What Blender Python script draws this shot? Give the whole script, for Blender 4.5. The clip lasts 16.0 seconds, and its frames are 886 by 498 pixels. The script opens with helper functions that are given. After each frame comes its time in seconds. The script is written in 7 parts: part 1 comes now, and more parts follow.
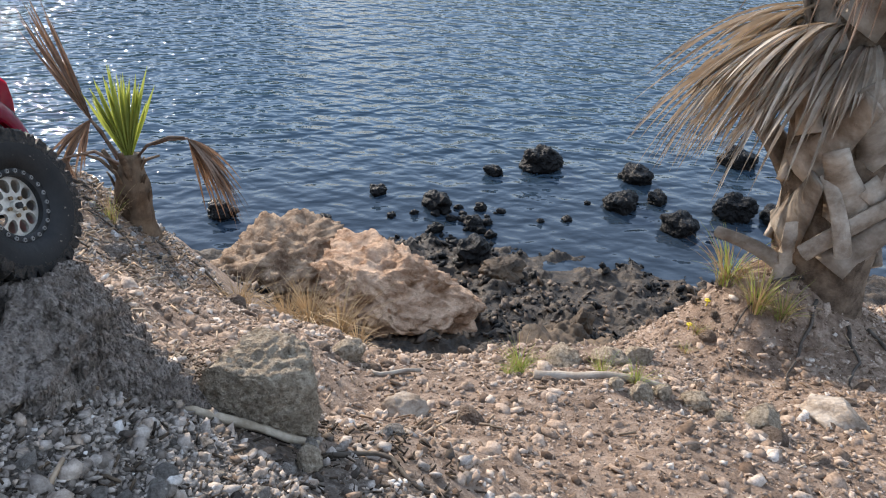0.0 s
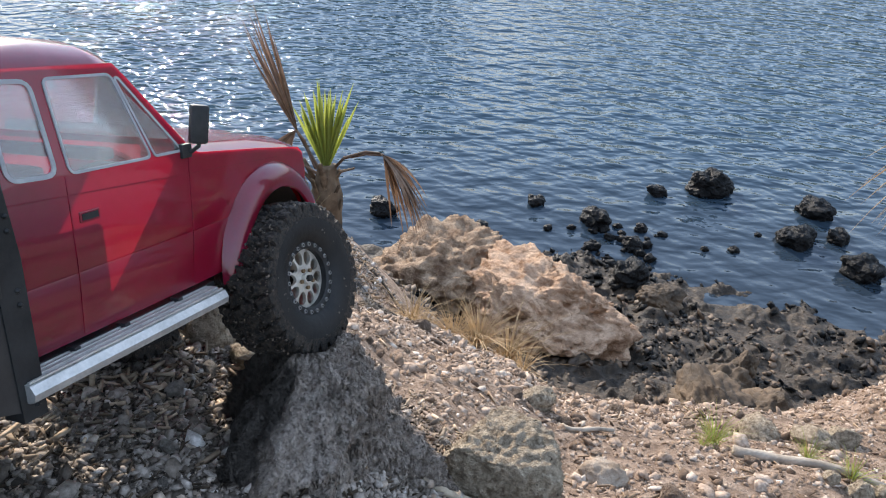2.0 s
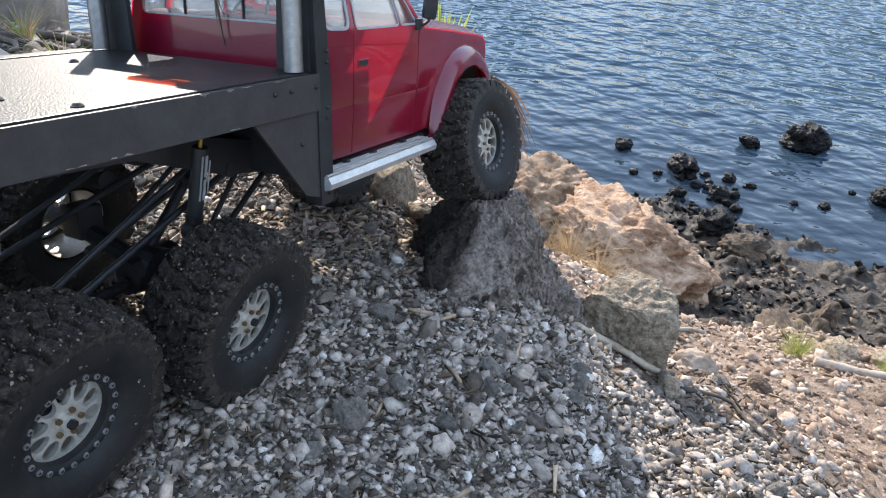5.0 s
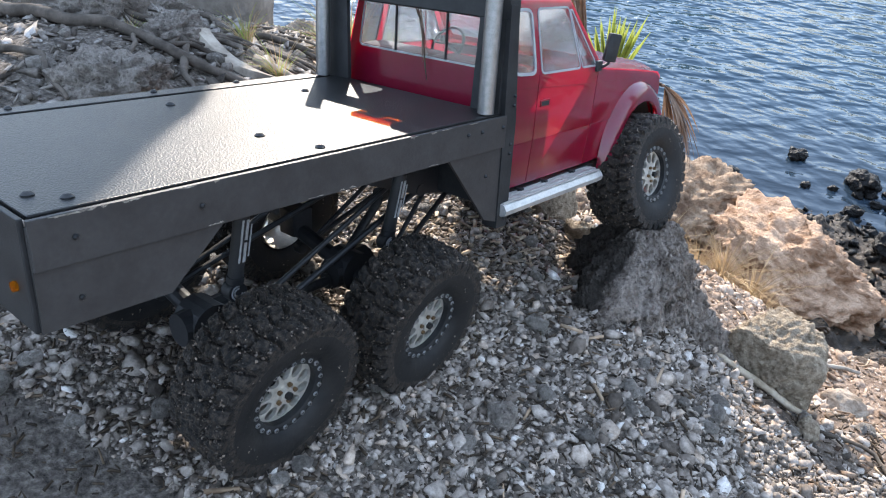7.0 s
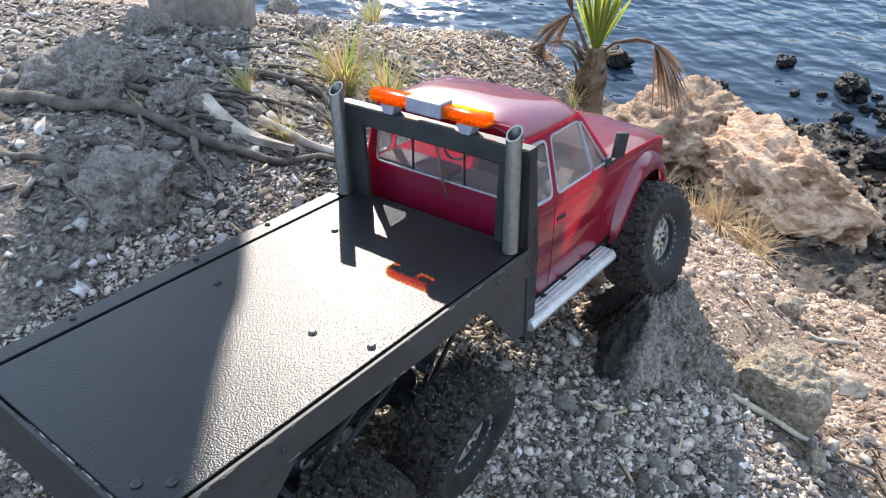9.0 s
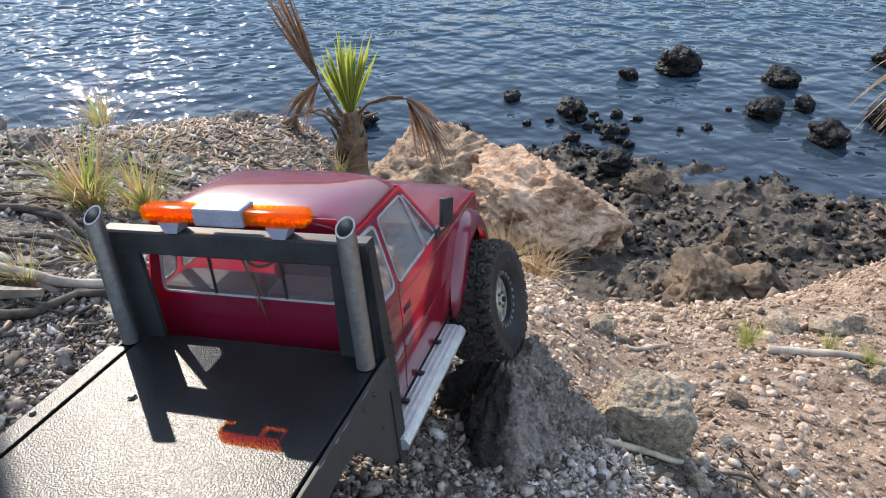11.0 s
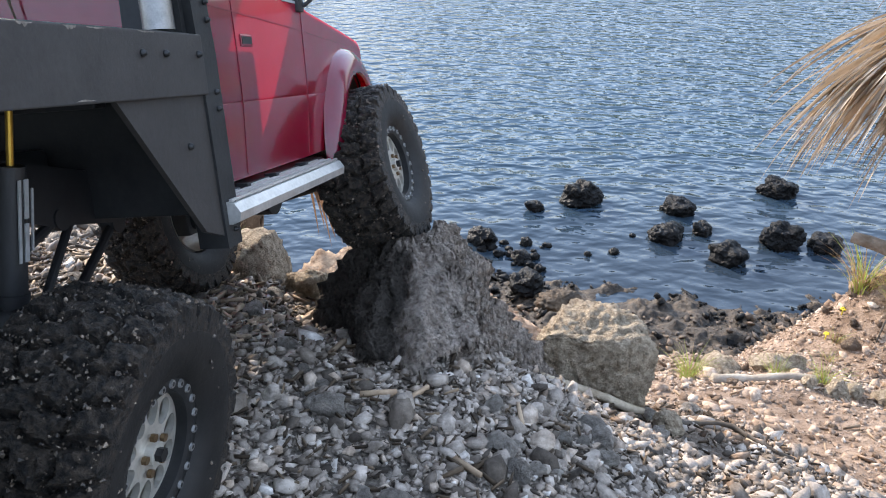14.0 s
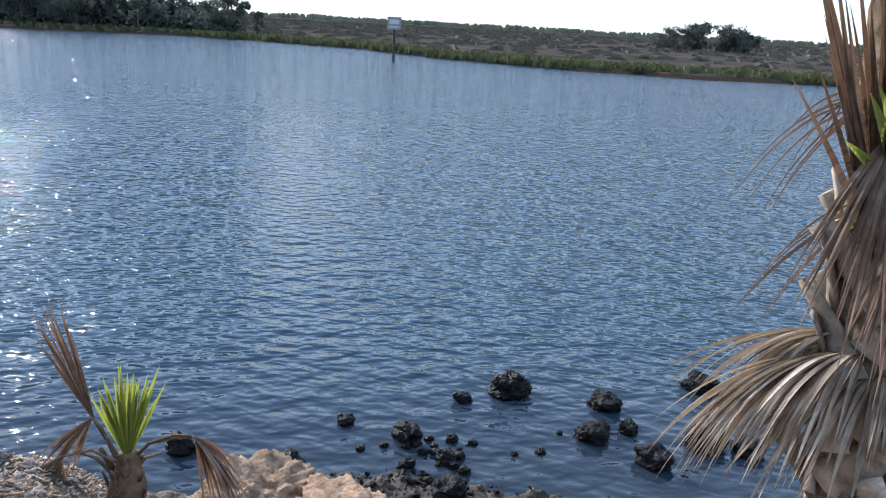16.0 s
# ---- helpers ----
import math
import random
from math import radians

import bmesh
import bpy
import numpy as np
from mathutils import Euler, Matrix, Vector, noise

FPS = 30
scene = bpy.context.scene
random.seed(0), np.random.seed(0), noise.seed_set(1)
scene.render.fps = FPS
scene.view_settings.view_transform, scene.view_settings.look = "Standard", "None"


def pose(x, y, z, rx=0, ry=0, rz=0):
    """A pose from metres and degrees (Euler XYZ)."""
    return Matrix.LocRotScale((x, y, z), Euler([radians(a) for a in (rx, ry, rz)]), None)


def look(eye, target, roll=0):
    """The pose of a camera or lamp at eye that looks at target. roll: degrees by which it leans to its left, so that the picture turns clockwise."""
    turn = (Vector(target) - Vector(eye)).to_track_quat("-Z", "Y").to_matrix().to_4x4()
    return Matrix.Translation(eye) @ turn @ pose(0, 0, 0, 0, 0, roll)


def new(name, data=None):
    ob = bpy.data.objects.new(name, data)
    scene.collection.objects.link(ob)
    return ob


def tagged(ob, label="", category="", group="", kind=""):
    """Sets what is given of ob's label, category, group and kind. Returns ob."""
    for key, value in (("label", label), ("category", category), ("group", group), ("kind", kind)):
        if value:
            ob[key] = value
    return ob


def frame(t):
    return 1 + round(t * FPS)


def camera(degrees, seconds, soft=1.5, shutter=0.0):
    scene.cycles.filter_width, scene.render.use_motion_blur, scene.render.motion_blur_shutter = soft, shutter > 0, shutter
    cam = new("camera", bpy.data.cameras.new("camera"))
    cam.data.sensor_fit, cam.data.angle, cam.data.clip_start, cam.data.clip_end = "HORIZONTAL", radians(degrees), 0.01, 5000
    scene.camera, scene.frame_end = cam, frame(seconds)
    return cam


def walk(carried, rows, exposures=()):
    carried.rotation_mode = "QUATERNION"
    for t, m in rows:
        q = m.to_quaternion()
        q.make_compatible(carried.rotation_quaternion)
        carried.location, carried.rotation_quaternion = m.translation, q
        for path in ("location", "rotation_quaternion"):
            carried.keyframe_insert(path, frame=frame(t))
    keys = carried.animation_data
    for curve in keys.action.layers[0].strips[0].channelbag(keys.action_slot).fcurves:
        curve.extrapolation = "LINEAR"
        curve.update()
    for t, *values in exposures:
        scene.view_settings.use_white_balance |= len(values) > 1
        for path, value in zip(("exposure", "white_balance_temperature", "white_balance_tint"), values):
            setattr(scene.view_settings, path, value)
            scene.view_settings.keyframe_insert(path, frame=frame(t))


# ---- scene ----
EXPOSURES = [(0, 1.71, 6750, 14), (2.5, 1.9, 6650, 13), (4.5, 2.12, 6600, 13), (7.5, 2.4, 6550, 13), (10.5, 2.12, 6550, 11), (11.5, 1.87, 6800, 14), (12.4, 1.99, 6800, 14), (13, 2.32, 6800, 14), (13.5, 2.4, 6800, 14), (14.5, 2.17, 6800, 16), (15.5, 1.88, 6400, 14), (16, 1.63, 6150, 13)]
cam = camera(62.1, 16.0, 1.1)
PATH = [
    (0, (0.126, 0.085, 1.107), (0.168, 1.777, 0.041), 1.3),
    (0.5, (0.079, 0.118, 1.112), (-0.013, 1.809, 0.048), 0.6),
    (1, (0.053, 0.134, 1.121), (-0.149, 1.819, 0.063), 0.1),
    (1.5, (0.019, 0.146, 1.139), (-0.261, 1.82, 0.08), 0.2),
    (2, (0.002, 0.139, 1.163), (-0.328, 1.795, 0.092), 0.4),
    (2.5, (-0.008, 0.114, 1.193), (-0.37, 1.751, 0.103), 0.2),
    (3, (-0.021, 0.083, 1.227), (-0.408, 1.698, 0.113), -0.1),
    (3.5, (-0.043, 0.065, 1.235), (-0.451, 1.658, 0.096), -0.2),
    (4, (-0.042, 0.022, 1.219), (-0.471, 1.594, 0.059), -0.2),
    (4.5, (-0.035, -0.014, 1.19), (-0.488, 1.537, 0.01), 0.2),
    (4.7, (-0.039, -0.028, 1.18), (-0.504, 1.511, -0.01), 0.5),
    (6.8, (-0.05, -0.089, 1.231), (-0.85, 1.279, 0.01), -1.2),
    (7, (-0.043, -0.088, 1.249), (-0.879, 1.248, 0.018), -1.7),
    (7.5, (-0.019, -0.066, 1.275), (-0.894, 1.212, 0.01), -2.7),
    (8, (-0.02, -0.041, 1.324), (-0.888, 1.19, 0.009), -3.9),
    (8.2, (-0.032, -0.034, 1.355), (-0.886, 1.182, 0.017), -4.5),
    (10.3, (-0.209, 0.024, 1.441), (-0.632, 1.322, -0.021), -5.9),
    (10.5, (-0.213, 0.039, 1.423), (-0.566, 1.388, -0.011), -4.9),
    (11, (-0.192, 0.062, 1.37), (-0.399, 1.551, 0.051), -3.6),
    (11.5, (-0.178, 0.05, 1.284), (-0.279, 1.653, 0.092), -2.9),
    (12, (-0.185, 0.039, 1.186), (-0.237, 1.708, 0.086), -2.8),
    (12.5, (-0.199, 0.025, 1.105), (-0.234, 1.725, 0.052), -3.0),
    (13, (-0.198, 0.004, 1.056), (-0.218, 1.72, 0.028), -2.5),
    (13.5, (-0.197, 0.015, 1.036), (-0.202, 1.746, 0.035), -1.8),
    (14, (-0.178, 0.06, 1.035), (-0.159, 1.815, 0.076), -0.5),
    (14.5, (-0.167, 0.125, 1.065), (-0.128, 1.91, 0.163), 1.0),
    (15, (-0.163, 0.182, 1.093), (-0.097, 2.003, 0.268), 2.2),
    (15.5, (-0.148, 0.221, 1.17), (-0.042, 2.085, 0.451), 2.8),
    (16, (-0.068, 0.218, 1.349), (0.107, 2.122, 0.764), 3.1),
]
walk(cam, [(t, look(eye, target, roll)) for t, eye, target, roll in PATH], EXPOSURES)

# ---- light ----
SUN_AZ, SUN_EL = -32.5, 22.5
world = bpy.data.worlds.new("world")
scene.world = world
world.use_nodes = True
wn = world.node_tree.nodes
sky = wn.new("ShaderNodeTexSky")
sky.sky_type, sky.sun_disc = "NISHITA", False
sky.air_density, sky.dust_density, sky.ozone_density = 0.95, 0.10, 2.6
sky.sun_elevation, sky.sun_rotation = radians(SUN_EL), radians(SUN_AZ)
wn["Background"].inputs["Strength"].default_value = 0.15
# a veil of haze over the clear sky, pale and thick towards the horizon
up = wn.new("ShaderNodeSeparateXYZ")
place = wn.new("ShaderNodeTexCoord")
world.node_tree.links.new(place.outputs["Generated"], up.inputs[0])
haze, thickness = wn.new("ShaderNodeValToRGB"), wn.new("ShaderNodeMapRange")
for e, (p, c) in zip(haze.color_ramp.elements, ((0.0, (0.41, 0.47, 0.53)), (0.45, (0.53, 0.69, 0.90)))):
    e.position, e.color = p, (*c, 1)
world.node_tree.links.new(up.outputs["Z"], haze.inputs["Fac"])
thickness.inputs["From Max"].default_value = 0.5
thickness.inputs["To Min"].default_value, thickness.inputs["To Max"].default_value = 0.92, 0.55
world.node_tree.links.new(up.outputs["Z"], thickness.inputs["Value"])
bright = wn.new("ShaderNodeVectorMath")
bright.operation = "SCALE"
bright.inputs["Scale"].default_value = 4.3
world.node_tree.links.new(haze.outputs["Color"], bright.inputs[0])
veil = wn.new("ShaderNodeMix")
veil.data_type = "RGBA"
world.node_tree.links.new(thickness.outputs["Result"], veil.inputs["Factor"])
world.node_tree.links.new(sky.outputs[0], veil.inputs["A"])
world.node_tree.links.new(bright.outputs[0], veil.inputs["B"])
world.node_tree.links.new(veil.outputs["Result"], wn["Background"].inputs["Color"])
SUN_DIR = Vector((math.sin(radians(SUN_AZ)) * math.cos(radians(SUN_EL)), math.cos(radians(SUN_AZ)) * math.cos(radians(SUN_EL)), math.sin(radians(SUN_EL))))
sun = new("sun", bpy.data.lights.new("sun", "SUN"))
sun.data.energy, sun.data.angle, sun.data.color = 2.05, radians(0.6), (1.0, 0.93, 0.82)
sun.matrix_world = look(SUN_DIR * 60, (0, 0, 0))


# ---- helpers of this scene ----
def part(name, bm, material, parent=None, label=""):
    """Links a bmesh as one mesh object, under a parent if one is given."""
    me = bpy.data.meshes.new(name)
    bm.normal_update()
    bm.to_mesh(me)
    bm.free()
    return part_mesh(name, me, material, parent, label)


def part_mesh(name, me, material, parent=None, label=""):
    if material is not None and not me.materials:
        me.materials.append(material)
    ob = new(name, me)
    if parent is not None:
        ob.parent = parent
    if label:
        tagged(ob, label)
    return ob


def smooth(ob, angle=None):
    me = ob.data
    me.polygons.foreach_set("use_smooth", [True] * len(me.polygons))
    if angle is not None:
        me.set_sharp_from_angle(angle=radians(angle))
    return ob


def mesh_from(name, verts, faces):
    me = bpy.data.meshes.new(name)
    me.from_pydata([tuple(v) for v in verts], [], [tuple(f) for f in faces])
    me.update()
    return me


def box(bm, x0, x1, y0, y1, z0, z1, bevel=0.0, m=None):
    ret = bmesh.ops.create_cube(bm, size=1)
    vs = ret["verts"]
    bmesh.ops.scale(bm, vec=(abs(x1 - x0), abs(y1 - y0), abs(z1 - z0)), verts=vs)
    bmesh.ops.translate(bm, vec=((x0 + x1) / 2, (y0 + y1) / 2, (z0 + z1) / 2), verts=vs)
    if bevel > 0:
        es = list({e for v in vs for e in v.link_edges})
        r = bmesh.ops.bevel(bm, geom=es, offset=bevel, segments=2, affect="EDGES", profile=0.6)
        vs = list({v for f in r["faces"] for v in f.verts} | {v for v in vs if v.is_valid})
    if m is not None:
        bmesh.ops.transform(bm, matrix=m, verts=[v for v in vs if v.is_valid])
    return vs


def rod(bm, a, b, r0, r1=None, seg=12, cap=True):
    """A round bar from a to b."""
    a, b = Vector(a), Vector(b)
    d = b - a
    m = Matrix.Translation((a + b) / 2) @ d.to_track_quat("Z", "Y").to_matrix().to_4x4()
    return bmesh.ops.create_cone(bm, cap_ends=cap, segments=seg, radius1=r0, radius2=r0 if r1 is None else r1, depth=d.length, matrix=m)["verts"]


def tube_path(bm, pts, radii, seg=6):
    """A tapering tube along points."""
    rings = []
    n = len(pts)
    pts = [Vector(p) for p in pts]
    for i, p in enumerate(pts):
        d = pts[min(i + 1, n - 1)] - pts[max(i - 1, 0)]
        q = d.to_track_quat("Z", "Y")
        r = radii[i] if hasattr(radii, "__len__") else radii
        rings.append([bm.verts.new(p + q @ Vector((math.cos(k * math.tau / seg) * r, math.sin(k * math.tau / seg) * r, 0))) for k in range(seg)])
    for a, b in zip(rings, rings[1:]):
        for k in range(seg):
            bm.faces.new((a[k], a[(k + 1) % seg], b[(k + 1) % seg], b[k]))
    bm.faces.new(rings[0][::-1])
    bm.faces.new(rings[-1])
    return rings


def prism(bm, outline, x0, x1, axes="yz"):
    """A flat outline in two axes, given depth along the third."""
    def at(u, v, w):
        return {"yz": (w, u, v), "xz": (u, w, v), "xy": (u, v, w)}[axes]
    lo = [bm.verts.new(at(u, v, x0)) for u, v in outline]
    hi = [bm.verts.new(at(u, v, x1)) for u, v in outline]
    n = len(outline)
    bm.faces.new(lo)
    bm.faces.new(hi[::-1])
    for i in range(n):
        bm.faces.new((lo[i], hi[i], hi[(i + 1) % n], lo[(i + 1) % n]))
    bmesh.ops.recalc_face_normals(bm, faces=bm.faces)


# ---- materials ----
def material(name, colour, rough=0.6, metal=0.0, colour2=None, scale=20.0, detail=6.0, bump=0.0, bump_scale=None, spec=0.5, rough_var=0.0, contrast=(0.35, 0.65), coat=0.0, island=0.0, per_object=0.0):
    """A procedural surface: two colours mixed by noise, grain at two scales, and fine relief."""
    m = bpy.data.materials.new(name)
    m.use_nodes = True
    nt = m.node_tree
    n, l = nt.nodes, nt.links
    b = n["Principled BSDF"]
    b.inputs["Roughness"].default_value = rough
    b.inputs["Metallic"].default_value = metal
    b.inputs["Specular IOR Level"].default_value = spec
    b.inputs["Coat Weight"].default_value = coat
    b.inputs["Coat Roughness"].default_value = 0.08
    co = n.new("ShaderNodeTexCoord")
    t1 = n.new("ShaderNodeTexNoise")
    t1.inputs["Scale"].default_value = scale
    t1.inputs["Detail"].default_value = detail
    t1.inputs["Roughness"].default_value = 0.62
    l.new(co.outputs["Object"], t1.inputs["Vector"])
    ramp = n.new("ShaderNodeValToRGB")
    ramp.color_ramp.elements[0].position, ramp.color_ramp.elements[1].position = contrast
    ramp.color_ramp.elements[0].color = (*colour, 1)
    ramp.color_ramp.elements[1].color = (*(colour2 or colour), 1)
    l.new(t1.outputs["Fac"], ramp.inputs["Fac"])
    t2 = n.new("ShaderNodeTexNoise")
    t2.inputs["Scale"].default_value = scale * 6.3
    t2.inputs["Detail"].default_value = 4
    l.new(co.outputs["Object"], t2.inputs["Vector"])
    mp = n.new("ShaderNodeMapRange")
    mp.inputs["To Min"].default_value, mp.inputs["To Max"].default_value = 0.78, 1.22
    l.new(t2.outputs["Fac"], mp.inputs["Value"])
    mul = n.new("ShaderNodeMix")
    mul.data_type, mul.blend_type = "RGBA", "MULTIPLY"
    mul.inputs["Factor"].default_value = 1.0
    l.new(ramp.outputs["Color"], mul.inputs["A"])
    l.new(mp.outputs["Result"], mul.inputs["B"])
    out = mul.outputs["Result"]
    if island or per_object:
        if island:
            src = n.new("ShaderNodeNewGeometry").outputs["Random Per Island"]
        else:
            src = n.new("ShaderNodeObjectInfo").outputs["Random"]
        hv = n.new("ShaderNodeMapRange")
        amount = island or per_object
        hv.inputs["To Min"].default_value, hv.inputs["To Max"].default_value = 1 - amount, 1 + amount
        l.new(src, hv.inputs["Value"])
        hs = n.new("ShaderNodeHueSaturation")
        l.new(hv.outputs["Result"], hs.inputs["Value"])
        l.new(out, hs.inputs["Color"])
        out = hs.outputs["Color"]
    l.new(out, b.inputs["Base Color"])
    if rough_var:
        rm = n.new("ShaderNodeMapRange")
        rm.inputs["To Min"].default_value, rm.inputs["To Max"].default_value = max(0.02, rough - rough_var), min(1, rough + rough_var)
        l.new(t1.outputs["Fac"], rm.inputs["Value"])
        l.new(rm.outputs["Result"], b.inputs["Roughness"])
    if bump:
        t3 = n.new("ShaderNodeTexNoise")
        t3.inputs["Scale"].default_value = bump_scale or scale * 3
        t3.inputs["Detail"].default_value = 8
        t3.inputs["Roughness"].default_value = 0.65
        l.new(co.outputs["Object"], t3.inputs["Vector"])
        bp = n.new("ShaderNodeBump")
        bp.inputs["Strength"].default_value = 1.0
        bp.inputs["Distance"].default_value = bump
        l.new(t3.outputs["Fac"], bp.inputs["Height"])
        l.new(bp.outputs["Normal"], b.inputs["Normal"])
    return m


def translucent(m, colour, amount):
    """Lets some light through a thin sheet of this material."""
    nt = m.node_tree
    b, out = nt.nodes["Principled BSDF"], nt.nodes["Material Output"]
    tr = nt.nodes.new("ShaderNodeBsdfTranslucent")
    tr.inputs["Color"].default_value = (*colour, 1)
    mix = nt.nodes.new("ShaderNodeMixShader")
    mix.inputs["Fac"].default_value = amount
    nt.links.new(b.outputs[0], mix.inputs[1])
    nt.links.new(tr.outputs[0], mix.inputs[2])
    nt.links.new(mix.outputs[0], out.inputs["Surface"])
    return m


def pitted(m, scale, depth, dark=0.5, reach=0.14):
    """Adds small round holes to a stone, in relief, with their shade darkened into the colour."""
    nt = m.node_tree
    n, l = nt.nodes, nt.links
    b = n["Principled BSDF"]
    co = n.new("ShaderNodeTexCoord")
    wob = n.new("ShaderNodeTexNoise")
    wob.inputs["Scale"].default_value = scale * 0.7
    l.new(co.outputs["Object"], wob.inputs["Vector"])
    add = n.new("ShaderNodeMix")
    add.data_type, add.blend_type = "RGBA", "LINEAR_LIGHT"
    add.inputs["Factor"].default_value = 0.6 / scale
    l.new(co.outputs["Object"], add.inputs["A"])
    l.new(wob.outputs["Color"], add.inputs["B"])
    vo = n.new("ShaderNodeTexVoronoi")
    vo.inputs["Scale"].default_value = scale
    vo.inputs["Randomness"].default_value = 1.0
    l.new(add.outputs["Result"], vo.inputs["Vector"])
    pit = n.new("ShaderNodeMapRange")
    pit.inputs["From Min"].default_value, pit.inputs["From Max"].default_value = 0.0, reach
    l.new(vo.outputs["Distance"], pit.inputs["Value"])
    bp = n.new("ShaderNodeBump")
    bp.inputs["Distance"].default_value = depth
    l.new(pit.outputs["Result"], bp.inputs["Height"])
    if b.inputs["Normal"].is_linked:
        l.new(b.inputs["Normal"].links[0].from_socket, bp.inputs["Normal"])
    l.new(bp.outputs["Normal"], b.inputs["Normal"])
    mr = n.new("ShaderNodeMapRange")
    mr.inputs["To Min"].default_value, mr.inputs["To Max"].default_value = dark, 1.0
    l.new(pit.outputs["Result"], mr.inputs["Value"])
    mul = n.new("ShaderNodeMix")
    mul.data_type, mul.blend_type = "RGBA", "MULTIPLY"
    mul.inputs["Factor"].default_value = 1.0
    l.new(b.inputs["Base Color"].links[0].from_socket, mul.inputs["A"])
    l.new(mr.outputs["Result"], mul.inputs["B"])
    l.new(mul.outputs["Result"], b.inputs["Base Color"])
    return m


def dark_flanked(m, reach, colour):
    """Adds upright fibres in relief, and a ragged-edged black tone on the flank that faces away from x."""
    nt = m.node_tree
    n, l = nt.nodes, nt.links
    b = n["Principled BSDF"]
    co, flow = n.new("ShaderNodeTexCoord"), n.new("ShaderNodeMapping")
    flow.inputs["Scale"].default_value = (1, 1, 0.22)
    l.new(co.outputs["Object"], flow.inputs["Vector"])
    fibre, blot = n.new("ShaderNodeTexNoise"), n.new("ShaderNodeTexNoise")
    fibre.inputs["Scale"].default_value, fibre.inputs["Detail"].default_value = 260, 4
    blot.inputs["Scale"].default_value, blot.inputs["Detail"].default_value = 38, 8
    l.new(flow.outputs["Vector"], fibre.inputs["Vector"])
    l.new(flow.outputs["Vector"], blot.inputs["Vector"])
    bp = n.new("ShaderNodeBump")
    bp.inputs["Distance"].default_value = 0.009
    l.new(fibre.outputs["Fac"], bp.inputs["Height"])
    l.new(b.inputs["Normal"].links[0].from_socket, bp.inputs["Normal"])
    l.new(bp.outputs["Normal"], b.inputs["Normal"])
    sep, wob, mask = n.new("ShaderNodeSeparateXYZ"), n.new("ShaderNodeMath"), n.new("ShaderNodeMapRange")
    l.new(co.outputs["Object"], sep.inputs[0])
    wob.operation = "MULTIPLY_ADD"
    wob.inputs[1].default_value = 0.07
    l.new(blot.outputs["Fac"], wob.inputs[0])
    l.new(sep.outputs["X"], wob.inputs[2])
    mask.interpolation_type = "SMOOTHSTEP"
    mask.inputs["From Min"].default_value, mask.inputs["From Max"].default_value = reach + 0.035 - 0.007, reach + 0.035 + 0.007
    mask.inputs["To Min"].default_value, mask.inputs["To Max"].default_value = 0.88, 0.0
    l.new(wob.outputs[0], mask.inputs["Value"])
    flank_tone = n.new("ShaderNodeMix")
    flank_tone.data_type = "RGBA"
    l.new(mask.outputs["Result"], flank_tone.inputs["Factor"])
    l.new(b.inputs["Base Color"].links[0].from_socket, flank_tone.inputs["A"])
    flank_tone.inputs["B"].default_value = (*colour, 1)
    l.new(flank_tone.outputs["Result"], b.inputs["Base Color"])
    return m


def grained(m, scale, depth):
    """Adds an embossed leather grain to a plastic sheet."""
    nt = m.node_tree
    n, l = nt.nodes, nt.links
    b = n["Principled BSDF"]
    co, cell, bp = n.new("ShaderNodeTexCoord"), n.new("ShaderNodeTexVoronoi"), n.new("ShaderNodeBump")
    cell.feature = "SMOOTH_F1"
    cell.inputs["Scale"].default_value = scale
    l.new(co.outputs["Object"], cell.inputs["Vector"])
    bp.invert = True
    bp.inputs["Distance"].default_value = depth
    l.new(cell.outputs["Distance"], bp.inputs["Height"])
    l.new(bp.outputs["Normal"], b.inputs["Normal"])
    return m


def pieces(name, stops, bump_scale=260.0):
    """Loose pieces, each with a colour of its own out of a row of stone colours."""
    m = material(name, (0.48, 0.46, 0.44), 0.88, 0, (1.12, 1.12, 1.12), 130, 8, 0.0016, bump_scale, 0.25, 0, (0.33, 0.62))
    nt = m.node_tree
    n, l = nt.nodes, nt.links
    b = n["Principled BSDF"]
    geo = n.new("ShaderNodeNewGeometry")
    r = n.new("ShaderNodeValToRGB")
    els = r.color_ramp.elements
    while len(els) < len(stops):
        els.new(0.5)
    for e, (p, c) in zip(els, stops):
        e.position, e.color = p, (*c, 1)
    l.new(geo.outputs["Random Per Island"], r.inputs["Fac"])
    mul = n.new("ShaderNodeMix")
    mul.data_type, mul.blend_type = "RGBA", "MULTIPLY"
    mul.inputs["Factor"].default_value = 1.0
    l.new(b.inputs["Base Color"].links[0].from_socket, mul.inputs["A"])
    l.new(r.outputs["Color"], mul.inputs["B"])
    l.new(mul.outputs["Result"], b.inputs["Base Color"])
    return m


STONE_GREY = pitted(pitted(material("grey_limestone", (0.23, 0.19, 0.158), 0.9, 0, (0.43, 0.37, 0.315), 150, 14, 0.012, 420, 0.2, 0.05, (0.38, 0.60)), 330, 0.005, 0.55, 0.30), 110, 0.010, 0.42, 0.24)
STONE_DARK_FLANK = dark_flanked(pitted(pitted(material("dark_flanked_grey_limestone", (0.20, 0.157, 0.126), 0.9, 0, (0.40, 0.33, 0.275), 150, 14, 0.012, 420, 0.2, 0.05, (0.38, 0.60)), 330, 0.005, 0.55, 0.30), 110, 0.010, 0.42, 0.24), -0.006, (0.020, 0.0165, 0.013))
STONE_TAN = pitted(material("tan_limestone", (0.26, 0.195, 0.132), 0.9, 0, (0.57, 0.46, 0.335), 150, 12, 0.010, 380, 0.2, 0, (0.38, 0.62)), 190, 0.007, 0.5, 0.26)
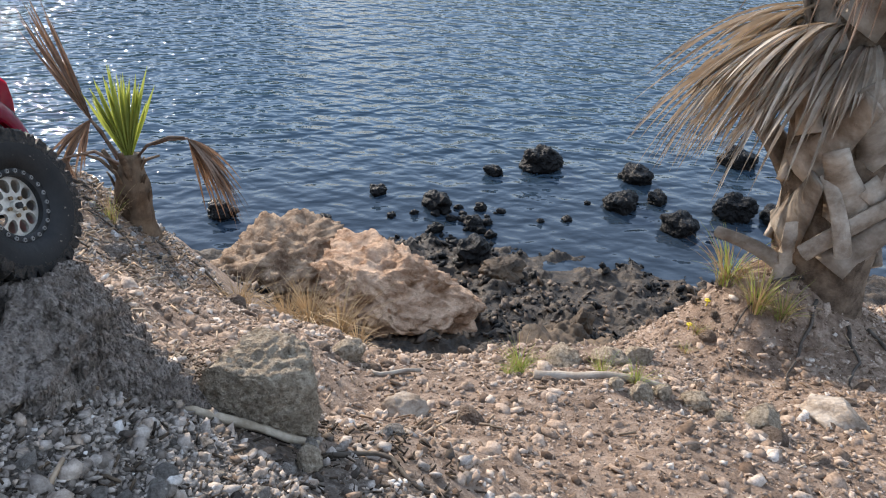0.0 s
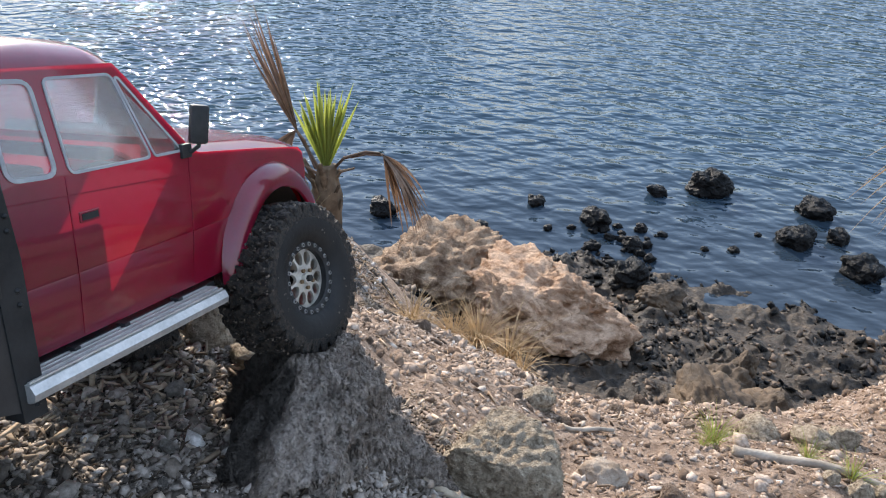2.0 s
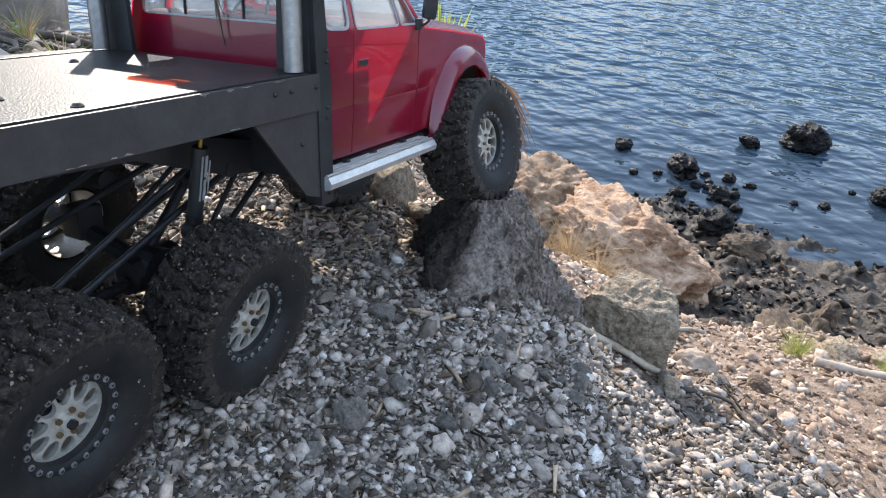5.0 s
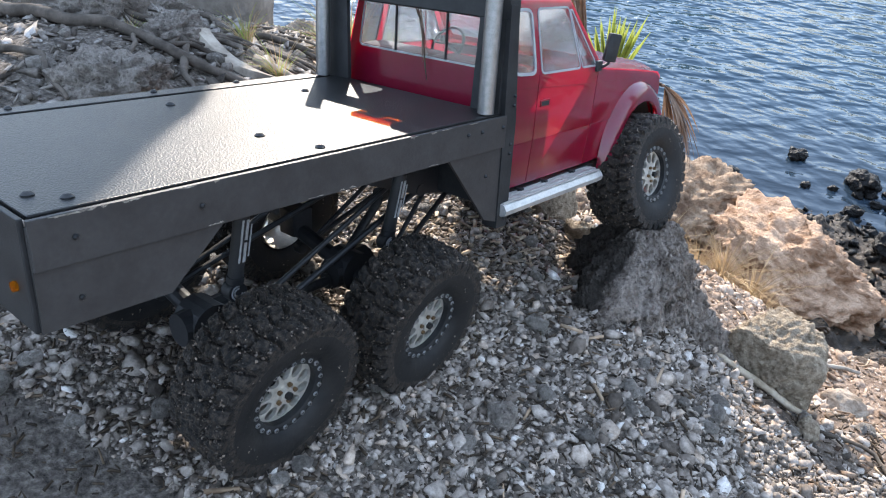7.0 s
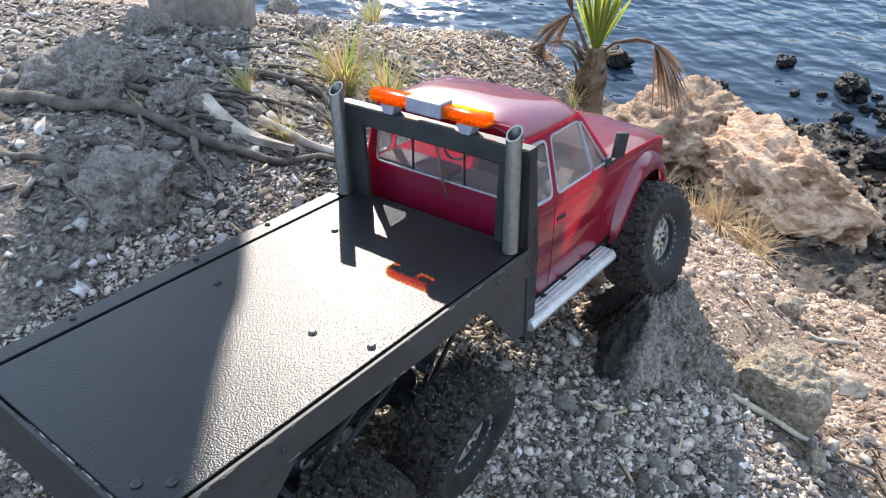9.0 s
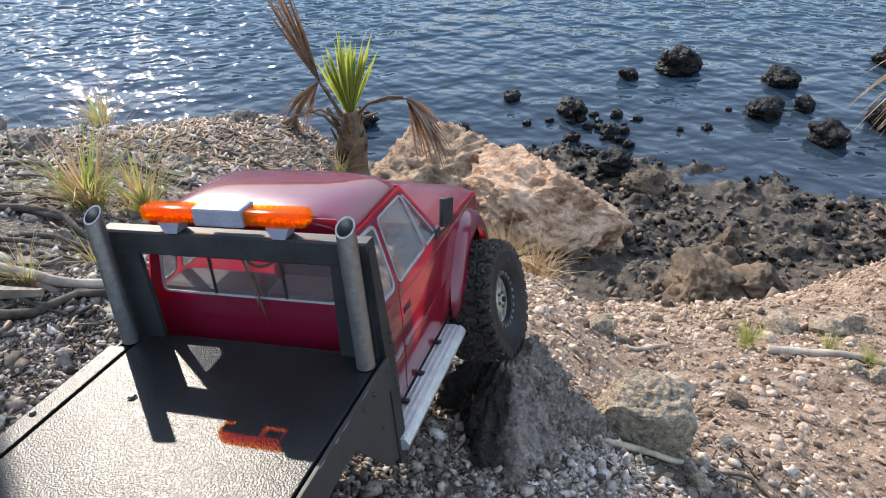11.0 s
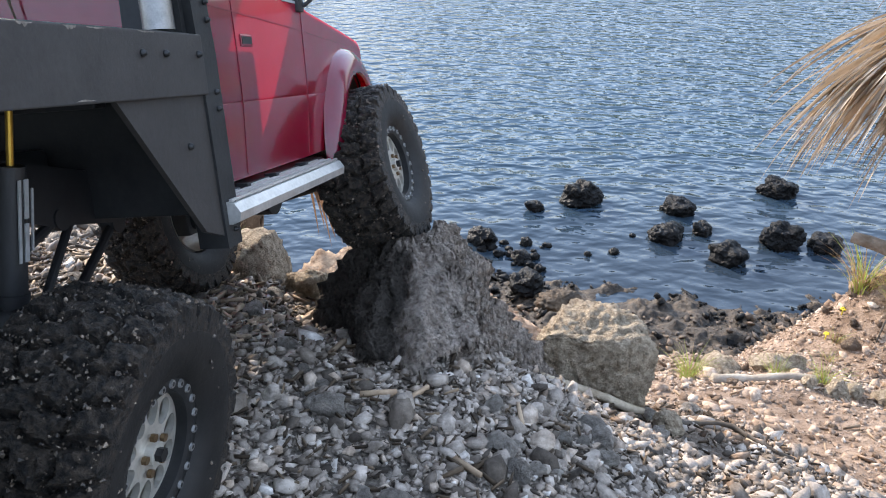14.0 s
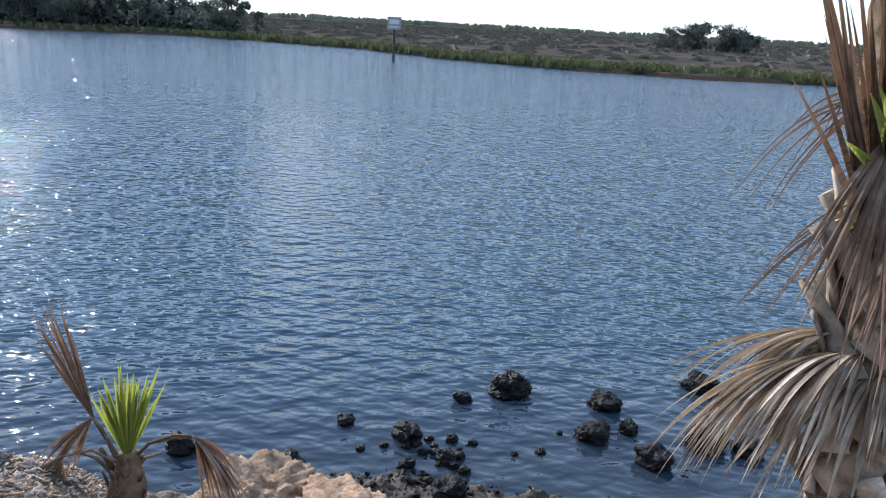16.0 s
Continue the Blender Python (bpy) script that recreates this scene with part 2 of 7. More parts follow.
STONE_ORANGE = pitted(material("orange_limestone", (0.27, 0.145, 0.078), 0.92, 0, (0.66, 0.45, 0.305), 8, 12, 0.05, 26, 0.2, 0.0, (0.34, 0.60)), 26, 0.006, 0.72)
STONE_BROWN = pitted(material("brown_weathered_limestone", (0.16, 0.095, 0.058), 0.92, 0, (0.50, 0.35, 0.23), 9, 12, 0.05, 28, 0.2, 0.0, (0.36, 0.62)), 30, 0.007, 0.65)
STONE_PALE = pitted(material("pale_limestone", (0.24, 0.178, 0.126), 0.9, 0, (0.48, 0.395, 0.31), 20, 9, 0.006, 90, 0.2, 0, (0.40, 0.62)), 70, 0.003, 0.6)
OYSTER = material("wet_black_oyster_rock", (0.003, 0.003, 0.003), 0.40, 0, (0.011, 0.010, 0.009), 14, 8, 0.012, 70, 0.11, 0.20)
MUD_ROCK = material("muddy_brown_rock", (0.022, 0.015, 0.009), 0.75, 0, (0.15, 0.100, 0.060), 6, 8, 0.015, 20, 0.3, 0.15)
MUD_CLOD = material("black_brown_mud_clod", (0.022, 0.015, 0.010), 0.6, 0, (0.17, 0.112, 0.070), 8, 8, 0.01, 30, 0.4, 0.2, island=0.4)
PEBBLE = pieces("shell_gravel_pieces", [(0.0, (0.05, 0.040, 0.031)), (0.20, (0.19, 0.153, 0.122)), (0.48, (0.35, 0.296, 0.248)), (0.80, (0.46, 0.396, 0.338)), (0.88, (0.48, 0.37, 0.28)), (0.97, (0.54, 0.475, 0.415)), (1.0, (0.74, 0.69, 0.63))])
PEBBLE_TAN = pieces("tan_shell_fragments", [(0.0, (0.09, 0.055, 0.035)), (0.18, (0.24, 0.163, 0.111)), (0.5, (0.36, 0.258, 0.186)), (0.82, (0.47, 0.355, 0.268)), (0.96, (0.56, 0.455, 0.365)), (1.0, (0.70, 0.61, 0.52))], 200.0)
LITTER = pieces("upper_bank_litter", [(0.0, (0.045, 0.036, 0.028)), (0.25, (0.16, 0.132, 0.106)), (0.6, (0.27, 0.236, 0.204)), (0.92, (0.36, 0.327, 0.295)), (1.0, (0.56, 0.525, 0.49))])
PEBBLE_ONE = material("shell_stone", (0.24, 0.205, 0.17), 0.88, 0, (0.53, 0.465, 0.40), 5, 10, 0.07, 16, 0.3, 0, (0.34, 0.64), per_object=0.3)
BLACK_PLATE = grained(material("black_textured_plastic_sheet", (0.006, 0.0059, 0.0058), 0.39, 0, (0.011, 0.0108, 0.0105), 24, 6, 0, None, 0.26, 0.05), 900, 0.00030)
BLACK_PAINT = material("scuffed_black_panel", (0.013, 0.0132, 0.0136), 0.50, 0, (0.025, 0.0248, 0.0245), 60, 6, 0.0002, 400, 0.26, 0.1)
SKIRT_PAINT = material("matt_dark_grey_panel", (0.026, 0.0232, 0.0215), 0.55, 0, (0.040, 0.0362, 0.0335), 50, 6, 0.0002, 400, 0.35, 0.1)
BLACK_DULL = material("black_plastic_chassis", (0.008, 0.008, 0.009), 0.55, 0, (0.014, 0.014, 0.015), 50, 4, 0.0002, 300)
RUBBER = material("black_rubber_sidewall", (0.008, 0.008, 0.008), 0.62, 0, (0.020, 0.018, 0.016), 40, 6, 0.0004, 300, 0.3, 0.1)
MUDDY_RUBBER = material("mud_caked_rubber_tread", (0.008, 0.007, 0.006), 0.55, 0, (0.085, 0.063, 0.046), 300, 10, 0.0034, 620, 0.32, 0.15, (0.42, 0.72))
ALU = material("brushed_aluminium", (0.46, 0.45, 0.43), 0.42, 0.7, (0.60, 0.585, 0.56), 80, 4, 0.0001, 500, 0.5, 0.1)
RED_INSIDE = material("dark_red_cab_moulding", (0.055, 0.006, 0.008), 0.6, 0, (0.08, 0.009, 0.012), 30, 4)
ALU_DULL = material("dull_aluminium_tube", (0.20, 0.195, 0.185), 0.36, 0.85, (0.27, 0.26, 0.25), 200, 6, 0.0001, 400, 0.5, 0.1)
SILVER = material("silver_beadlock", (0.44, 0.41, 0.355), 0.36, 0.5, (0.60, 0.56, 0.49), 70, 4, 0.0001, 400, 0.5, 0.08)
TRIM = material("grey_window_trim", (0.26, 0.26, 0.27), 0.45, 0.2, (0.34, 0.34, 0.34), 60)
BOLT_GREY = material("grey_bolt_steel", (0.24, 0.235, 0.225), 0.35, 0.6, (0.34, 0.33, 0.32), 200)
STEEL = material("dark_bolt_steel", (0.022, 0.022, 0.022), 0.45, 0.6, (0.045, 0.044, 0.043), 200)
MUD_CAKE = material("wet_caked_grit", (0.03, 0.022, 0.016), 0.40, 0, (0.24, 0.18, 0.13), 300, 6, 0.0006, 900, 0.6, 0.15, (0.4, 0.7), island=0.8)
BRASS = material("yellow_shock_rod", (0.38, 0.23, 0.035), 0.35, 0.8, (0.44, 0.28, 0.055), 100)
BRONZE = material("bronze_nut", (0.16, 0.10, 0.05), 0.4, 0.7, (0.22, 0.145, 0.08), 150)
WHITE_MARK = material("white_decal", (0.40, 0.40, 0.39), 0.6, 0, (0.5, 0.5, 0.49), 100)
SCRAPE = material("scraped_primer", (0.10, 0.085, 0.07), 0.8, 0, (0.32, 0.28, 0.23), 300, 6)
FADED_MARK = material("faded_decal", (0.17, 0.17, 0.17), 0.6, 0, (0.26, 0.26, 0.26), 100)
GREY_BOX = material("grey_beacon_housing", (0.165, 0.160, 0.195), 0.5, 0, (0.21, 0.205, 0.245), 60)
RED = material("red_polycarbonate_body", (0.150, 0.006, 0.022), 0.24, 0, (0.185, 0.008, 0.028), 25, 4, 0.0004, 14, 0.5, 0.06, coat=0.9)
RED.node_tree.nodes["Principled BSDF"].inputs["Coat Roughness"].default_value = 0.03
translucent(RED, (1.0, 0.010, 0.055), 0.27)
AMBER = material("amber_lens", (0.85, 0.25, 0.01), 0.15, 0, (0.9, 0.3, 0.015), 60, coat=0.5)
translucent(AMBER, (1.0, 0.58, 0.08), 0.42)
# the lens also passes some light straight through
amber_nodes = AMBER.node_tree
clear = amber_nodes.nodes.new("ShaderNodeBsdfTransparent")
clear.inputs["Color"].default_value = (1.0, 0.56, 0.07, 1)
amber_mix = amber_nodes.nodes.new("ShaderNodeMixShader")
amber_mix.inputs["Fac"].default_value = 0.80
amber_nodes.links.new(amber_nodes.nodes["Material Output"].inputs["Surface"].links[0].from_socket, amber_mix.inputs[1])
amber_nodes.links.new(clear.outputs[0], amber_mix.inputs[2])
amber_nodes.links.new(amber_mix.outputs[0], amber_nodes.nodes["Material Output"].inputs["Surface"])
BARK = material("palm_bark", (0.075, 0.05, 0.033), 0.95, 0, (0.27, 0.195, 0.135), 22, 9, 0.012, 60, 0.15)
BOOT = material("weathered_palm_boot", (0.19, 0.14, 0.098), 0.85, 0, (0.46, 0.385, 0.305), 16, 9, 0.005, 70, 0.2, 0, (0.36, 0.66), per_object=0.28)
FROND_DEAD = translucent(material("dead_palm_frond", (0.23, 0.17, 0.118), 0.8, 0, (0.57, 0.48, 0.38), 12, 6, 0.001, 60, 0.25, island=0.5), (0.38, 0.27, 0.17), 0.2)
FROND_BROWN = translucent(material("withered_palm_leaf", (0.085, 0.052, 0.034), 0.8, 0, (0.25, 0.17, 0.12), 14, 6, 0.001, 60, 0.25, island=0.5), (0.26, 0.15, 0.09), 0.25)
BOOT_BROWN = material("brown_fibrous_boot", (0.07, 0.045, 0.028), 0.92, 0, (0.20, 0.14, 0.09), 14, 8, 0.004, 60, 0.2, per_object=0.25)
FROND_GREEN = translucent(material("green_palm_leaf", (0.13, 0.165, 0.030), 0.5, 0, (0.27, 0.30, 0.07), 8, 4, 0.0005, 60, 0.4, island=0.4), (0.42, 0.46, 0.09), 0.38)
GRASS_DRY = translucent(material("dry_grass", (0.34, 0.225, 0.115), 0.8, 0, (0.52, 0.38, 0.22), 10, 4, island=0.35), (0.48, 0.32, 0.16), 0.35)
GRASS_GREEN = translucent(material("green_grass", (0.17, 0.22, 0.04), 0.7, 0, (0.30, 0.32, 0.07), 12, 4, island=0.3), (0.4, 0.48, 0.1), 0.45)
TRUNK_GREY = material("grey_furrowed_bark", (0.18, 0.15, 0.12), 0.92, 0, (0.38, 0.33, 0.28), 12, 9, 0.006, 50, 0.15)
ROOT = material("grey_dry_root", (0.040, 0.032, 0.025), 0.9, 0, (0.135, 0.110, 0.088), 30, 6, 0.002, 120, 0.2)
PALE_WOOD = material("pale_stick", (0.28, 0.215, 0.145), 0.85, 0, (0.52, 0.43, 0.32), 40, 8, 0.002, 120, 0.2)
WOOD = material("weathered_driftwood", (0.22, 0.18, 0.14), 0.9, 0, (0.42, 0.36, 0.29), 30, 8, 0.002, 90, 0.2)
FLOWER = material("yellow_petal", (0.75, 0.55, 0.02), 0.6, 0, (0.8, 0.65, 0.05), 60)
# far marsh and leaf colours are paled and greyed: haze put into the colour
MARSH = material("marsh_grass", (0.095, 0.085, 0.062), 0.95, 0, (0.17, 0.14, 0.105), 0.25, 8, 0.0, None, 0.1)
MARSH_GREEN = material("green_marsh_edge", (0.055, 0.062, 0.030), 0.95, 0, (0.11, 0.11, 0.058), 0.6, 8, 0.0, None, 0.1, island=0.35)
TREE_LEAF = material("far_tree_leaves", (0.055, 0.066, 0.056), 0.9, 0, (0.085, 0.098, 0.08), 0.5, 6, island=0.3, spec=0.1)
translucent(TREE_LEAF, (0.09, 0.11, 0.085), 0.35)
translucent(MARSH_GREEN, (0.10, 0.11, 0.04), 0.2)
TREE_BARK = material("far_tree_bark", (0.06, 0.05, 0.04), 0.9, 0, (0.11, 0.09, 0.07), 2)
SIGN_GREY = material("grey_sign_panel", (0.20, 0.19, 0.20), 0.6, 0, (0.28, 0.27, 0.27), 3)
POLE = material("dark_piling", (0.035, 0.03, 0.028), 0.85, 0, (0.06, 0.05, 0.045), 4)


def glass_material(name, shine, film_low, film_high):
    m = bpy.data.materials.new(name)
    m.use_nodes = True
    nt = m.node_tree
    b = nt.nodes["Principled BSDF"]
    gl = nt.nodes.new("ShaderNodeBsdfGlossy")
    gl.inputs["Roughness"].default_value = 0.06
    tr = nt.nodes.new("ShaderNodeBsdfTransparent")
    tr.inputs["Color"].default_value = (0.86, 0.88, 0.9, 1)
    fr = nt.nodes.new("ShaderNodeLayerWeight")
    fr.inputs["Blend"].default_value = shine
    mix = nt.nodes.new("ShaderNodeMixShader")
    # a film of dust on the plastic
    dust, film = nt.nodes.new("ShaderNodeBsdfDiffuse"), nt.nodes.new("ShaderNodeMixShader")
    glow, both = nt.nodes.new("ShaderNodeBsdfTranslucent"), nt.nodes.new("ShaderNodeMixShader")
    dust.inputs["Color"].default_value = glow.inputs["Color"].default_value = (0.62, 0.60, 0.58, 1)
    speck, amount = nt.nodes.new("ShaderNodeTexNoise"), nt.nodes.new("ShaderNodeMapRange")
    speck.inputs["Scale"].default_value, speck.inputs["Detail"].default_value = 45, 8
    amount.inputs["To Min"].default_value, amount.inputs["To Max"].default_value = film_low, film_high
    place = nt.nodes.new("ShaderNodeTexCoord")
    nt.links.new(place.outputs["Object"], speck.inputs["Vector"])
    nt.links.new(speck.outputs["Fac"], amount.inputs["Value"])
    nt.links.new(dust.outputs[0], both.inputs[1])
    nt.links.new(glow.outputs[0], both.inputs[2])
    nt.links.new(amount.outputs["Result"], film.inputs["Fac"])
    nt.links.new(tr.outputs[0], film.inputs[1])
    nt.links.new(both.outputs[0], film.inputs[2])
    nt.links.new(fr.outputs["Facing"], mix.inputs["Fac"])
    nt.links.new(film.outputs[0], mix.inputs[1])
    nt.links.new(gl.outputs[0], mix.inputs[2])
    nt.links.new(mix.outputs[0], nt.nodes["Material Output"].inputs["Surface"])
    nt.nodes.remove(b)
    return m


GLASS = glass_material("dusty_clear_window", 0.24, 0.06, 0.24)
CLEAN_GLASS = glass_material("clear_rear_pane", 0.12, 0.02, 0.14)


def water_material():
    m = bpy.data.materials.new("rippled_water")
    m.use_nodes = True
    nt = m.node_tree
    n, l = nt.nodes, nt.links
    b = n["Principled BSDF"]
    b.inputs["Base Color"].default_value = (0.016, 0.034, 0.055, 1)
    b.inputs["Roughness"].default_value = 0.03
    b.inputs["IOR"].default_value = 1.333
    co = n.new("ShaderNodeTexCoord")
    height = None

    def plus(socket, amount):
        nonlocal height
        mul = n.new("ShaderNodeMath")
        mul.operation = "MULTIPLY"
        mul.inputs[1].default_value = amount
        l.new(socket, mul.inputs[0])
        if height is None:
            height = mul.outputs[0]
            return
        add = n.new("ShaderNodeMath")
        l.new(height, add.inputs[0])
        l.new(mul.outputs[0], add.inputs[1])
        height = add.outputs[0]

    def turned(turn, stretch=1.0):
        mpn = n.new("ShaderNodeMapping")
        mpn.inputs["Rotation"].default_value = (0, 0, radians(turn))
        mpn.inputs["Scale"].default_value = (stretch, 1, 1)
        l.new(co.outputs["Object"], mpn.inputs["Vector"])
        return mpn.outputs["Vector"]

    # short-crested wind waves: trains of several lengths that cross at small angles
    for scale, turn, amount, warp in ((0.36, 6, 0.0120, 6.0), (0.66, -24, 0.0110, 5.0), (0.90, 17, 0.0150, 5.0), (1.30, -38, 0.0085, 4.5), (1.50, 36, 0.0088, 4.5), (1.15, -3, 0.0080, 6.0), (2.5, -12, 0.0050, 5.0), (2.9, 20, 0.0044, 5.0)):
        w = n.new("ShaderNodeTexWave")
        w.wave_type, w.bands_direction, w.wave_profile = "BANDS", "Y", "SIN"
        w.inputs["Scale"].default_value = scale
        w.inputs["Distortion"].default_value = warp
        w.inputs["Detail"].default_value = 1.0
        w.inputs["Detail Scale"].default_value = 1.9
        w.inputs["Phase Offset"].default_value = turn
        l.new(turned(turn), w.inputs["Vector"])
        plus(w.outputs["Fac"], amount)
    # fine ripples on their backs
    for scale, stretch, turn, amount in ((7.5, 0.7, 6, 0.026), (19.0, 0.65, -12, 0.011)):
        t = n.new("ShaderNodeTexNoise")
        t.inputs["Scale"].default_value, t.inputs["Detail"].default_value = scale, 1
        l.new(turned(turn, stretch), t.inputs["Vector"])
        plus(t.outputs["Fac"], amount)
    # sheltered, silty shallows along the near shore
    sep = n.new("ShaderNodeSeparateXYZ")
    l.new(co.outputs["Object"], sep.inputs[0])
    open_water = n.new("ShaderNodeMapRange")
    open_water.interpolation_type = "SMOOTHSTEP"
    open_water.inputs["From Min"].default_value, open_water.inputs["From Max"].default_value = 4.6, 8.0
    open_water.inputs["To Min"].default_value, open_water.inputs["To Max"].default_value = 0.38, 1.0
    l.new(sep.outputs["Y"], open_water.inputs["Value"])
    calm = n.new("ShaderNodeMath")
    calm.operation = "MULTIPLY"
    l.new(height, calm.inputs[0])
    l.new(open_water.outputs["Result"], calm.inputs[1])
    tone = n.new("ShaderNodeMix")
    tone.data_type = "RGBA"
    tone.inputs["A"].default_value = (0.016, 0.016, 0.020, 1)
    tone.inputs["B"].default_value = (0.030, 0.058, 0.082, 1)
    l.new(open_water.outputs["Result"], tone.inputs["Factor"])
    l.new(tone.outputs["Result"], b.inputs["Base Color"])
    bp = n.new("ShaderNodeBump")
    bp.inputs["Distance"].default_value = 1.0
    l.new(calm.outputs[0], bp.inputs["Height"])
    l.new(bp.outputs["Normal"], b.inputs["Normal"])
    return m


WATER = water_material()


def ground_material():
    """Shell gravel on the bank, ochre soil lower down, black mud by the water, marsh on the far side."""
    m = bpy.data.materials.new("bank_ground")
    m.use_nodes = True
    nt = m.node_tree
    n, l = nt.nodes, nt.links
    b = n["Principled BSDF"]
    b.inputs["Specular IOR Level"].default_value = 0.3
    co = n.new("ShaderNodeTexCoord")
    sep = n.new("ShaderNodeSeparateXYZ")
    l.new(co.outputs["Object"], sep.inputs[0])

    def tex(scale, detail=8, rough=0.65):
        t = n.new("ShaderNodeTexNoise")
        t.inputs["Scale"].default_value, t.inputs["Detail"].default_value, t.inputs["Roughness"].default_value = scale, detail, rough
        l.new(co.outputs["Object"], t.inputs["Vector"])
        return t.outputs["Fac"]

    def ramp(fac, stops):
        r = n.new("ShaderNodeValToRGB")
        els = r.color_ramp.elements
        while len(els) < len(stops):
            els.new(0.5)
        for e, (p, c) in zip(els, stops):
            e.position, e.color = p, (*c, 1)
        l.new(fac, r.inputs["Fac"])
        return r.outputs["Color"]

    def mix(fac, a, c):
        k = n.new("ShaderNodeMix")
        k.data_type = "RGBA"
        l.new(fac, k.inputs["Factor"])
        l.new(a, k.inputs["A"])
        l.new(c, k.inputs["B"])
        return k.outputs["Result"]

    def edge(value, lo, hi, wob, amount):
        ma = n.new("ShaderNodeMath")
        ma.operation = "MULTIPLY_ADD"
        l.new(wob, ma.inputs[0])
        ma.inputs[1].default_value = amount
        l.new(value, ma.inputs[2])
        mr = n.new("ShaderNodeMapRange")
        mr.interpolation_type = "SMOOTHSTEP"
        mr.inputs["From Min"].default_value, mr.inputs["From Max"].default_value = lo + amount / 2, hi + amount / 2
        l.new(ma.outputs[0], mr.inputs["Value"])
        return mr.outputs["Result"]

    fine, mid, big = tex(160, 6), tex(28), tex(2.2)
    gravel = ramp(fine, [(0.3, (0.018, 0.014, 0.011)), (0.52, (0.155, 0.128, 0.104)), (0.74, (0.38, 0.33, 0.28))])
    soil = ramp(mid, [(0.3, (0.11, 0.069, 0.047)), (0.5, (0.28, 0.192, 0.134)), (0.7, (0.45, 0.335, 0.25))])
    mud = ramp(tex(14), [(0.35, (0.012, 0.010, 0.008)), (0.55, (0.062, 0.044, 0.029)), (0.75, (0.20, 0.142, 0.09))])
    # marsh tones lightened, with distance haze in the colour
    marsh = ramp(tex(0.12), [(0.35, (0.05, 0.045, 0.034)), (0.5, (0.075, 0.062, 0.050)), (0.7, (0.12, 0.095, 0.078))])
    c = mix(edge(sep.outputs["Z"], 0.48, 0.64, big, 0.20), soil, gravel)
    wet = edge(sep.outputs["Z"], -1.30, -0.75, mid, 0.45)
    c = mix(wet, mud, c)
    far = edge(sep.outputs["Y"], 30, 34, big, 1)
    bare = edge(sep.outputs["Z"], -1.56, -1.46, big, 0.04)
    c = mix(far, c, mix(bare, mud, marsh))
    l.new(c, b.inputs["Base Color"])
    sp = n.new("ShaderNodeMapRange")
    sp.inputs["To Min"].default_value, sp.inputs["To Max"].default_value = 0.3, 0.0
    l.new(far, sp.inputs["Value"])
    l.new(sp.outputs["Result"], b.inputs["Specular IOR Level"])
    rr = n.new("ShaderNodeMapRange")
    rr.inputs["To Min"].default_value, rr.inputs["To Max"].default_value = 0.62, 0.92
    dry = n.new("ShaderNodeMath")
    dry.operation = "MAXIMUM"
    l.new(wet, dry.inputs[0])
    l.new(far, dry.inputs[1])
    l.new(dry.outputs[0], rr.inputs["Value"])
    l.new(rr.outputs["Result"], b.inputs["Roughness"])
    b1, b2 = n.new("ShaderNodeBump"), n.new("ShaderNodeBump")
    b1.inputs["Distance"].default_value, b2.inputs["Distance"].default_value = 0.02, 0.006
    l.new(mid, b1.inputs["Height"])
    l.new(fine, b2.inputs["Height"])
    l.new(b1.outputs["Normal"], b2.inputs["Normal"])
    l.new(b2.outputs["Normal"], b.inputs["Normal"])
    return m


GROUND = ground_material()

# ---- the land ----
WATER_Z = -1.79


def value_noise(x, y, seed=0):
    """Smooth noise from -1 to 1 on arrays."""
    xi, yi = np.floor(x).astype(np.int64), np.floor(y).astype(np.int64)
    fx, fy = x - xi, y - yi
    fx, fy = fx * fx * (3 - 2 * fx), fy * fy * (3 - 2 * fy)

    def h(a, b):
        k = (a * 374761393 + b * 668265263 + seed * 974634777) & 0x7FFFFFFF
        k = ((k ^ (k >> 13)) * 1274126177) & 0x7FFFFFFF
        return ((k ^ (k >> 16)) & 0xFFFF) / 32767.5 - 1
    top = h(xi, yi) * (1 - fx) + h(xi + 1, yi) * fx
    low = h(xi, yi + 1) * (1 - fx) + h(xi + 1, yi + 1) * fx
    return top * (1 - fy) + low * fy


def fbm(x, y, scale, octaves=4, seed=0, gain=0.5):
    out, amp = 0, 1.0
    for o in range(octaves):
        out = out + amp * value_noise(x * scale, y * scale, seed + o)
        scale, amp = scale * 2.03, amp * gain
    return out


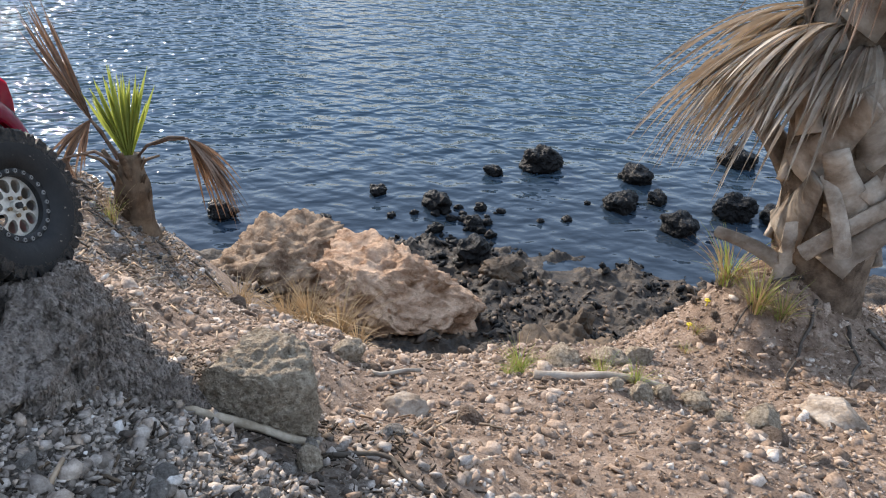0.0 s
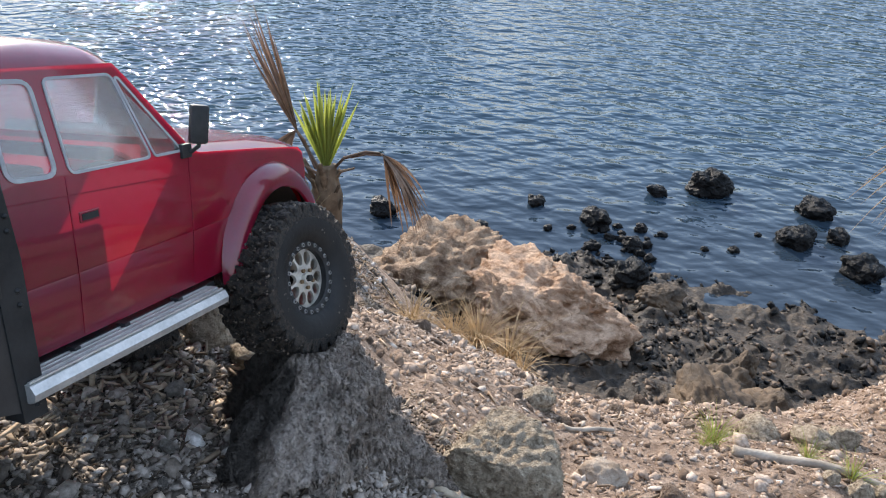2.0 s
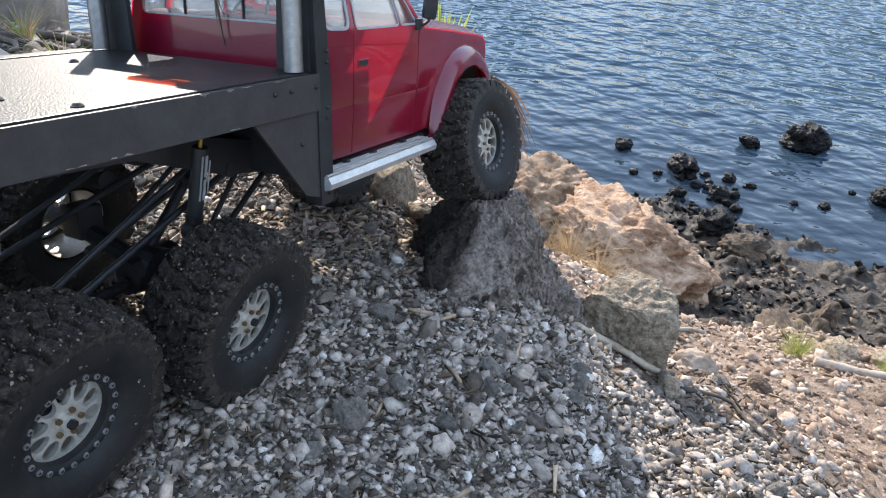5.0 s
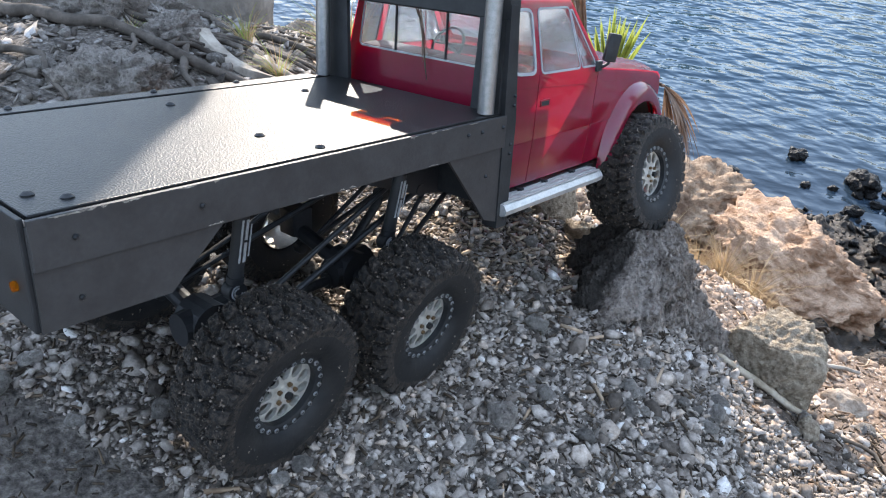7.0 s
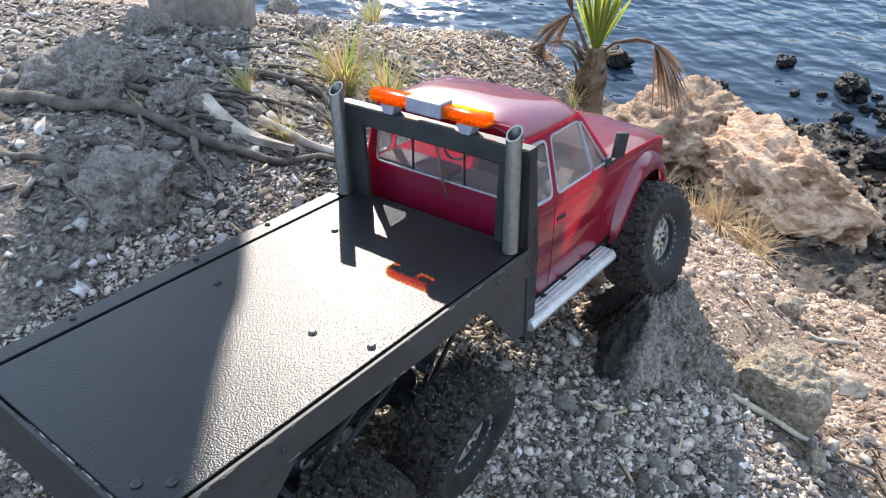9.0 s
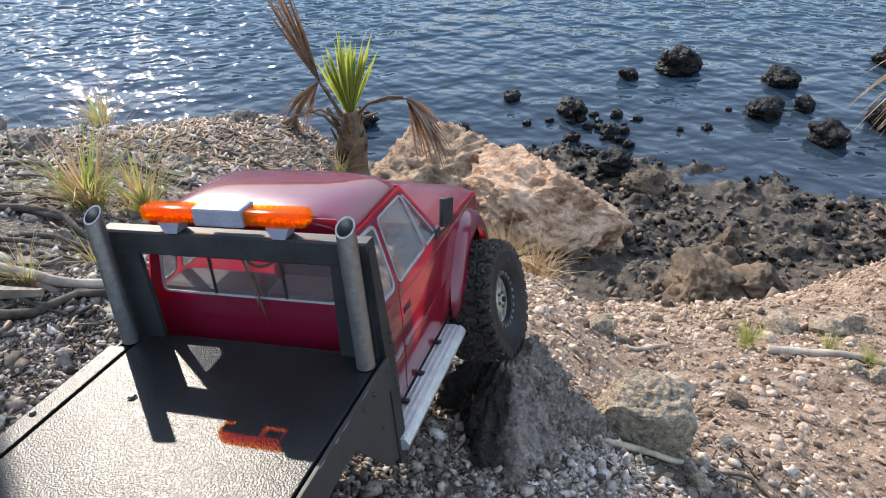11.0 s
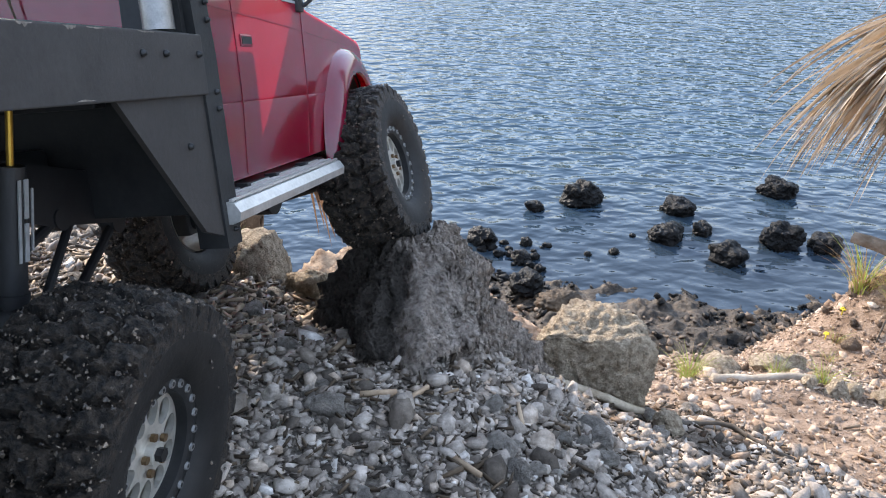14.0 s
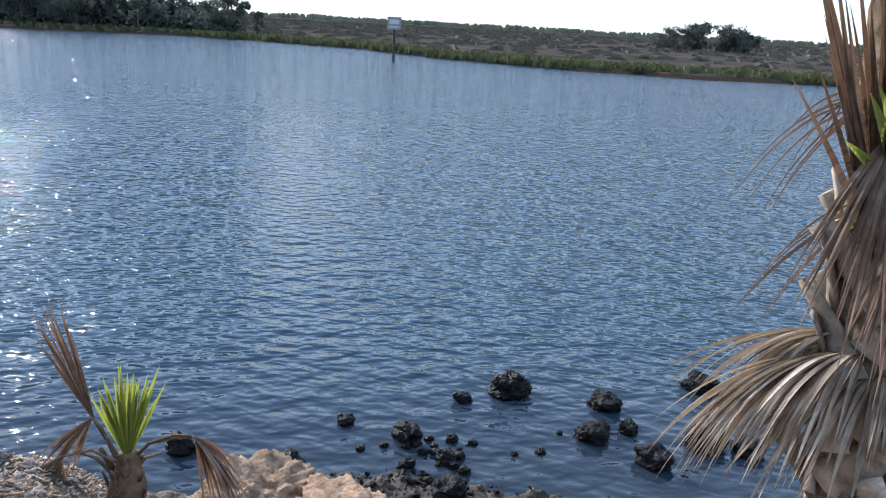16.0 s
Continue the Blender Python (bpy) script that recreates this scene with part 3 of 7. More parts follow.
# cross-sections of the bank from the path down to the lake bed: where it lies across, and (ahead, height) pairs
SECTIONS = (
    (-2.4, ((-1, 1.0), (0.6, 0.88), (1.2, 0.55), (1.9, 0.15), (2.7, -0.55), (3.6, -1.3), (4.7, -1.8), (6, -2.4))),
    (-1.0, ((-1, 1.0), (0.3, 0.91), (0.55, 0.87), (0.85, 0.73), (1.48, 0.44), (2.1, 0.12), (2.7, -0.5), (3.6, -1.4), (4.6, -1.8), (6, -2.4))),
    (-0.35, ((-1, 0.95), (0.05, 0.820), (0.2, 0.785), (0.42, 0.742), (0.55, 0.708), (0.66, 0.68), (0.9, 0.52), (1.24, 0.28), (1.95, -0.32), (2.6, -0.95), (3.2, -1.47), (4.7, -1.78), (6, -2.4))),
    (-0.19, ((-1, 0.93), (0.05, 0.795), (0.2, 0.760), (0.3, 0.743), (0.4, 0.727), (0.47, 0.722), (0.53, 0.70), (0.6, 0.645), (0.68, 0.585), (0.9, 0.43), (1.2, 0.24), (1.95, -0.38), (2.5, -0.98), (3.0, -1.38), (3.5, -1.52), (4.8, -1.79), (6, -2.4))),
    (0.05, ((-1, 0.9), (0.0, 0.755), (0.3, 0.69), (0.4, 0.645), (0.5, 0.60), (0.58, 0.56), (0.66, 0.51), (0.8, 0.36), (0.92, 0.28), (1.15, 0.19), (1.5, -0.1), (1.9, -0.5), (2.4, -1.1), (2.85, -1.33), (3.5, -1.55), (4.9, -1.79), (6, -2.4))),
    (0.42, ((-1, 0.8), (0.0, 0.6), (0.5, 0.42), (0.88, 0.275), (1.04, 0.225), (1.18, 0.13), (1.5, -0.07), (1.9, -0.5), (2.4, -1.1), (2.9, -1.4), (3.5, -1.57), (4.9, -1.79), (6, -2.4))),
    (0.95, ((-1, 0.6), (0.3, 0.38), (0.9, 0.18), (1.34, -0.03), (1.62, -0.06), (1.8, -0.2), (2.1, -0.6), (2.6, -1.2), (3.3, -1.57), (4.6, -1.79), (6, -2.4))),
    (2.2, ((-1, 0.5), (0.3, 0.3), (0.9, 0.1), (1.5, -0.05), (1.9, -0.2), (2.3, -0.7), (2.8, -1.3), (3.4, -1.62), (4.35, -1.79), (5.5, -2.4))),
)
SHORE_X = np.array([-300, -44, -27, -14, -2.4, 6, 15, 23, 32, 60, 300.0])
SHORE_Y = np.array([92, 93, 98, 92, 83, 69, 61, 58.3, 56.5, 55, 55.0])


def bank(x, y):
    zs = np.array([np.interp(y, [p[0] for p in s[1]], [p[1] for p in s[1]]) for s in SECTIONS])
    xs = [s[0] for s in SECTIONS]
    i = np.clip(np.searchsorted(xs, x) - 1, 0, len(xs) - 2)
    x0, x1 = np.array(xs)[i], np.array(xs)[i + 1]
    f = np.clip((x - x0) / (x1 - x0), 0, 1)
    f = f * f * (3 - 2 * f)
    a = np.take_along_axis(zs, i[None], 0)[0]
    b = np.take_along_axis(zs, (i + 1)[None], 0)[0]
    return a * (1 - f) + b * f


def land(x, y):
    """Height of the ground on arrays of places."""
    x, y = np.asarray(x, float), np.asarray(y, float)
    z = bank(x, y)
    # the palm's root mound
    z = z + 0.17 * np.exp(-(((x - 0.99) / 0.16) ** 2 + ((y - 1.62) / 0.2) ** 2)) + 0.04 * np.exp(-(((x - 1.2) / 0.24) ** 2 + ((y - 1.62) / 0.2) ** 2))
    # washed-out hollow in the slope
    z = z - 0.030 * np.exp(-(((x - 0.58) / 0.10) ** 2 + ((y - 1.02) / 0.05) ** 2)) - 0.022 * np.exp(-(((x - 0.80) / 0.09) ** 2 + ((y - 0.98) / 0.05) ** 2))
    rough = np.clip((0.3 - z) / 1.2, 0, 1)
    near = (np.abs(x) < 8) & (y < 9)
    wob = 0.006 * fbm(x, y, 9, 3, 3) + 0.02 * np.clip(rough * 3, 0, 1) * fbm(x, y, 5, 3, 9)
    # lumpy mud flat
    mud = np.clip((-1.05 - z) / 0.3, 0, 1) * np.clip((6 - y) / 1.0, 0, 1)
    lumps = np.maximum(fbm(x, y, 6.5, 4, 21, 0.6), -0.25)
    z = z + np.where(near, wob + mud * 0.045 * lumps, 0)
    # far shore and marsh
    sy = np.interp(x, SHORE_X, SHORE_Y) + 1.2 * fbm(x, y, 0.12, 3, 5)
    far = np.clip((y - sy) / 1.2, -1, 1)
    away = np.clip((y - sy - 4) / 200, 0, 1)
    marsh = WATER_Z + 0.35 * far + 0.3 * away + 0.12 * fbm(x, y, 0.2, 3, 7)
    # the shore closes round at both sides and behind
    side = np.clip((np.abs(x) - 110) / 10, 0, 1)
    z = np.where(y > 20, np.where(far > -1, marsh, -2.6), z)
    z = np.where((y <= 20) & (y > 5), np.minimum(z, -2.2), z)
    z = z * (1 - side) + side * np.maximum(z, -1.3)
    return z


def ground_lines(fine, coarse):
    return np.array(sorted(set(np.round(np.concatenate([fine, coarse]), 4))))


gx = ground_lines(np.concatenate([np.arange(-1.3, 1.6, 0.0125), np.arange(-3.2, -1.3, 0.03), np.arange(1.6, 3.8, 0.03)]),
                  np.concatenate([np.arange(-130, -3.4, 3.0), np.arange(4, 131, 3.0), [-3000, -1500, -700, -350, -200, 200, 350, 700, 1500, 3000]]))
gy = ground_lines(np.concatenate([np.arange(-0.25, 1.3, 0.0125), np.arange(1.3, 5.2, 0.018), np.arange(-1.2, -0.25, 0.06)]),
                  np.concatenate([np.arange(5.4, 8, 0.3), np.arange(10, 48, 6.0), np.arange(50, 110, 1.5), np.arange(112, 300, 12), [-3000, -900, -300, -100, -30, -10, -4, -2, 400, 600, 1000, 2000, 4000]]))
X, Y = np.meshgrid(gx, gy)
Z = land(X, Y)
nx, ny = len(gx), len(gy)
verts = np.stack([X.ravel(), Y.ravel(), Z.ravel()], 1)
idx = np.arange(nx * ny).reshape(ny, nx)
faces = np.stack([idx[:-1, :-1], idx[:-1, 1:], idx[1:, 1:], idx[1:, :-1]], -1).reshape(-1, 4)
me = bpy.data.meshes.new("ground")
me.vertices.add(len(verts))
me.vertices.foreach_set("co", verts.ravel())
me.loops.add(faces.size)
me.loops.foreach_set("vertex_index", faces.ravel())
me.polygons.add(len(faces))
me.polygons.foreach_set("loop_start", np.arange(0, faces.size, 4))
me.update(calc_edges=True)
ground = smooth(part_mesh("ground", me, GROUND))
tagged(ground, "sloping bank of shell gravel and ochre soil down to black mud", "ground", kind="structure")


def gz(x, y):
    return float(land(np.array([x]), np.array([y]))[0])


bm = bmesh.new()
bmesh.ops.create_grid(bm, x_segments=2, y_segments=2, size=1)
bmesh.ops.transform(bm, matrix=Matrix.Translation((0, 60, WATER_Z)) @ Matrix.Diagonal((260, 58.0, 1, 1)), verts=bm.verts)
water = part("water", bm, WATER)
tagged(water, "dark blue wind-rippled water with sun glitter", "water", kind="structure")


# ---- stones ----
def rock_mesh(name, size, seed, subdiv=4, lumps=0.28, grain=0.06, cuts=6, freq=1.5, pits=0, boxy=0, calm=0.0):
    """A broken stone: a ball cut by random planes, swollen and pitted by noise."""
    rnd = random.Random(seed)
    bm = bmesh.new()
    bmesh.ops.create_icosphere(bm, subdivisions=subdiv, radius=1)
    planes = []
    for _ in range(cuts):
        d = Vector((rnd.uniform(-1, 1), rnd.uniform(-1, 1), rnd.uniform(-0.6, 1))).normalized()
        planes.append((d, rnd.uniform(0.62, 0.92)))
    holes = [(Vector((rnd.uniform(-1, 1), rnd.uniform(-1, 1), rnd.uniform(-0.4, 1))).normalized(), rnd.uniform(0.1, 0.22)) for _ in range(pits)]
    off = Vector((rnd.uniform(-50, 50), rnd.uniform(-50, 50), rnd.uniform(-50, 50)))
    for v in bm.verts:
        p = v.co.normalized()
        r = 1 + lumps * noise.fractal(p * freq + off, 0.9, 2.1, 4)
        if boxy:
            r *= (abs(p.x) ** boxy + abs(p.y) ** boxy + abs(p.z) ** boxy) ** (-1 / boxy) * 0.82
        q = p * r
        for d, h in planes:
            k = q.dot(d) - h
            if k > 0:
                q -= d * k * 0.88
        keep = 1 - calm * min(1.0, max(0.0, 0.75 - 1.6 * p.z))
        q += p * grain * keep * noise.fractal(p * freq * 5 + off, 0.75, 2.2, 5)
        for d, w in holes:
            a = (p - d).length
            if a < w:
                q -= p * 0.22 * (1 - (a / w) ** 2) * min(1.0, w * 5)
        v.co = (q.x * size[0] / 2, q.y * size[1] / 2, q.z * size[2] / 2)
    me = bpy.data.meshes.new(name)
    bm.to_mesh(me)
    bm.free()
    return me


def rock(name, place, size, seed, mat, label, category="rock", turn=0.0, group="", **kw):
    ob = smooth(part_mesh(name, rock_mesh(name, size, seed, **kw), mat))
    ob.matrix_world = pose(*place, 0, 0, turn)
    return tagged(ob, label, category, group)


# the stone that carries the front wheel: a worn, ribbed fin, steep at its sides, with a foot that runs out over the gravel
STONE_AT = Vector((-0.197, 0.578, 0.774))
bm = bmesh.new()
bmesh.ops.create_icosphere(bm, subdivisions=6, radius=1)
for v in bm.verts:
    p = v.co.copy()
    a = math.atan2(p.y, p.x)
    d = 0.19 * (1 - (p.z + 1) / 2)
    n1 = noise.fractal(p * 1.7 + Vector((3, 9, 4)), 0.8, 2.1, 5)
    rib = noise.fractal(Vector((math.cos(a) * 5.2, math.sin(a) * 5.2, p.z * 1.0 + 0.5 * n1)) + Vector((1, 2, 7)), 0.72, 2.3, 5)
    pit = noise.fractal(p * 10 + Vector((4, 2, 1)), 0.8, 2.2, 4)
    hole = max(0.0, noise.noise(p * 9 + Vector((1, 6, 3))) - 0.24)
    # how far it reaches out: sides, then the foot towards the path
    side = 0.034 + 0.42 * d
    foot = 0.034 + 2.0 * min(d, 0.042) + 0.30 * max(0.0, d - 0.042)
    back = 0.046 + 0.42 * d
    ahead = max(0.0, math.cos(a + radians(82))) ** 2.2
    behind = max(0.0, math.cos(a - radians(72))) ** 2
    rad = side * (1 - ahead - behind) + foot * ahead + back * behind if ahead + behind < 1 else foot * ahead + back * behind
    face = max(abs(math.cos(a + 0.75)), abs(math.sin(a + 0.75)))
    rad *= (0.84 / face) * (1 + 0.11 * n1 + 0.14 * rib + 0.05 * pit - 0.50 * hole) * (1 - p.z ** 8 if p.z > 0 else 1)
    rad *= min(1.0, (1 - abs(p.z)) * 9 + 0.35)
    flat = Vector((p.x, p.y)).normalized() if Vector((p.x, p.y)).length > 1e-4 else Vector((0, 0))
    q = Vector((flat.x * rad, flat.y * rad, -d + 0.004 * rib + 0.006 * n1 + 0.003 * pit))
    w = q * 60
    q += flat.to_3d() * (0.0055 * noise.turbulence(w, 3, True) - 0.0030 * max(0.0, noise.noise(w * 1.6 + Vector((5, 1, 2))) - 0.1) - 0.0030)
    # the top is worn hollow where the tyre sits
    w = q + STONE_AT
    if -0.275 < w.x < -0.180 and abs(w.y - 0.619) < 0.062:
        q.z = min(q.z, 0.804 - math.sqrt(0.0635 ** 2 - (w.y - 0.619) ** 2) + 0.30 * max(0.0, w.x + 0.215) - STONE_AT.z)
    v.co = q
wheel_stone = smooth(part("stone", bm, STONE_DARK_FLANK))
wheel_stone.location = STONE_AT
tagged(wheel_stone, "upright grey limestone, black on one flank, under the truck's front wheel", "stone")

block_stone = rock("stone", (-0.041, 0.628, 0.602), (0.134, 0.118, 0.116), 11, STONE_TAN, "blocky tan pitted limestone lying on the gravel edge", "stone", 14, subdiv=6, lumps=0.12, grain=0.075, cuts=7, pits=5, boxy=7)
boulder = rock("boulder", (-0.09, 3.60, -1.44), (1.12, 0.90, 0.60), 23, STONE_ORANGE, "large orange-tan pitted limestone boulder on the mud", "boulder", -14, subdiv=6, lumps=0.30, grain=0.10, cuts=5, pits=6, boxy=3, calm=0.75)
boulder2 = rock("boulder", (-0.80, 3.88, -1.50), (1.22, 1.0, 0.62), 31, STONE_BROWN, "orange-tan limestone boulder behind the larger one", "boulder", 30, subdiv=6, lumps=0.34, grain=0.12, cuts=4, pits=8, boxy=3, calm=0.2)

# black oyster rocks standing in the shallows: place across, ahead, width
OYSTERS = ((1.15, 6.1, 0.42), (0.71, 5.95, 0.19), (0.19, 5.35, 0.29), (1.94, 5.85, 0.32), (1.70, 5.35, 0.33), (2.03, 5.45, 0.21), (2.09, 5.0, 0.34), (2.97, 6.2, 0.36),
           (2.59, 5.25, 0.38), (2.92, 5.15, 0.30), (-0.67, 4.93, 0.25), (-1.49, 5.15, 0.26), (-0.29, 5.56, 0.17), (0.55, 5.3, 0.13), (0.48, 5.02, 0.19), (0.31, 5.12, 0.1), (0.18, 4.95, 0.14), (0.44, 4.42, 0.3))


def oyster_mesh(seed, w):
    """A cluster of sharp shells grown into a lump."""
    rnd = random.Random(seed)
    bm = bmesh.new()
    bmesh.ops.create_icosphere(bm, subdivisions=5 if w > 0.34 else 4, radius=1)
    off = Vector((rnd.uniform(-50, 50), rnd.uniform(-50, 50), 0))
    knobs = [(Vector((rnd.uniform(-1, 1), rnd.uniform(-1, 1), rnd.uniform(-0.3, 1))).normalized(), rnd.uniform(0.28, 0.55)) for _ in range(16)]
    for v in bm.verts:
        p = v.co.normalized()
        r = 0.80 + 0.22 * noise.fractal(p * 1.3 + off, 0.9, 2.0, 3)
        for d, wide in knobs:
            k = (p - d).length / wide
            if k < 1:
                r += 0.24 * wide * math.sqrt(1 - k * k)
        r += 0.06 * noise.fractal(p * 7 + off, 0.7, 2.2, 3)
        v.co = p * r
        v.co.z *= 0.72
    bmesh.ops.scale(bm, vec=(w / 2, w / 2.3, w / 2), verts=bm.verts)
    me = bpy.data.meshes.new("oyster_rock")
    bm.to_mesh(me)
    bm.free()
    return me


for i, (x, y, w) in enumerate(OYSTERS):
    ob = part_mesh("oyster_rock", oyster_mesh(40 + i, w), OYSTER)
    ob.matrix_world = pose(x, y, max(WATER_Z, gz(x, y)) + w * 0.10, 0, 0, i * 47)
    size = "large" if w > 0.3 else "small" if w < 0.2 else "rounded"
    tagged(ob, f"{size} black wet oyster-crusted rock standing in the shallow water", "rock", "oyster rocks in the water")

# brown rocks on the mud
for i, (x, y, w, h) in enumerate(((0.82, 3.02, 0.34, 0.3), (1.03, 3.5, 0.17, 0.2), (0.72, 2.72, 0.5, 0.3), (0.98, 2.75, 0.34, 0.26), (0.62, 4.2, 0.3, 0.22))):
    rock("mud_rock", (x, y, gz(x, y) + h * 0.15), (w, w * 0.8, h), 70 + i, MUD_ROCK, "brown muddy rock half sunk in the black mud", "rock", i * 50, "rocks on the mud", subdiv=5, lumps=0.35, grain=0.12, cuts=4, pits=3)

# ---- the model truck ----
TRUCK = pose(-0.3984, 0.3041, 0.8155, -14.5, -6.2, -9.4)
truck = new("model_truck")
truck.matrix_world = TRUCK
tagged(truck, "red six-wheeled flatbed model truck, front wheel on a stone", "model truck")


def tyre_mesh():
    """A wide soft tyre: rounded lugs in four staggered rows, clogged with mud, and plain sidewalls."""
    across = [(-0.0215, 0.0308), (-0.0248, 0.0340), (-0.0270, 0.0400), (-0.0280, 0.0455), (-0.0278, 0.0508)]
    tread = [(-0.0274 + 0.0548 * k / 43, 0.0) for k in range(44)]
    seg, count, verts, faces, mats = 400, 30, [], [], []
    prof = [(x, r, False) for x, r in across] + [(x, 0, True) for x, _ in tread] + [(-x, r, False) for x, r in reversed(across)]
    for k in range(seg):
        a = k * math.tau / seg
        for x, r, lugged in prof:
            if lugged:
                ax, sgn = abs(x), (1 if x > 0 else -1)
                wave = 0.0016 * math.sin(a * count + sgn)
                outer_row = ax > 0.0128 + wave
                q = Vector((math.cos(a) * 40, math.sin(a) * 40, x * 900))
                warp = 0.16 * noise.noise(q * 0.10)
                u = a * count / math.tau + (0.5 if sgn > 0 else 0) + (0.5 if outer_row else 0) + ax * 26 * (1 if outer_row else -1) + warp
                du = u - math.floor(u)
                d = min(du, 1 - du) * 0.0128 - (0.0008 if outer_row else 0.0006)
                e = (ax - 0.0128 - wave if outer_row else min(0.0128 + wave - ax, ax + 0.0012)) - 0.0004
                h = max(0.0, min(1.0, min(d, e) / 0.0016))
                h = h * h * (3 - 2 * h)
                clog = 0.5 + 0.5 * noise.noise(q * 0.12 + Vector((7, 1, 3)))
                crown = 0.0655 - 3.6 * ax * ax - 0.0012 * (ax / 0.0265) ** 8
                r = crown - (1 - h) * 0.0070 * (1 - 0.45 * clog) + 0.0014 * noise.noise(q * 0.22) + 0.0012 * noise.noise(q * 0.6) + 0.0008 * noise.noise(q * 1.7)
            else:
                r += 0.0003 * noise.noise(Vector((math.cos(a) * 9, math.sin(a) * 9, x * 300)))
            verts.append((x, r * math.cos(a), r * math.sin(a)))
    n = len(prof)
    for k in range(seg):
        k2 = (k + 1) % seg
        for j in range(n):
            j2 = (j + 1) % n
            faces.append((k * n + j, k2 * n + j, k2 * n + j2, k * n + j2))
            mats.append(1 if prof[j][2] or prof[j2][2] else 0)
    me = mesh_from("tyre", verts, faces)
    me.materials.append(RUBBER)
    me.materials.append(MUDDY_RUBBER)
    me.polygons.foreach_set("material_index", mats)
    me.polygons.foreach_set("use_smooth", [True] * len(faces))
    me.set_sharp_from_angle(angle=radians(38))
    return me


TYRE = tyre_mesh()


def grit_mesh():
    """Lumps of grit and mud stuck between and on the lugs."""
    rnd = random.Random(61)
    verts, faces = [], []
    for k in range(6500):
        a, x = rnd.uniform(0, math.tau), rnd.uniform(-0.0275, 0.0275)
        r = 0.0655 - 3.6 * x * x - 0.0065 * rnd.random() ** 1.3
        if rnd.random() < 0.05:
            x, r = rnd.choice((-1, 1)) * rnd.uniform(0.0268, 0.0278), rnd.uniform(0.040, 0.056)
        w = 0.0003 + 0.00085 * rnd.random() ** 3
        o = len(verts)
        mid = Vector((x, r * math.cos(a), r * math.sin(a)))
        for d in ((1, 0, 0), (-1, 0, 0), (0, 1, 0), (0, -1, 0), (0, 0, 1), (0, 0, -1)):
            verts.append(mid + Vector([(q + rnd.uniform(-0.45, 0.45)) * w for q in d]))
        faces += [(o + i, o + j, o + m) if s > 0 else (o + j, o + i, o + m) for i, j, m, s in ((0, 2, 4, 1), (2, 1, 4, 1), (1, 3, 4, 1), (3, 0, 4, 1), (0, 2, 5, -1), (2, 1, 5, -1), (1, 3, 5, -1), (3, 0, 5, -1))]
    me = mesh_from("mud", verts, faces)
    me.materials.append(MUD_CAKE)
    return me


GRIT = grit_mesh()


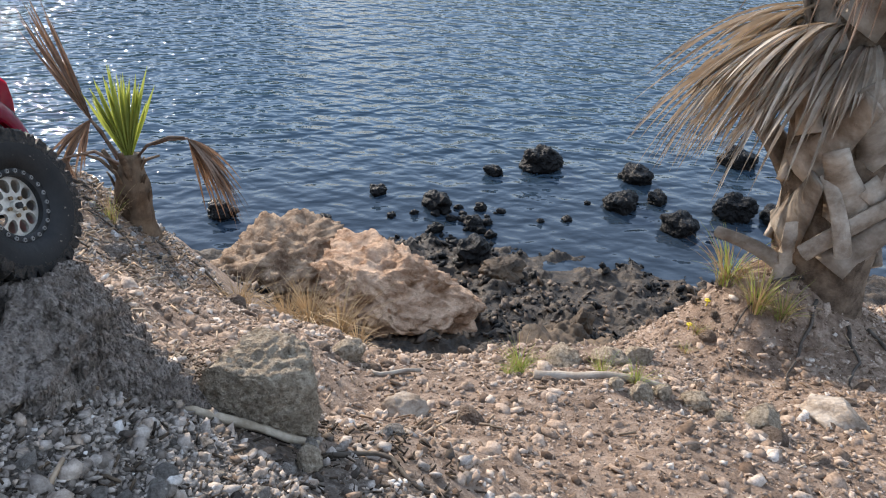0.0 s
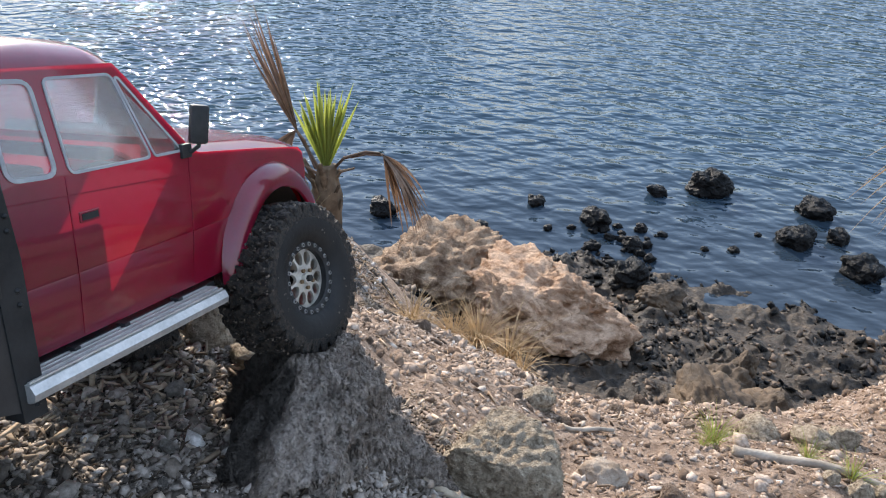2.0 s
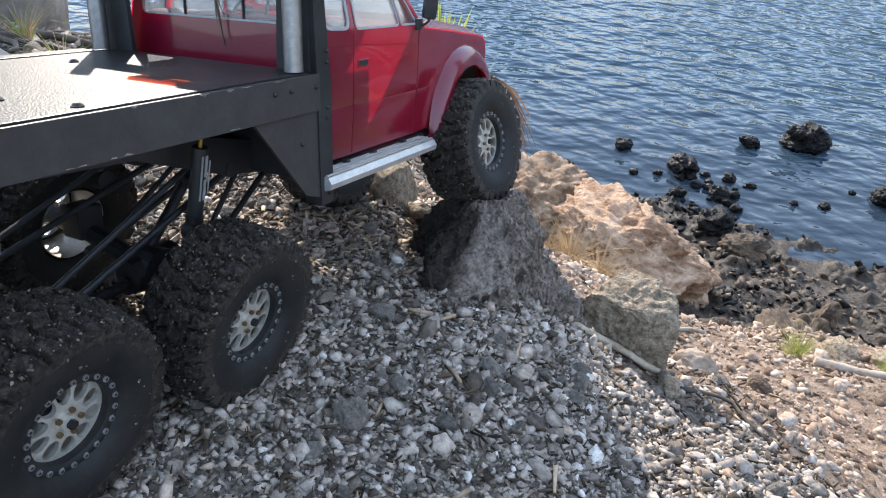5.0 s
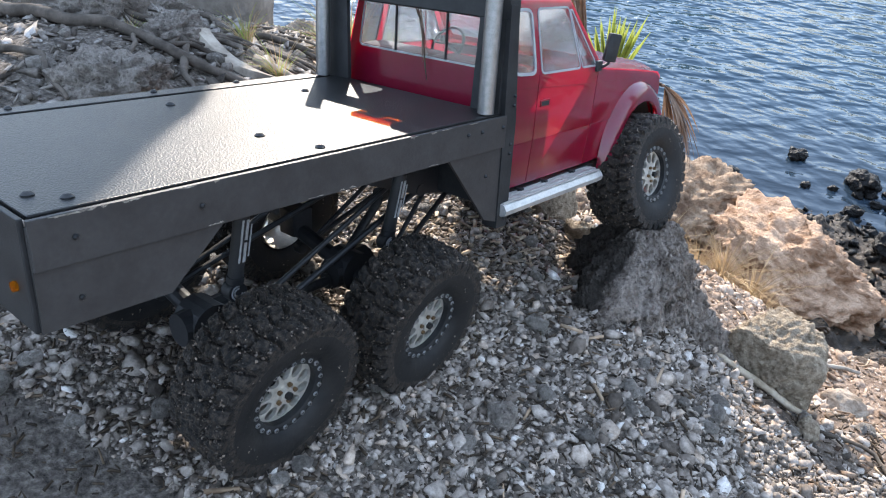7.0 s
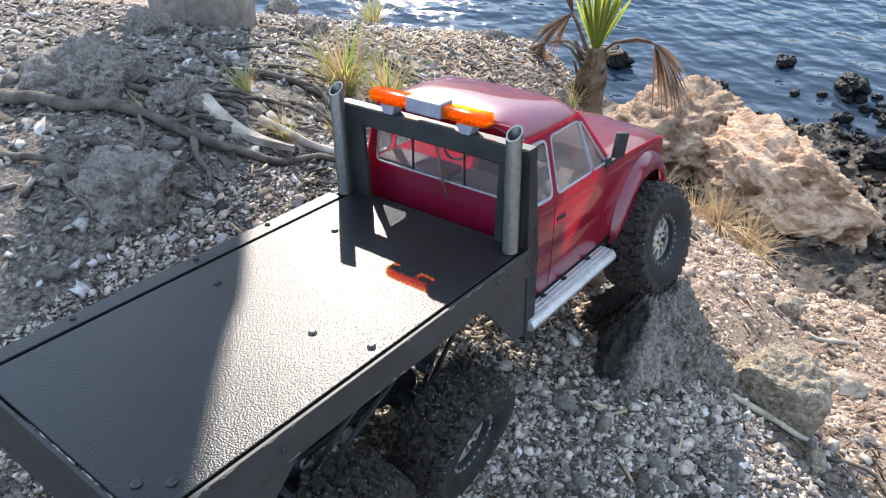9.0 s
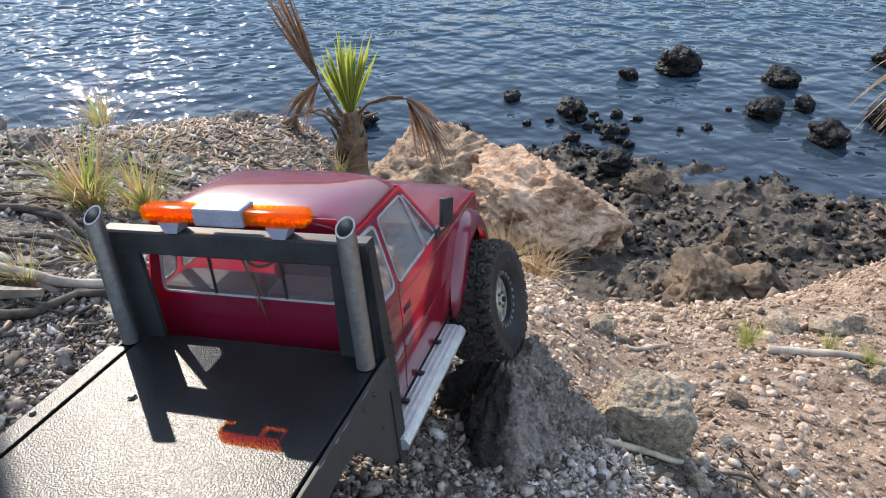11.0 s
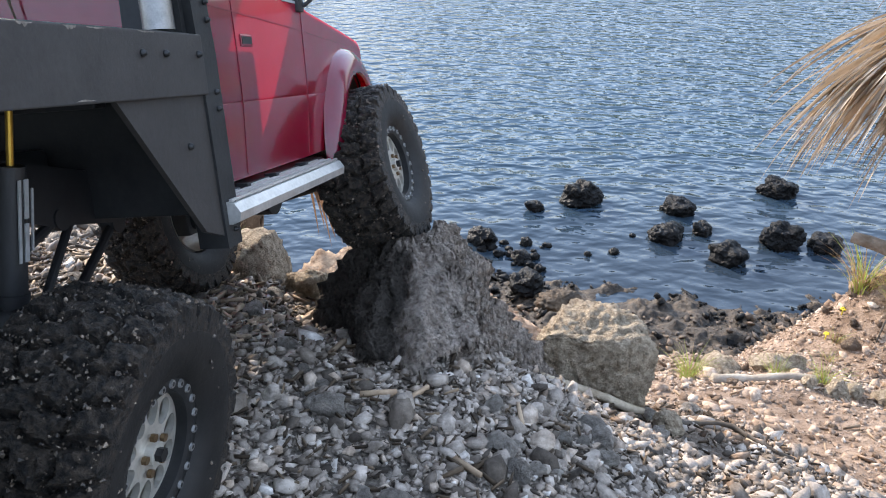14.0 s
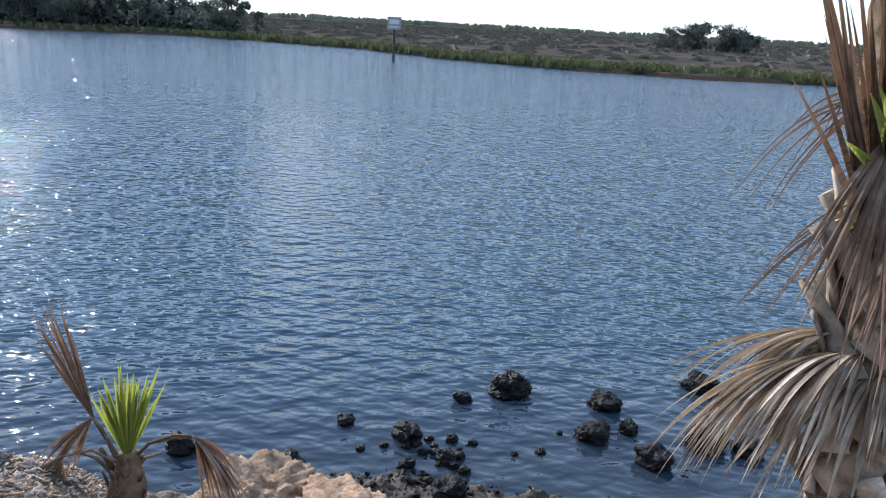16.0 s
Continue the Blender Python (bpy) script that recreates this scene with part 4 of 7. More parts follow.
def wheel_parts(parent, x, y, z, side, steer=0.0, spin=0.0, lean=0.0):
    """A wheel with a lugged tyre, a silver centre and a bolted black ring; side is +1 at the right."""
    m = pose(x, y, z, spin, lean, steer)
    bm = bmesh.new()
    rod(bm, (-0.018 * side, 0, 0), (0.016 * side, 0, 0), 0.0075, seg=16)
    wheel = part("wheel", bm, BLACK_DULL, parent)
    wheel.matrix_local = m
    grow = Matrix.Diagonal((1, 1.08, 1.08, 1))
    part_mesh("tyre", TYRE, None, wheel, "soft black tyre with lugs caked in brown mud")
    tagged(part_mesh("mud", GRIT, None, wheel), "wet brown grit stuck to the tread", kind="stuff")
    # rim: barrel, dished face with round windows, centre cap
    bm = bmesh.new()
    s = side
    rod(bm, (-0.022 * s, 0, 0), (0.016 * s, 0, 0), 0.0268, 0.0268, 40, False)
    outer, holes = 0.0232, 10
    loop = [(outer * math.cos(k * math.tau / 60), outer * math.sin(k * math.tau / 60)) for k in range(60)]
    edges = []

    def ring_edges(pts):
        vs = [bm2.verts.new((0, u, v)) for u, v in pts]
        return [bm2.edges.new((vs[i], vs[(i + 1) % len(vs)])) for i in range(len(vs))]
    bm2 = bmesh.new()
    edges += ring_edges(loop)
    for h in range(holes):
        a = h * math.tau / holes
        ce, se = math.cos(a), math.sin(a)
        pts = []
        for k in range(14):
            t = k * math.tau / 14
            u, v = 0.0162 + 0.0054 * math.cos(t), 0.0040 * math.sin(t) * (1.08 + 0.22 * math.cos(t))
            pts.append((u * ce - v * se, u * se + v * ce))
        edges += ring_edges(pts)
    bmesh.ops.triangle_fill(bm2, use_beauty=True, edges=edges)
    ext = bmesh.ops.extrude_face_region(bm2, geom=bm2.faces[:])
    bmesh.ops.translate(bm2, vec=(-0.003 * s, 0, 0), verts=[g for g in ext["geom"] if isinstance(g, bmesh.types.BMVert)])
    for v in bm2.verts:
        v.co.x += (0.0150 + 0.0015 * (1 - (Vector((v.co.y, v.co.z)).length / outer) ** 2)) * s
    bmesh.ops.recalc_face_normals(bm2, faces=bm2.faces)
    tmp = bpy.data.meshes.new("tmp")
    bm2.to_mesh(tmp)
    bm2.free()
    bm.from_mesh(tmp)
    bpy.data.meshes.remove(tmp)
    rod(bm, (0.012 * s, 0, 0), (0.0195 * s, 0, 0), 0.0052, 0.0044, 20)
    bmesh.ops.transform(bm, matrix=grow, verts=bm.verts)
    smooth(part("rim", bm, SILVER, wheel, "silver rim face with ten oval holes"), 35)
    for k in range(5):
        a = k * math.tau / 5 + 0.3
        bm = bmesh.new()
        rod(bm, (0.0175 * s, 0.0078 * math.cos(a), 0.0078 * math.sin(a)), (0.0195 * s, 0.0078 * math.cos(a), 0.0078 * math.sin(a)), 0.0018, seg=6)
        part("lug_nut", bm, BRONZE, wheel, "small bronze lug nut")
    bm = bmesh.new()
    rod(bm, (0.019 * s, 0, 0), (0.0225 * s, 0, 0), 0.0030, seg=6)
    part("hub_nut", bm, STEEL, wheel, "dark hexagonal wheel nut")
    # bead ring
    bm = bmesh.new()
    prof = ((0.0230, 0.0145), (0.0232, 0.0200), (0.0250, 0.0212), (0.0285, 0.0212), (0.0300, 0.0200), (0.0300, 0.0145))
    seg = 56
    rings = [[bm.verts.new((px * s, pr * math.cos(k * math.tau / seg), pr * math.sin(k * math.tau / seg))) for pr, px in prof] for k in range(seg)]
    for k in range(seg):
        a, b = rings[k], rings[(k + 1) % seg]
        for j in range(len(prof)):
            j2 = (j + 1) % len(prof)
            bm.faces.new((a[j], b[j], b[j2], a[j2]))
    bmesh.ops.recalc_face_normals(bm, faces=bm.faces)
    bmesh.ops.transform(bm, matrix=grow, verts=bm.verts)
    smooth(part("bead_ring", bm, BLACK_PAINT, wheel, "black bead ring"), 40)
    bm = bmesh.new()
    for k in range(22):
        a = k * math.tau / 22
        p = Vector((0, 0.0266 * math.cos(a), 0.0266 * math.sin(a)))
        rod(bm, p + Vector((0.0208 * s, 0, 0)), p + Vector((0.0222 * s, 0, 0)), 0.0019, 0.0016, 8)
    bmesh.ops.transform(bm, matrix=grow, verts=bm.verts)
    part("ring_bolts", bm, BOLT_GREY, wheel, "silver ring bolts")
    bm = bmesh.new()
    for k in range(22):
        a = k * math.tau / 22
        p = Vector((0, 0.0266 * math.cos(a), 0.0266 * math.sin(a)))
        rod(bm, p + Vector((0.0215 * s, 0, 0)), p + Vector((0.0223 * s, 0, 0)), 0.0009, seg=6)
    bmesh.ops.transform(bm, matrix=grow, verts=bm.verts)
    part("bolt_sockets", bm, BLACK_DULL, wheel, "dark hexagon sockets of the ring bolts")
    return wheel


XW = 0.0935
# the rear axles follow the ground that falls away to the right
LEAN = 10.5
DROP = 2 * XW * math.tan(radians(LEAN))
for y, sp in ((-0.004, 10), (-0.150, 57)):
    wheel_parts(truck, XW - 0.003, y, -0.003, 1, 3, sp, LEAN)
    wheel_parts(truck, -XW - 0.003, y, DROP, -1, 3, -sp, LEAN)
wheel_parts(truck, 0.1160, 0.334, 0.062, 1, -3, 25, -10.5)
wheel_parts(truck, -0.073, 0.334, 0.024, -1, -3, 70, -10.5)

# axles, links and chassis
for y, zr, zl, mid in ((-0.004, -0.003, DROP, -0.003), (-0.150, -0.003, DROP, -0.003), (0.334, 0.062, 0.024, 0.021)):
    bm = bmesh.new()
    rod(bm, (mid - 0.078, y, zl), (mid + 0.078, y, zr), 0.0075, seg=14)
    c = Vector((0.012, y, zl + (zr - zl) * 0.58))
    rod(bm, c - Vector((0, 0.022, 0)), c + Vector((0, 0.020, 0)), 0.013, 0.017, 14)
    rod(bm, c - Vector((0.014, 0, 0)), c + Vector((0.014, 0, 0)), 0.018, seg=16)
    for s in (1, -1):
        zz = zr if s > 0 else zl
        box(bm, s * 0.050, s * 0.072, y - 0.011, y + 0.011, zz - 0.010, zz + 0.016, 0.002)
    part("axle", bm, BLACK_DULL, truck)
for s in (1, -1):
    bm = bmesh.new()
    prism(bm, ((-0.265, 0.120), (-0.20, 0.114), (-0.03, 0.106), (0.05, 0.078), (0.10, 0.070), (0.26, 0.074), (0.385, 0.090), (0.385, 0.108), (0.25, 0.098), (0.08, 0.100), (0.0, 0.118), (-0.265, 0.136)), s * 0.033, s * 0.039)
    part("chassis_rail", bm, BLACK_DULL, truck)
bm = bmesh.new()
box(bm, -0.022, 0.022, 0.03, 0.079, 0.090, 0.112, 0.003)
box(bm, -0.014, 0.014, 0.012, 0.032, 0.092, 0.106, 0.003)
part("transmission", bm, BLACK_DULL, truck)
bm = bmesh.new()
prism(bm, ((0.06, 0.082), (0.10, 0.072), (0.17, 0.072), (0.21, 0.080)), -0.036, 0.036)
part("skid_plate", bm, BLACK_PAINT, truck)
for a, b, r in (((0.052, -0.006, 0.012), (0.030, 0.108, 0.068), 0.0035), ((0.046, 0.004, 0.020), (0.028, 0.090, 0.090), 0.003), ((0.052, -0.15, 0.012), (0.036, 0.058, 0.080), 0.0035),
                ((0.046, -0.140, 0.026), (0.036, 0.030, 0.096), 0.003), ((0.050, 0.335, 0.052), (0.030, 0.205, 0.066), 0.0035)):
    for s in (1, -1):
        bm = bmesh.new()
        p, q = Vector((a[0] * s, a[1], a[2])), Vector((b[0] * s, b[1], b[2]))
        rod(bm, p, q, r * 0.72, seg=10)
        for e in (p, q):
            rod(bm, e - Vector((0.004, 0, 0)), e + Vector((0.004, 0, 0)), 0.0055, seg=12)
        smooth(part("suspension_link", bm, BLACK_DULL, truck), 35)
for a, b in (((0.010, -0.02, 0.010), (0.004, 0.045, 0.070)), ((0.010, -0.12, 0.006), (0.010, -0.022, 0.006)), ((0.010, 0.32, 0.044), (0.004, 0.14, 0.076))):
    bm = bmesh.new()
    rod(bm, a, b, 0.0042, seg=12)
    for e in (a, b):
        rod(bm, Vector(e) - Vector((0, 0.006, 0)), Vector(e) + Vector((0, 0.006, 0)), 0.0072, seg=10)
    smooth(part("drive_shaft", bm, STEEL, truck), 35)


def shock(x, y, z0, z1, lean, s):
    """A damper: black body with a white decal, brass rod above and a lower eye."""
    bm = bmesh.new()
    lo, hi = Vector((x - 0.008 * s, y, z0)), Vector((x + 0.010 * s, y + lean, z1))
    d = (hi - lo).normalized()
    rod(bm, lo + d * 0.012, lo + d * 0.066, 0.0056, seg=18)
    rod(bm, lo + d * 0.008, lo + d * 0.013, 0.0064, seg=18)
    body = smooth(part("shock_absorber", bm, BLACK_DULL, truck), 35)
    bm = bmesh.new()
    rod(bm, lo + d * 0.066, hi, 0.0014, seg=10)
    smooth(part("piston_rod", bm, BRASS, body, "yellow metal piston rod"), 35)
    for e, w in ((lo, 0.0075), (hi, 0.0055)):
        bm = bmesh.new()
        rod(bm, e - Vector((0.005, 0, 0)), e + Vector((0.005, 0, 0)), w, seg=16)
        if e is lo:
            rod(bm, lo, lo + d * 0.012, 0.0045, seg=12)
        smooth(part("rod_end", bm, BLACK_DULL, body), 35)
    bm = bmesh.new()
    right = d.cross(Vector((s, 0, 0))).normalized()
    base = lo + d * 0.026 + Vector((s, 0, 0)) * 0.0057
    for k, (o, w, h0, h1) in enumerate(((-0.0025, 0.0014, 0, 0.034), (0.0012, 0.0022, 0.0, 0.016), (0.0012, 0.0022, 0.018, 0.034), (0.0045, 0.0010, 0.004, 0.030))):
        p = base + right * o
        q = [p + d * h0 - right * w / 2, p + d * h0 + right * w / 2, p + d * h1 + right * w / 2, p + d * h1 - right * w / 2]
        vs = [bm.verts.new(v) for v in q] + [bm.verts.new(v + Vector((s * 0.0006, 0, 0))) for v in q]
        for f in ((0, 1, 2, 3), (7, 6, 5, 4), (0, 4, 5, 1), (1, 5, 6, 2), (2, 6, 7, 3), (3, 7, 4, 0)):
            bm.faces.new([vs[i] for i in f])
    bmesh.ops.recalc_face_normals(bm, faces=bm.faces)
    part("decal", bm, FADED_MARK, body, "white printed bars")
    bm = bmesh.new()
    for r0, r1 in ((0.0028, 0.0038), (0.0048, 0.0058)):
        c = lo + Vector((s * 0.0053, 0, 0))
        for k in range(18):
            a0, a1 = k * math.tau / 24 + 1.4, (k + 1) * math.tau / 24 + 1.4
            q = [c + Vector((0, r * math.cos(a), r * math.sin(a))) for r, a in ((r0, a0), (r1, a0), (r1, a1), (r0, a1))]
            vs = [bm.verts.new(v) for v in q] + [bm.verts.new(v + Vector((s * 0.0008, 0, 0))) for v in q]
            for f in ((0, 1, 2, 3), (7, 6, 5, 4), (0, 4, 5, 1), (1, 5, 6, 2), (2, 6, 7, 3), (3, 7, 4, 0)):
                bm.faces.new([vs[i] for i in f])
    bmesh.ops.recalc_face_normals(bm, faces=bm.faces)
    part("emblem", bm, FADED_MARK, body, "white ring emblem")


for s in (1, -1):
    shock(0.055 * s, 0.008, 0.046 if s > 0 else 0.070, 0.140, 0.002, s)
    shock(0.055 * s, -0.146, 0.050 if s > 0 else 0.070, 0.140, 0.002, s)

# flatbed
HB = 0.1065
bm = bmesh.new()
box(bm, -0.0945, HB, -0.294, 0.078, 0.1565, 0.1600, 0.0008)
bed_sheet = part("bed_sheet", bm, BLACK_PLATE, truck, "black grained plastic bed sheet, dusty")
bm = bmesh.new()
box(bm, -HB - 0.008, -0.0975, -0.294, 0.056, 0.1560, 0.1606, 0.0008)
part("bed_side_strip", bm, BLACK_PLATE, truck)
bm = bmesh.new()
box(bm, -0.101, 0.101, -0.280, 0.072, 0.1440, 0.1520, 0.001)
for y in (-0.24, -0.16, -0.07, 0.02):
    box(bm, -0.096, 0.096, y - 0.004, y + 0.004, 0.130, 0.145, 0.001)
part("bed_frame", bm, BLACK_DULL, truck)
for s in (1, -1):
    bm = bmesh.new()
    prism(bm, ((-0.296, 0.1545), (-0.296, 0.098), (-0.226, 0.098), (-0.188, 0.1335), (0.010, 0.1335), (0.064, 0.070), (0.082, 0.064), (0.082, 0.1545)), s * (HB - 0.0005), s * (HB + 0.0022))
    skirt = part("bed_skirt", bm, SKIRT_PAINT, truck, "scuffed black side skirt with angled ends")
    bm = bmesh.new()
    box(bm, s * (HB + 0.0018), s * (HB + 0.0048), -0.296, 0.080, 0.1320, 0.1590, 0.0006)
    part("rub_rail", bm, SKIRT_PAINT, truck)
    # pale ragged scrapes along the edges
    rnd = random.Random(8 + s)
    for k in range(22):
        y, ln, tall = rnd.uniform(-0.29, 0.07), rnd.uniform(0.003, 0.013), rnd.uniform(0.0006, 0.0020)
        z0 = rnd.choice((0.1586, 0.1586, 0.1330))
        m, up = 9, 1 if z0 < 0.150 else -1
        edge = [(y + ln * (q / m), z0) for q in range(m + 1)] + [(y + ln * (q / m), z0 + up * tall * math.sin(math.pi * q / m) ** 0.6 * rnd.uniform(0.25, 1.0)) for q in range(m - 1, 0, -1)]
        bm = bmesh.new()
        prism(bm, edge if up > 0 else edge[::-1], s * (HB + 0.0046), s * (HB + 0.0050))
        part("scuff", bm, SCRAPE, skirt, "pale scraped edge")
bm = bmesh.new()
box(bm, -HB, HB, -0.2985, -0.2955, 0.098, 0.1590, 0.0008)
part("tail_panel", bm, BLACK_PAINT, truck)
bm = bmesh.new()
box(bm, -0.108, 0.108, 0.0820, 0.0850, 0.075, 0.1560, 0.0006)
part("rack_lower_panel", bm, BLACK_PAINT, truck)
bm = bmesh.new()
prism(bm, ((0.086, 0.076), (0.0965, 0.082), (0.26, 0.082), (0.26, 0.076)), -0.098, 0.098)
part("floor_pan", bm, BLACK_DULL, truck)
bm = bmesh.new()
rod(bm, (0.092, -0.2980, 0.120), (0.092, -0.3010, 0.120), 0.0027, seg=14)
part("tail_light", bm, AMBER, truck, "small orange tail light")


def bolt(parent, p, normal, r=0.0034):
    bm = bmesh.new()
    p, n = Vector(p), Vector(normal)
    rod(bm, p, p + n * 0.0008, r * 1.05, seg=12)
    rod(bm, p + n * 0.0008, p + n * 0.0022, r, r * 0.55, 12)
    rod(bm, p + n * 0.0022, p + n * 0.0024, r * 0.42, seg=6)
    return smooth(part("bolt", bm, STEEL, parent), 40)


for x, y in ((0.078, -0.282), (0.0930, -0.269), (0.0970, -0.108), (0.0510, -0.122), (-0.0630, -0.121), (-0.050, 0.0)):
    bolt(bed_sheet, (x, y, 0.160), (0, 0, 1))
for y in (-0.109, -0.03, -0.22):
    bolt(bed_sheet, (-0.1085, y, 0.1606), (0, 0, 1), 0.0026)
for y, z in ((-0.275, 0.146), (-0.205, 0.146), (0.030, 0.150), (0.047, 0.150), (0.075, 0.150), (0.060, 0.110)):
    bolt(bed_sheet, (HB + 0.0047 if z > 0.14 else HB + 0.0022, y, z), (1, 0, 0), 0.0016)
bolt(bed_sheet, (HB + 0.0022, -0.275, 0.112), (1, 0, 0), 0.0016)

# head rack behind the cab
for s in (1, -1):
    bm = bmesh.new()
    prism(bm, ((0.0805, 0.058), (0.0955, 0.058), (0.0950, 0.150), (0.0850, 0.246), (0.0740, 0.246), (0.0785, 0.150)), s * 0.0945, s * (HB + 0.0035))
    post = part("rack_post", bm, BLACK_PAINT, truck)
    bm = bmesh.new()
    prism(bm, ((s * 0.0760, 0.1600), (s * (HB - 0.001), 0.1600), (s * (HB - 0.001), 0.2475), (s * 0.0800, 0.2475)), 0.0745, 0.0785, "xz")
    part("rack_plate", bm, BLACK_PAINT, truck)
    for z in (0.066, 0.080, 0.125, 0.133, 0.166, 0.174):
        bolt(post, (s * (HB + 0.0035), 0.0895, z), (s, 0, 0), 0.0014)
bm = bmesh.new()
prism(bm, ((0.0755, 0.2335), (0.0865, 0.2335), (0.0880, 0.2350), (0.0880, 0.2510), (0.0865, 0.2525), (0.0755, 0.2525), (0.0740, 0.2510), (0.0740, 0.2350)), -HB - 0.002, HB + 0.002)
part("rack_header", bm, BLACK_PAINT, truck)
# exhaust stacks, hollow and cut aslant
for s in (1, -1):
    bm = bmesh.new()
    seg, ro, ri = 28, 0.0068, 0.0056
    rows = []
    for r, z, cut in ((ro, 0.1610, 0), (ro, 0.2690, 1), (ri, 0.2690, 1), (ri, 0.170, 0)):
        rows.append([bm.verts.new((r * math.cos(k * math.tau / seg), r * math.sin(k * math.tau / seg), z + cut * r * 0.75 * math.sin(k * math.tau / seg))) for k in range(seg)])
    for a, b in zip(rows, rows[1:]):
        for k in range(seg):
            bm.faces.new((a[k], a[(k + 1) % seg], b[(k + 1) % seg], b[k]))
    bm.faces.new(rows[0][::-1])
    bm.faces.new(rows[-1])
    bmesh.ops.translate(bm, vec=(s * 0.1005, 0.064, 0), verts=bm.verts)
    bmesh.ops.recalc_face_normals(bm, faces=bm.faces)
    smooth(part("exhaust_pipe", bm, ALU_DULL, truck, "dull aluminium upright exhaust pipe cut aslant at the top"), 40)
# beacon bar
bm = bmesh.new()
box(bm, -0.020, 0.020, 0.070, 0.089, 0.2610, 0.2750, 0.002)
bar = part("beacon_bar", bm, GREY_BOX, truck, "grey middle of the beacon bar")
for s in (1, -1):
    bm = bmesh.new()
    box(bm, s * 0.0195, s * 0.0665, 0.0720, 0.0870, 0.2615, 0.2735, 0.0035)
    smooth(part("amber_lens", bm, AMBER, bar, "clear amber beacon lens"), 40)
    for k in range(3):
        bm = bmesh.new()
        box(bm, s * (0.023 + 0.0155 * k), s * (0.034 + 0.0155 * k), 0.0765, 0.0825, 0.2632, 0.2648, 0.0004)
        part("reflector", bm, ALU, bar)
    for k in range(9):
        bm = bmesh.new()
        x = 0.0225 + 0.005 * k
        box(bm, s * x, s * (x + 0.0012), 0.0730, 0.0860, 0.2625, 0.2725, 0.0002)
        part("lens_rib", bm, AMBER, bar)
    bm = bmesh.new()
    prism(bm, ((0.039, 0.2527), (0.049, 0.2527), (0.053, 0.2612), (0.035, 0.2612)), 0.073, 0.086, "xz")
    if s < 0:
        bmesh.ops.scale(bm, vec=(-1, 1, 1), verts=bm.verts)
        bmesh.ops.reverse_faces(bm, faces=bm.faces)
    part("bracket", bm, GREY_BOX, bar)

# ---- body shell ----
BELT, EAVE = 0.1840, 0.2460


def half_width(y, z):
    """How far the body's side stands out, over its length and height."""
    w = 0.1005
    if y > 0.24:
        w -= 0.0065 * min(1, (y - 0.24) / 0.15)
    if z > BELT:
        w -= (z - BELT) * 0.235
    if z < 0.13:
        w -= (0.13 - z) * 0.07
    if abs(z - 0.1265) < 0.0012:
        w -= 0.0005
    return w


ARCH_Y, ARCH_Z, ARCH_R = 0.3430, 0.0830, 0.0600
arch = [(ARCH_Y + ARCH_R * math.cos(a) * 0.93, ARCH_Z + ARCH_R * math.sin(a)) for a in np.linspace(math.pi * 0.985, 0.16, 16)]
outline = [(0.099, 0.0855), (0.274, 0.0855)] + arch + [(0.4000, 0.1000), (0.4015, 0.1450), (0.3985, 0.1600), (0.3920, 0.1655), (0.3300, 0.1735), (0.2560, 0.1815), (0.2480, BELT), (0.2060, 0.2370), (0.1980, EAVE), (0.1500, EAVE), (0.1000, EAVE), (0.0965, BELT), (0.0965, 0.127)]


def rounded(pts, r=0.005, n=4):
    """A closed outline with rounded corners."""
    out = []
    m = len(pts)
    for i in range(m):
        p, a, b = Vector(pts[i]), Vector(pts[i - 1]), Vector(pts[(i + 1) % m])
        u, v = (a - p).normalized(), (b - p).normalized()
        k = min(r, (a - p).length * 0.45, (b - p).length * 0.45)
        s, e = p + u * k, p + v * k
        for j in range(n + 1):
            t = j / n
            out.append(tuple((1 - t) ** 2 * s + 2 * t * (1 - t) * p + t * t * e))
    return out


QUARTER = rounded([(0.1035, 0.1890), (0.1325, 0.1875), (0.1335, 0.2380), (0.1065, 0.2390)], 0.006)
DOOR_WIN = rounded([(0.1430, 0.1865), (0.2070, 0.1860), (0.1930, 0.2390), (0.1440, 0.2390)], 0.004)
VENT_WIN = rounded([(0.2115, 0.1862), (0.2360, 0.1862), (0.1985, 0.2365), (0.1965, 0.2365)], 0.002)
SIDE_HOLES = (QUARTER, DOOR_WIN, VENT_WIN)


def holed_sheet(bm, outer, holes):
    edges = []
    for pts in (outer, *holes):
        vs = [bm.verts.new((0, u, v)) for u, v in pts]
        edges += [bm.edges.new((vs[i], vs[(i + 1) % len(vs)])) for i in range(len(vs))]
    bmesh.ops.triangle_fill(bm, use_beauty=True, edges=edges)


def thick(bm, vec_fn):
    """Doubles a sheet into a shell; vec_fn gives each point's inward offset."""
    ext = bmesh.ops.extrude_face_region(bm, geom=bm.faces[:])
    for g in ext["geom"]:
        if isinstance(g, bmesh.types.BMVert):
            g.co += vec_fn(g.co)
    bmesh.ops.recalc_face_normals(bm, faces=bm.faces)


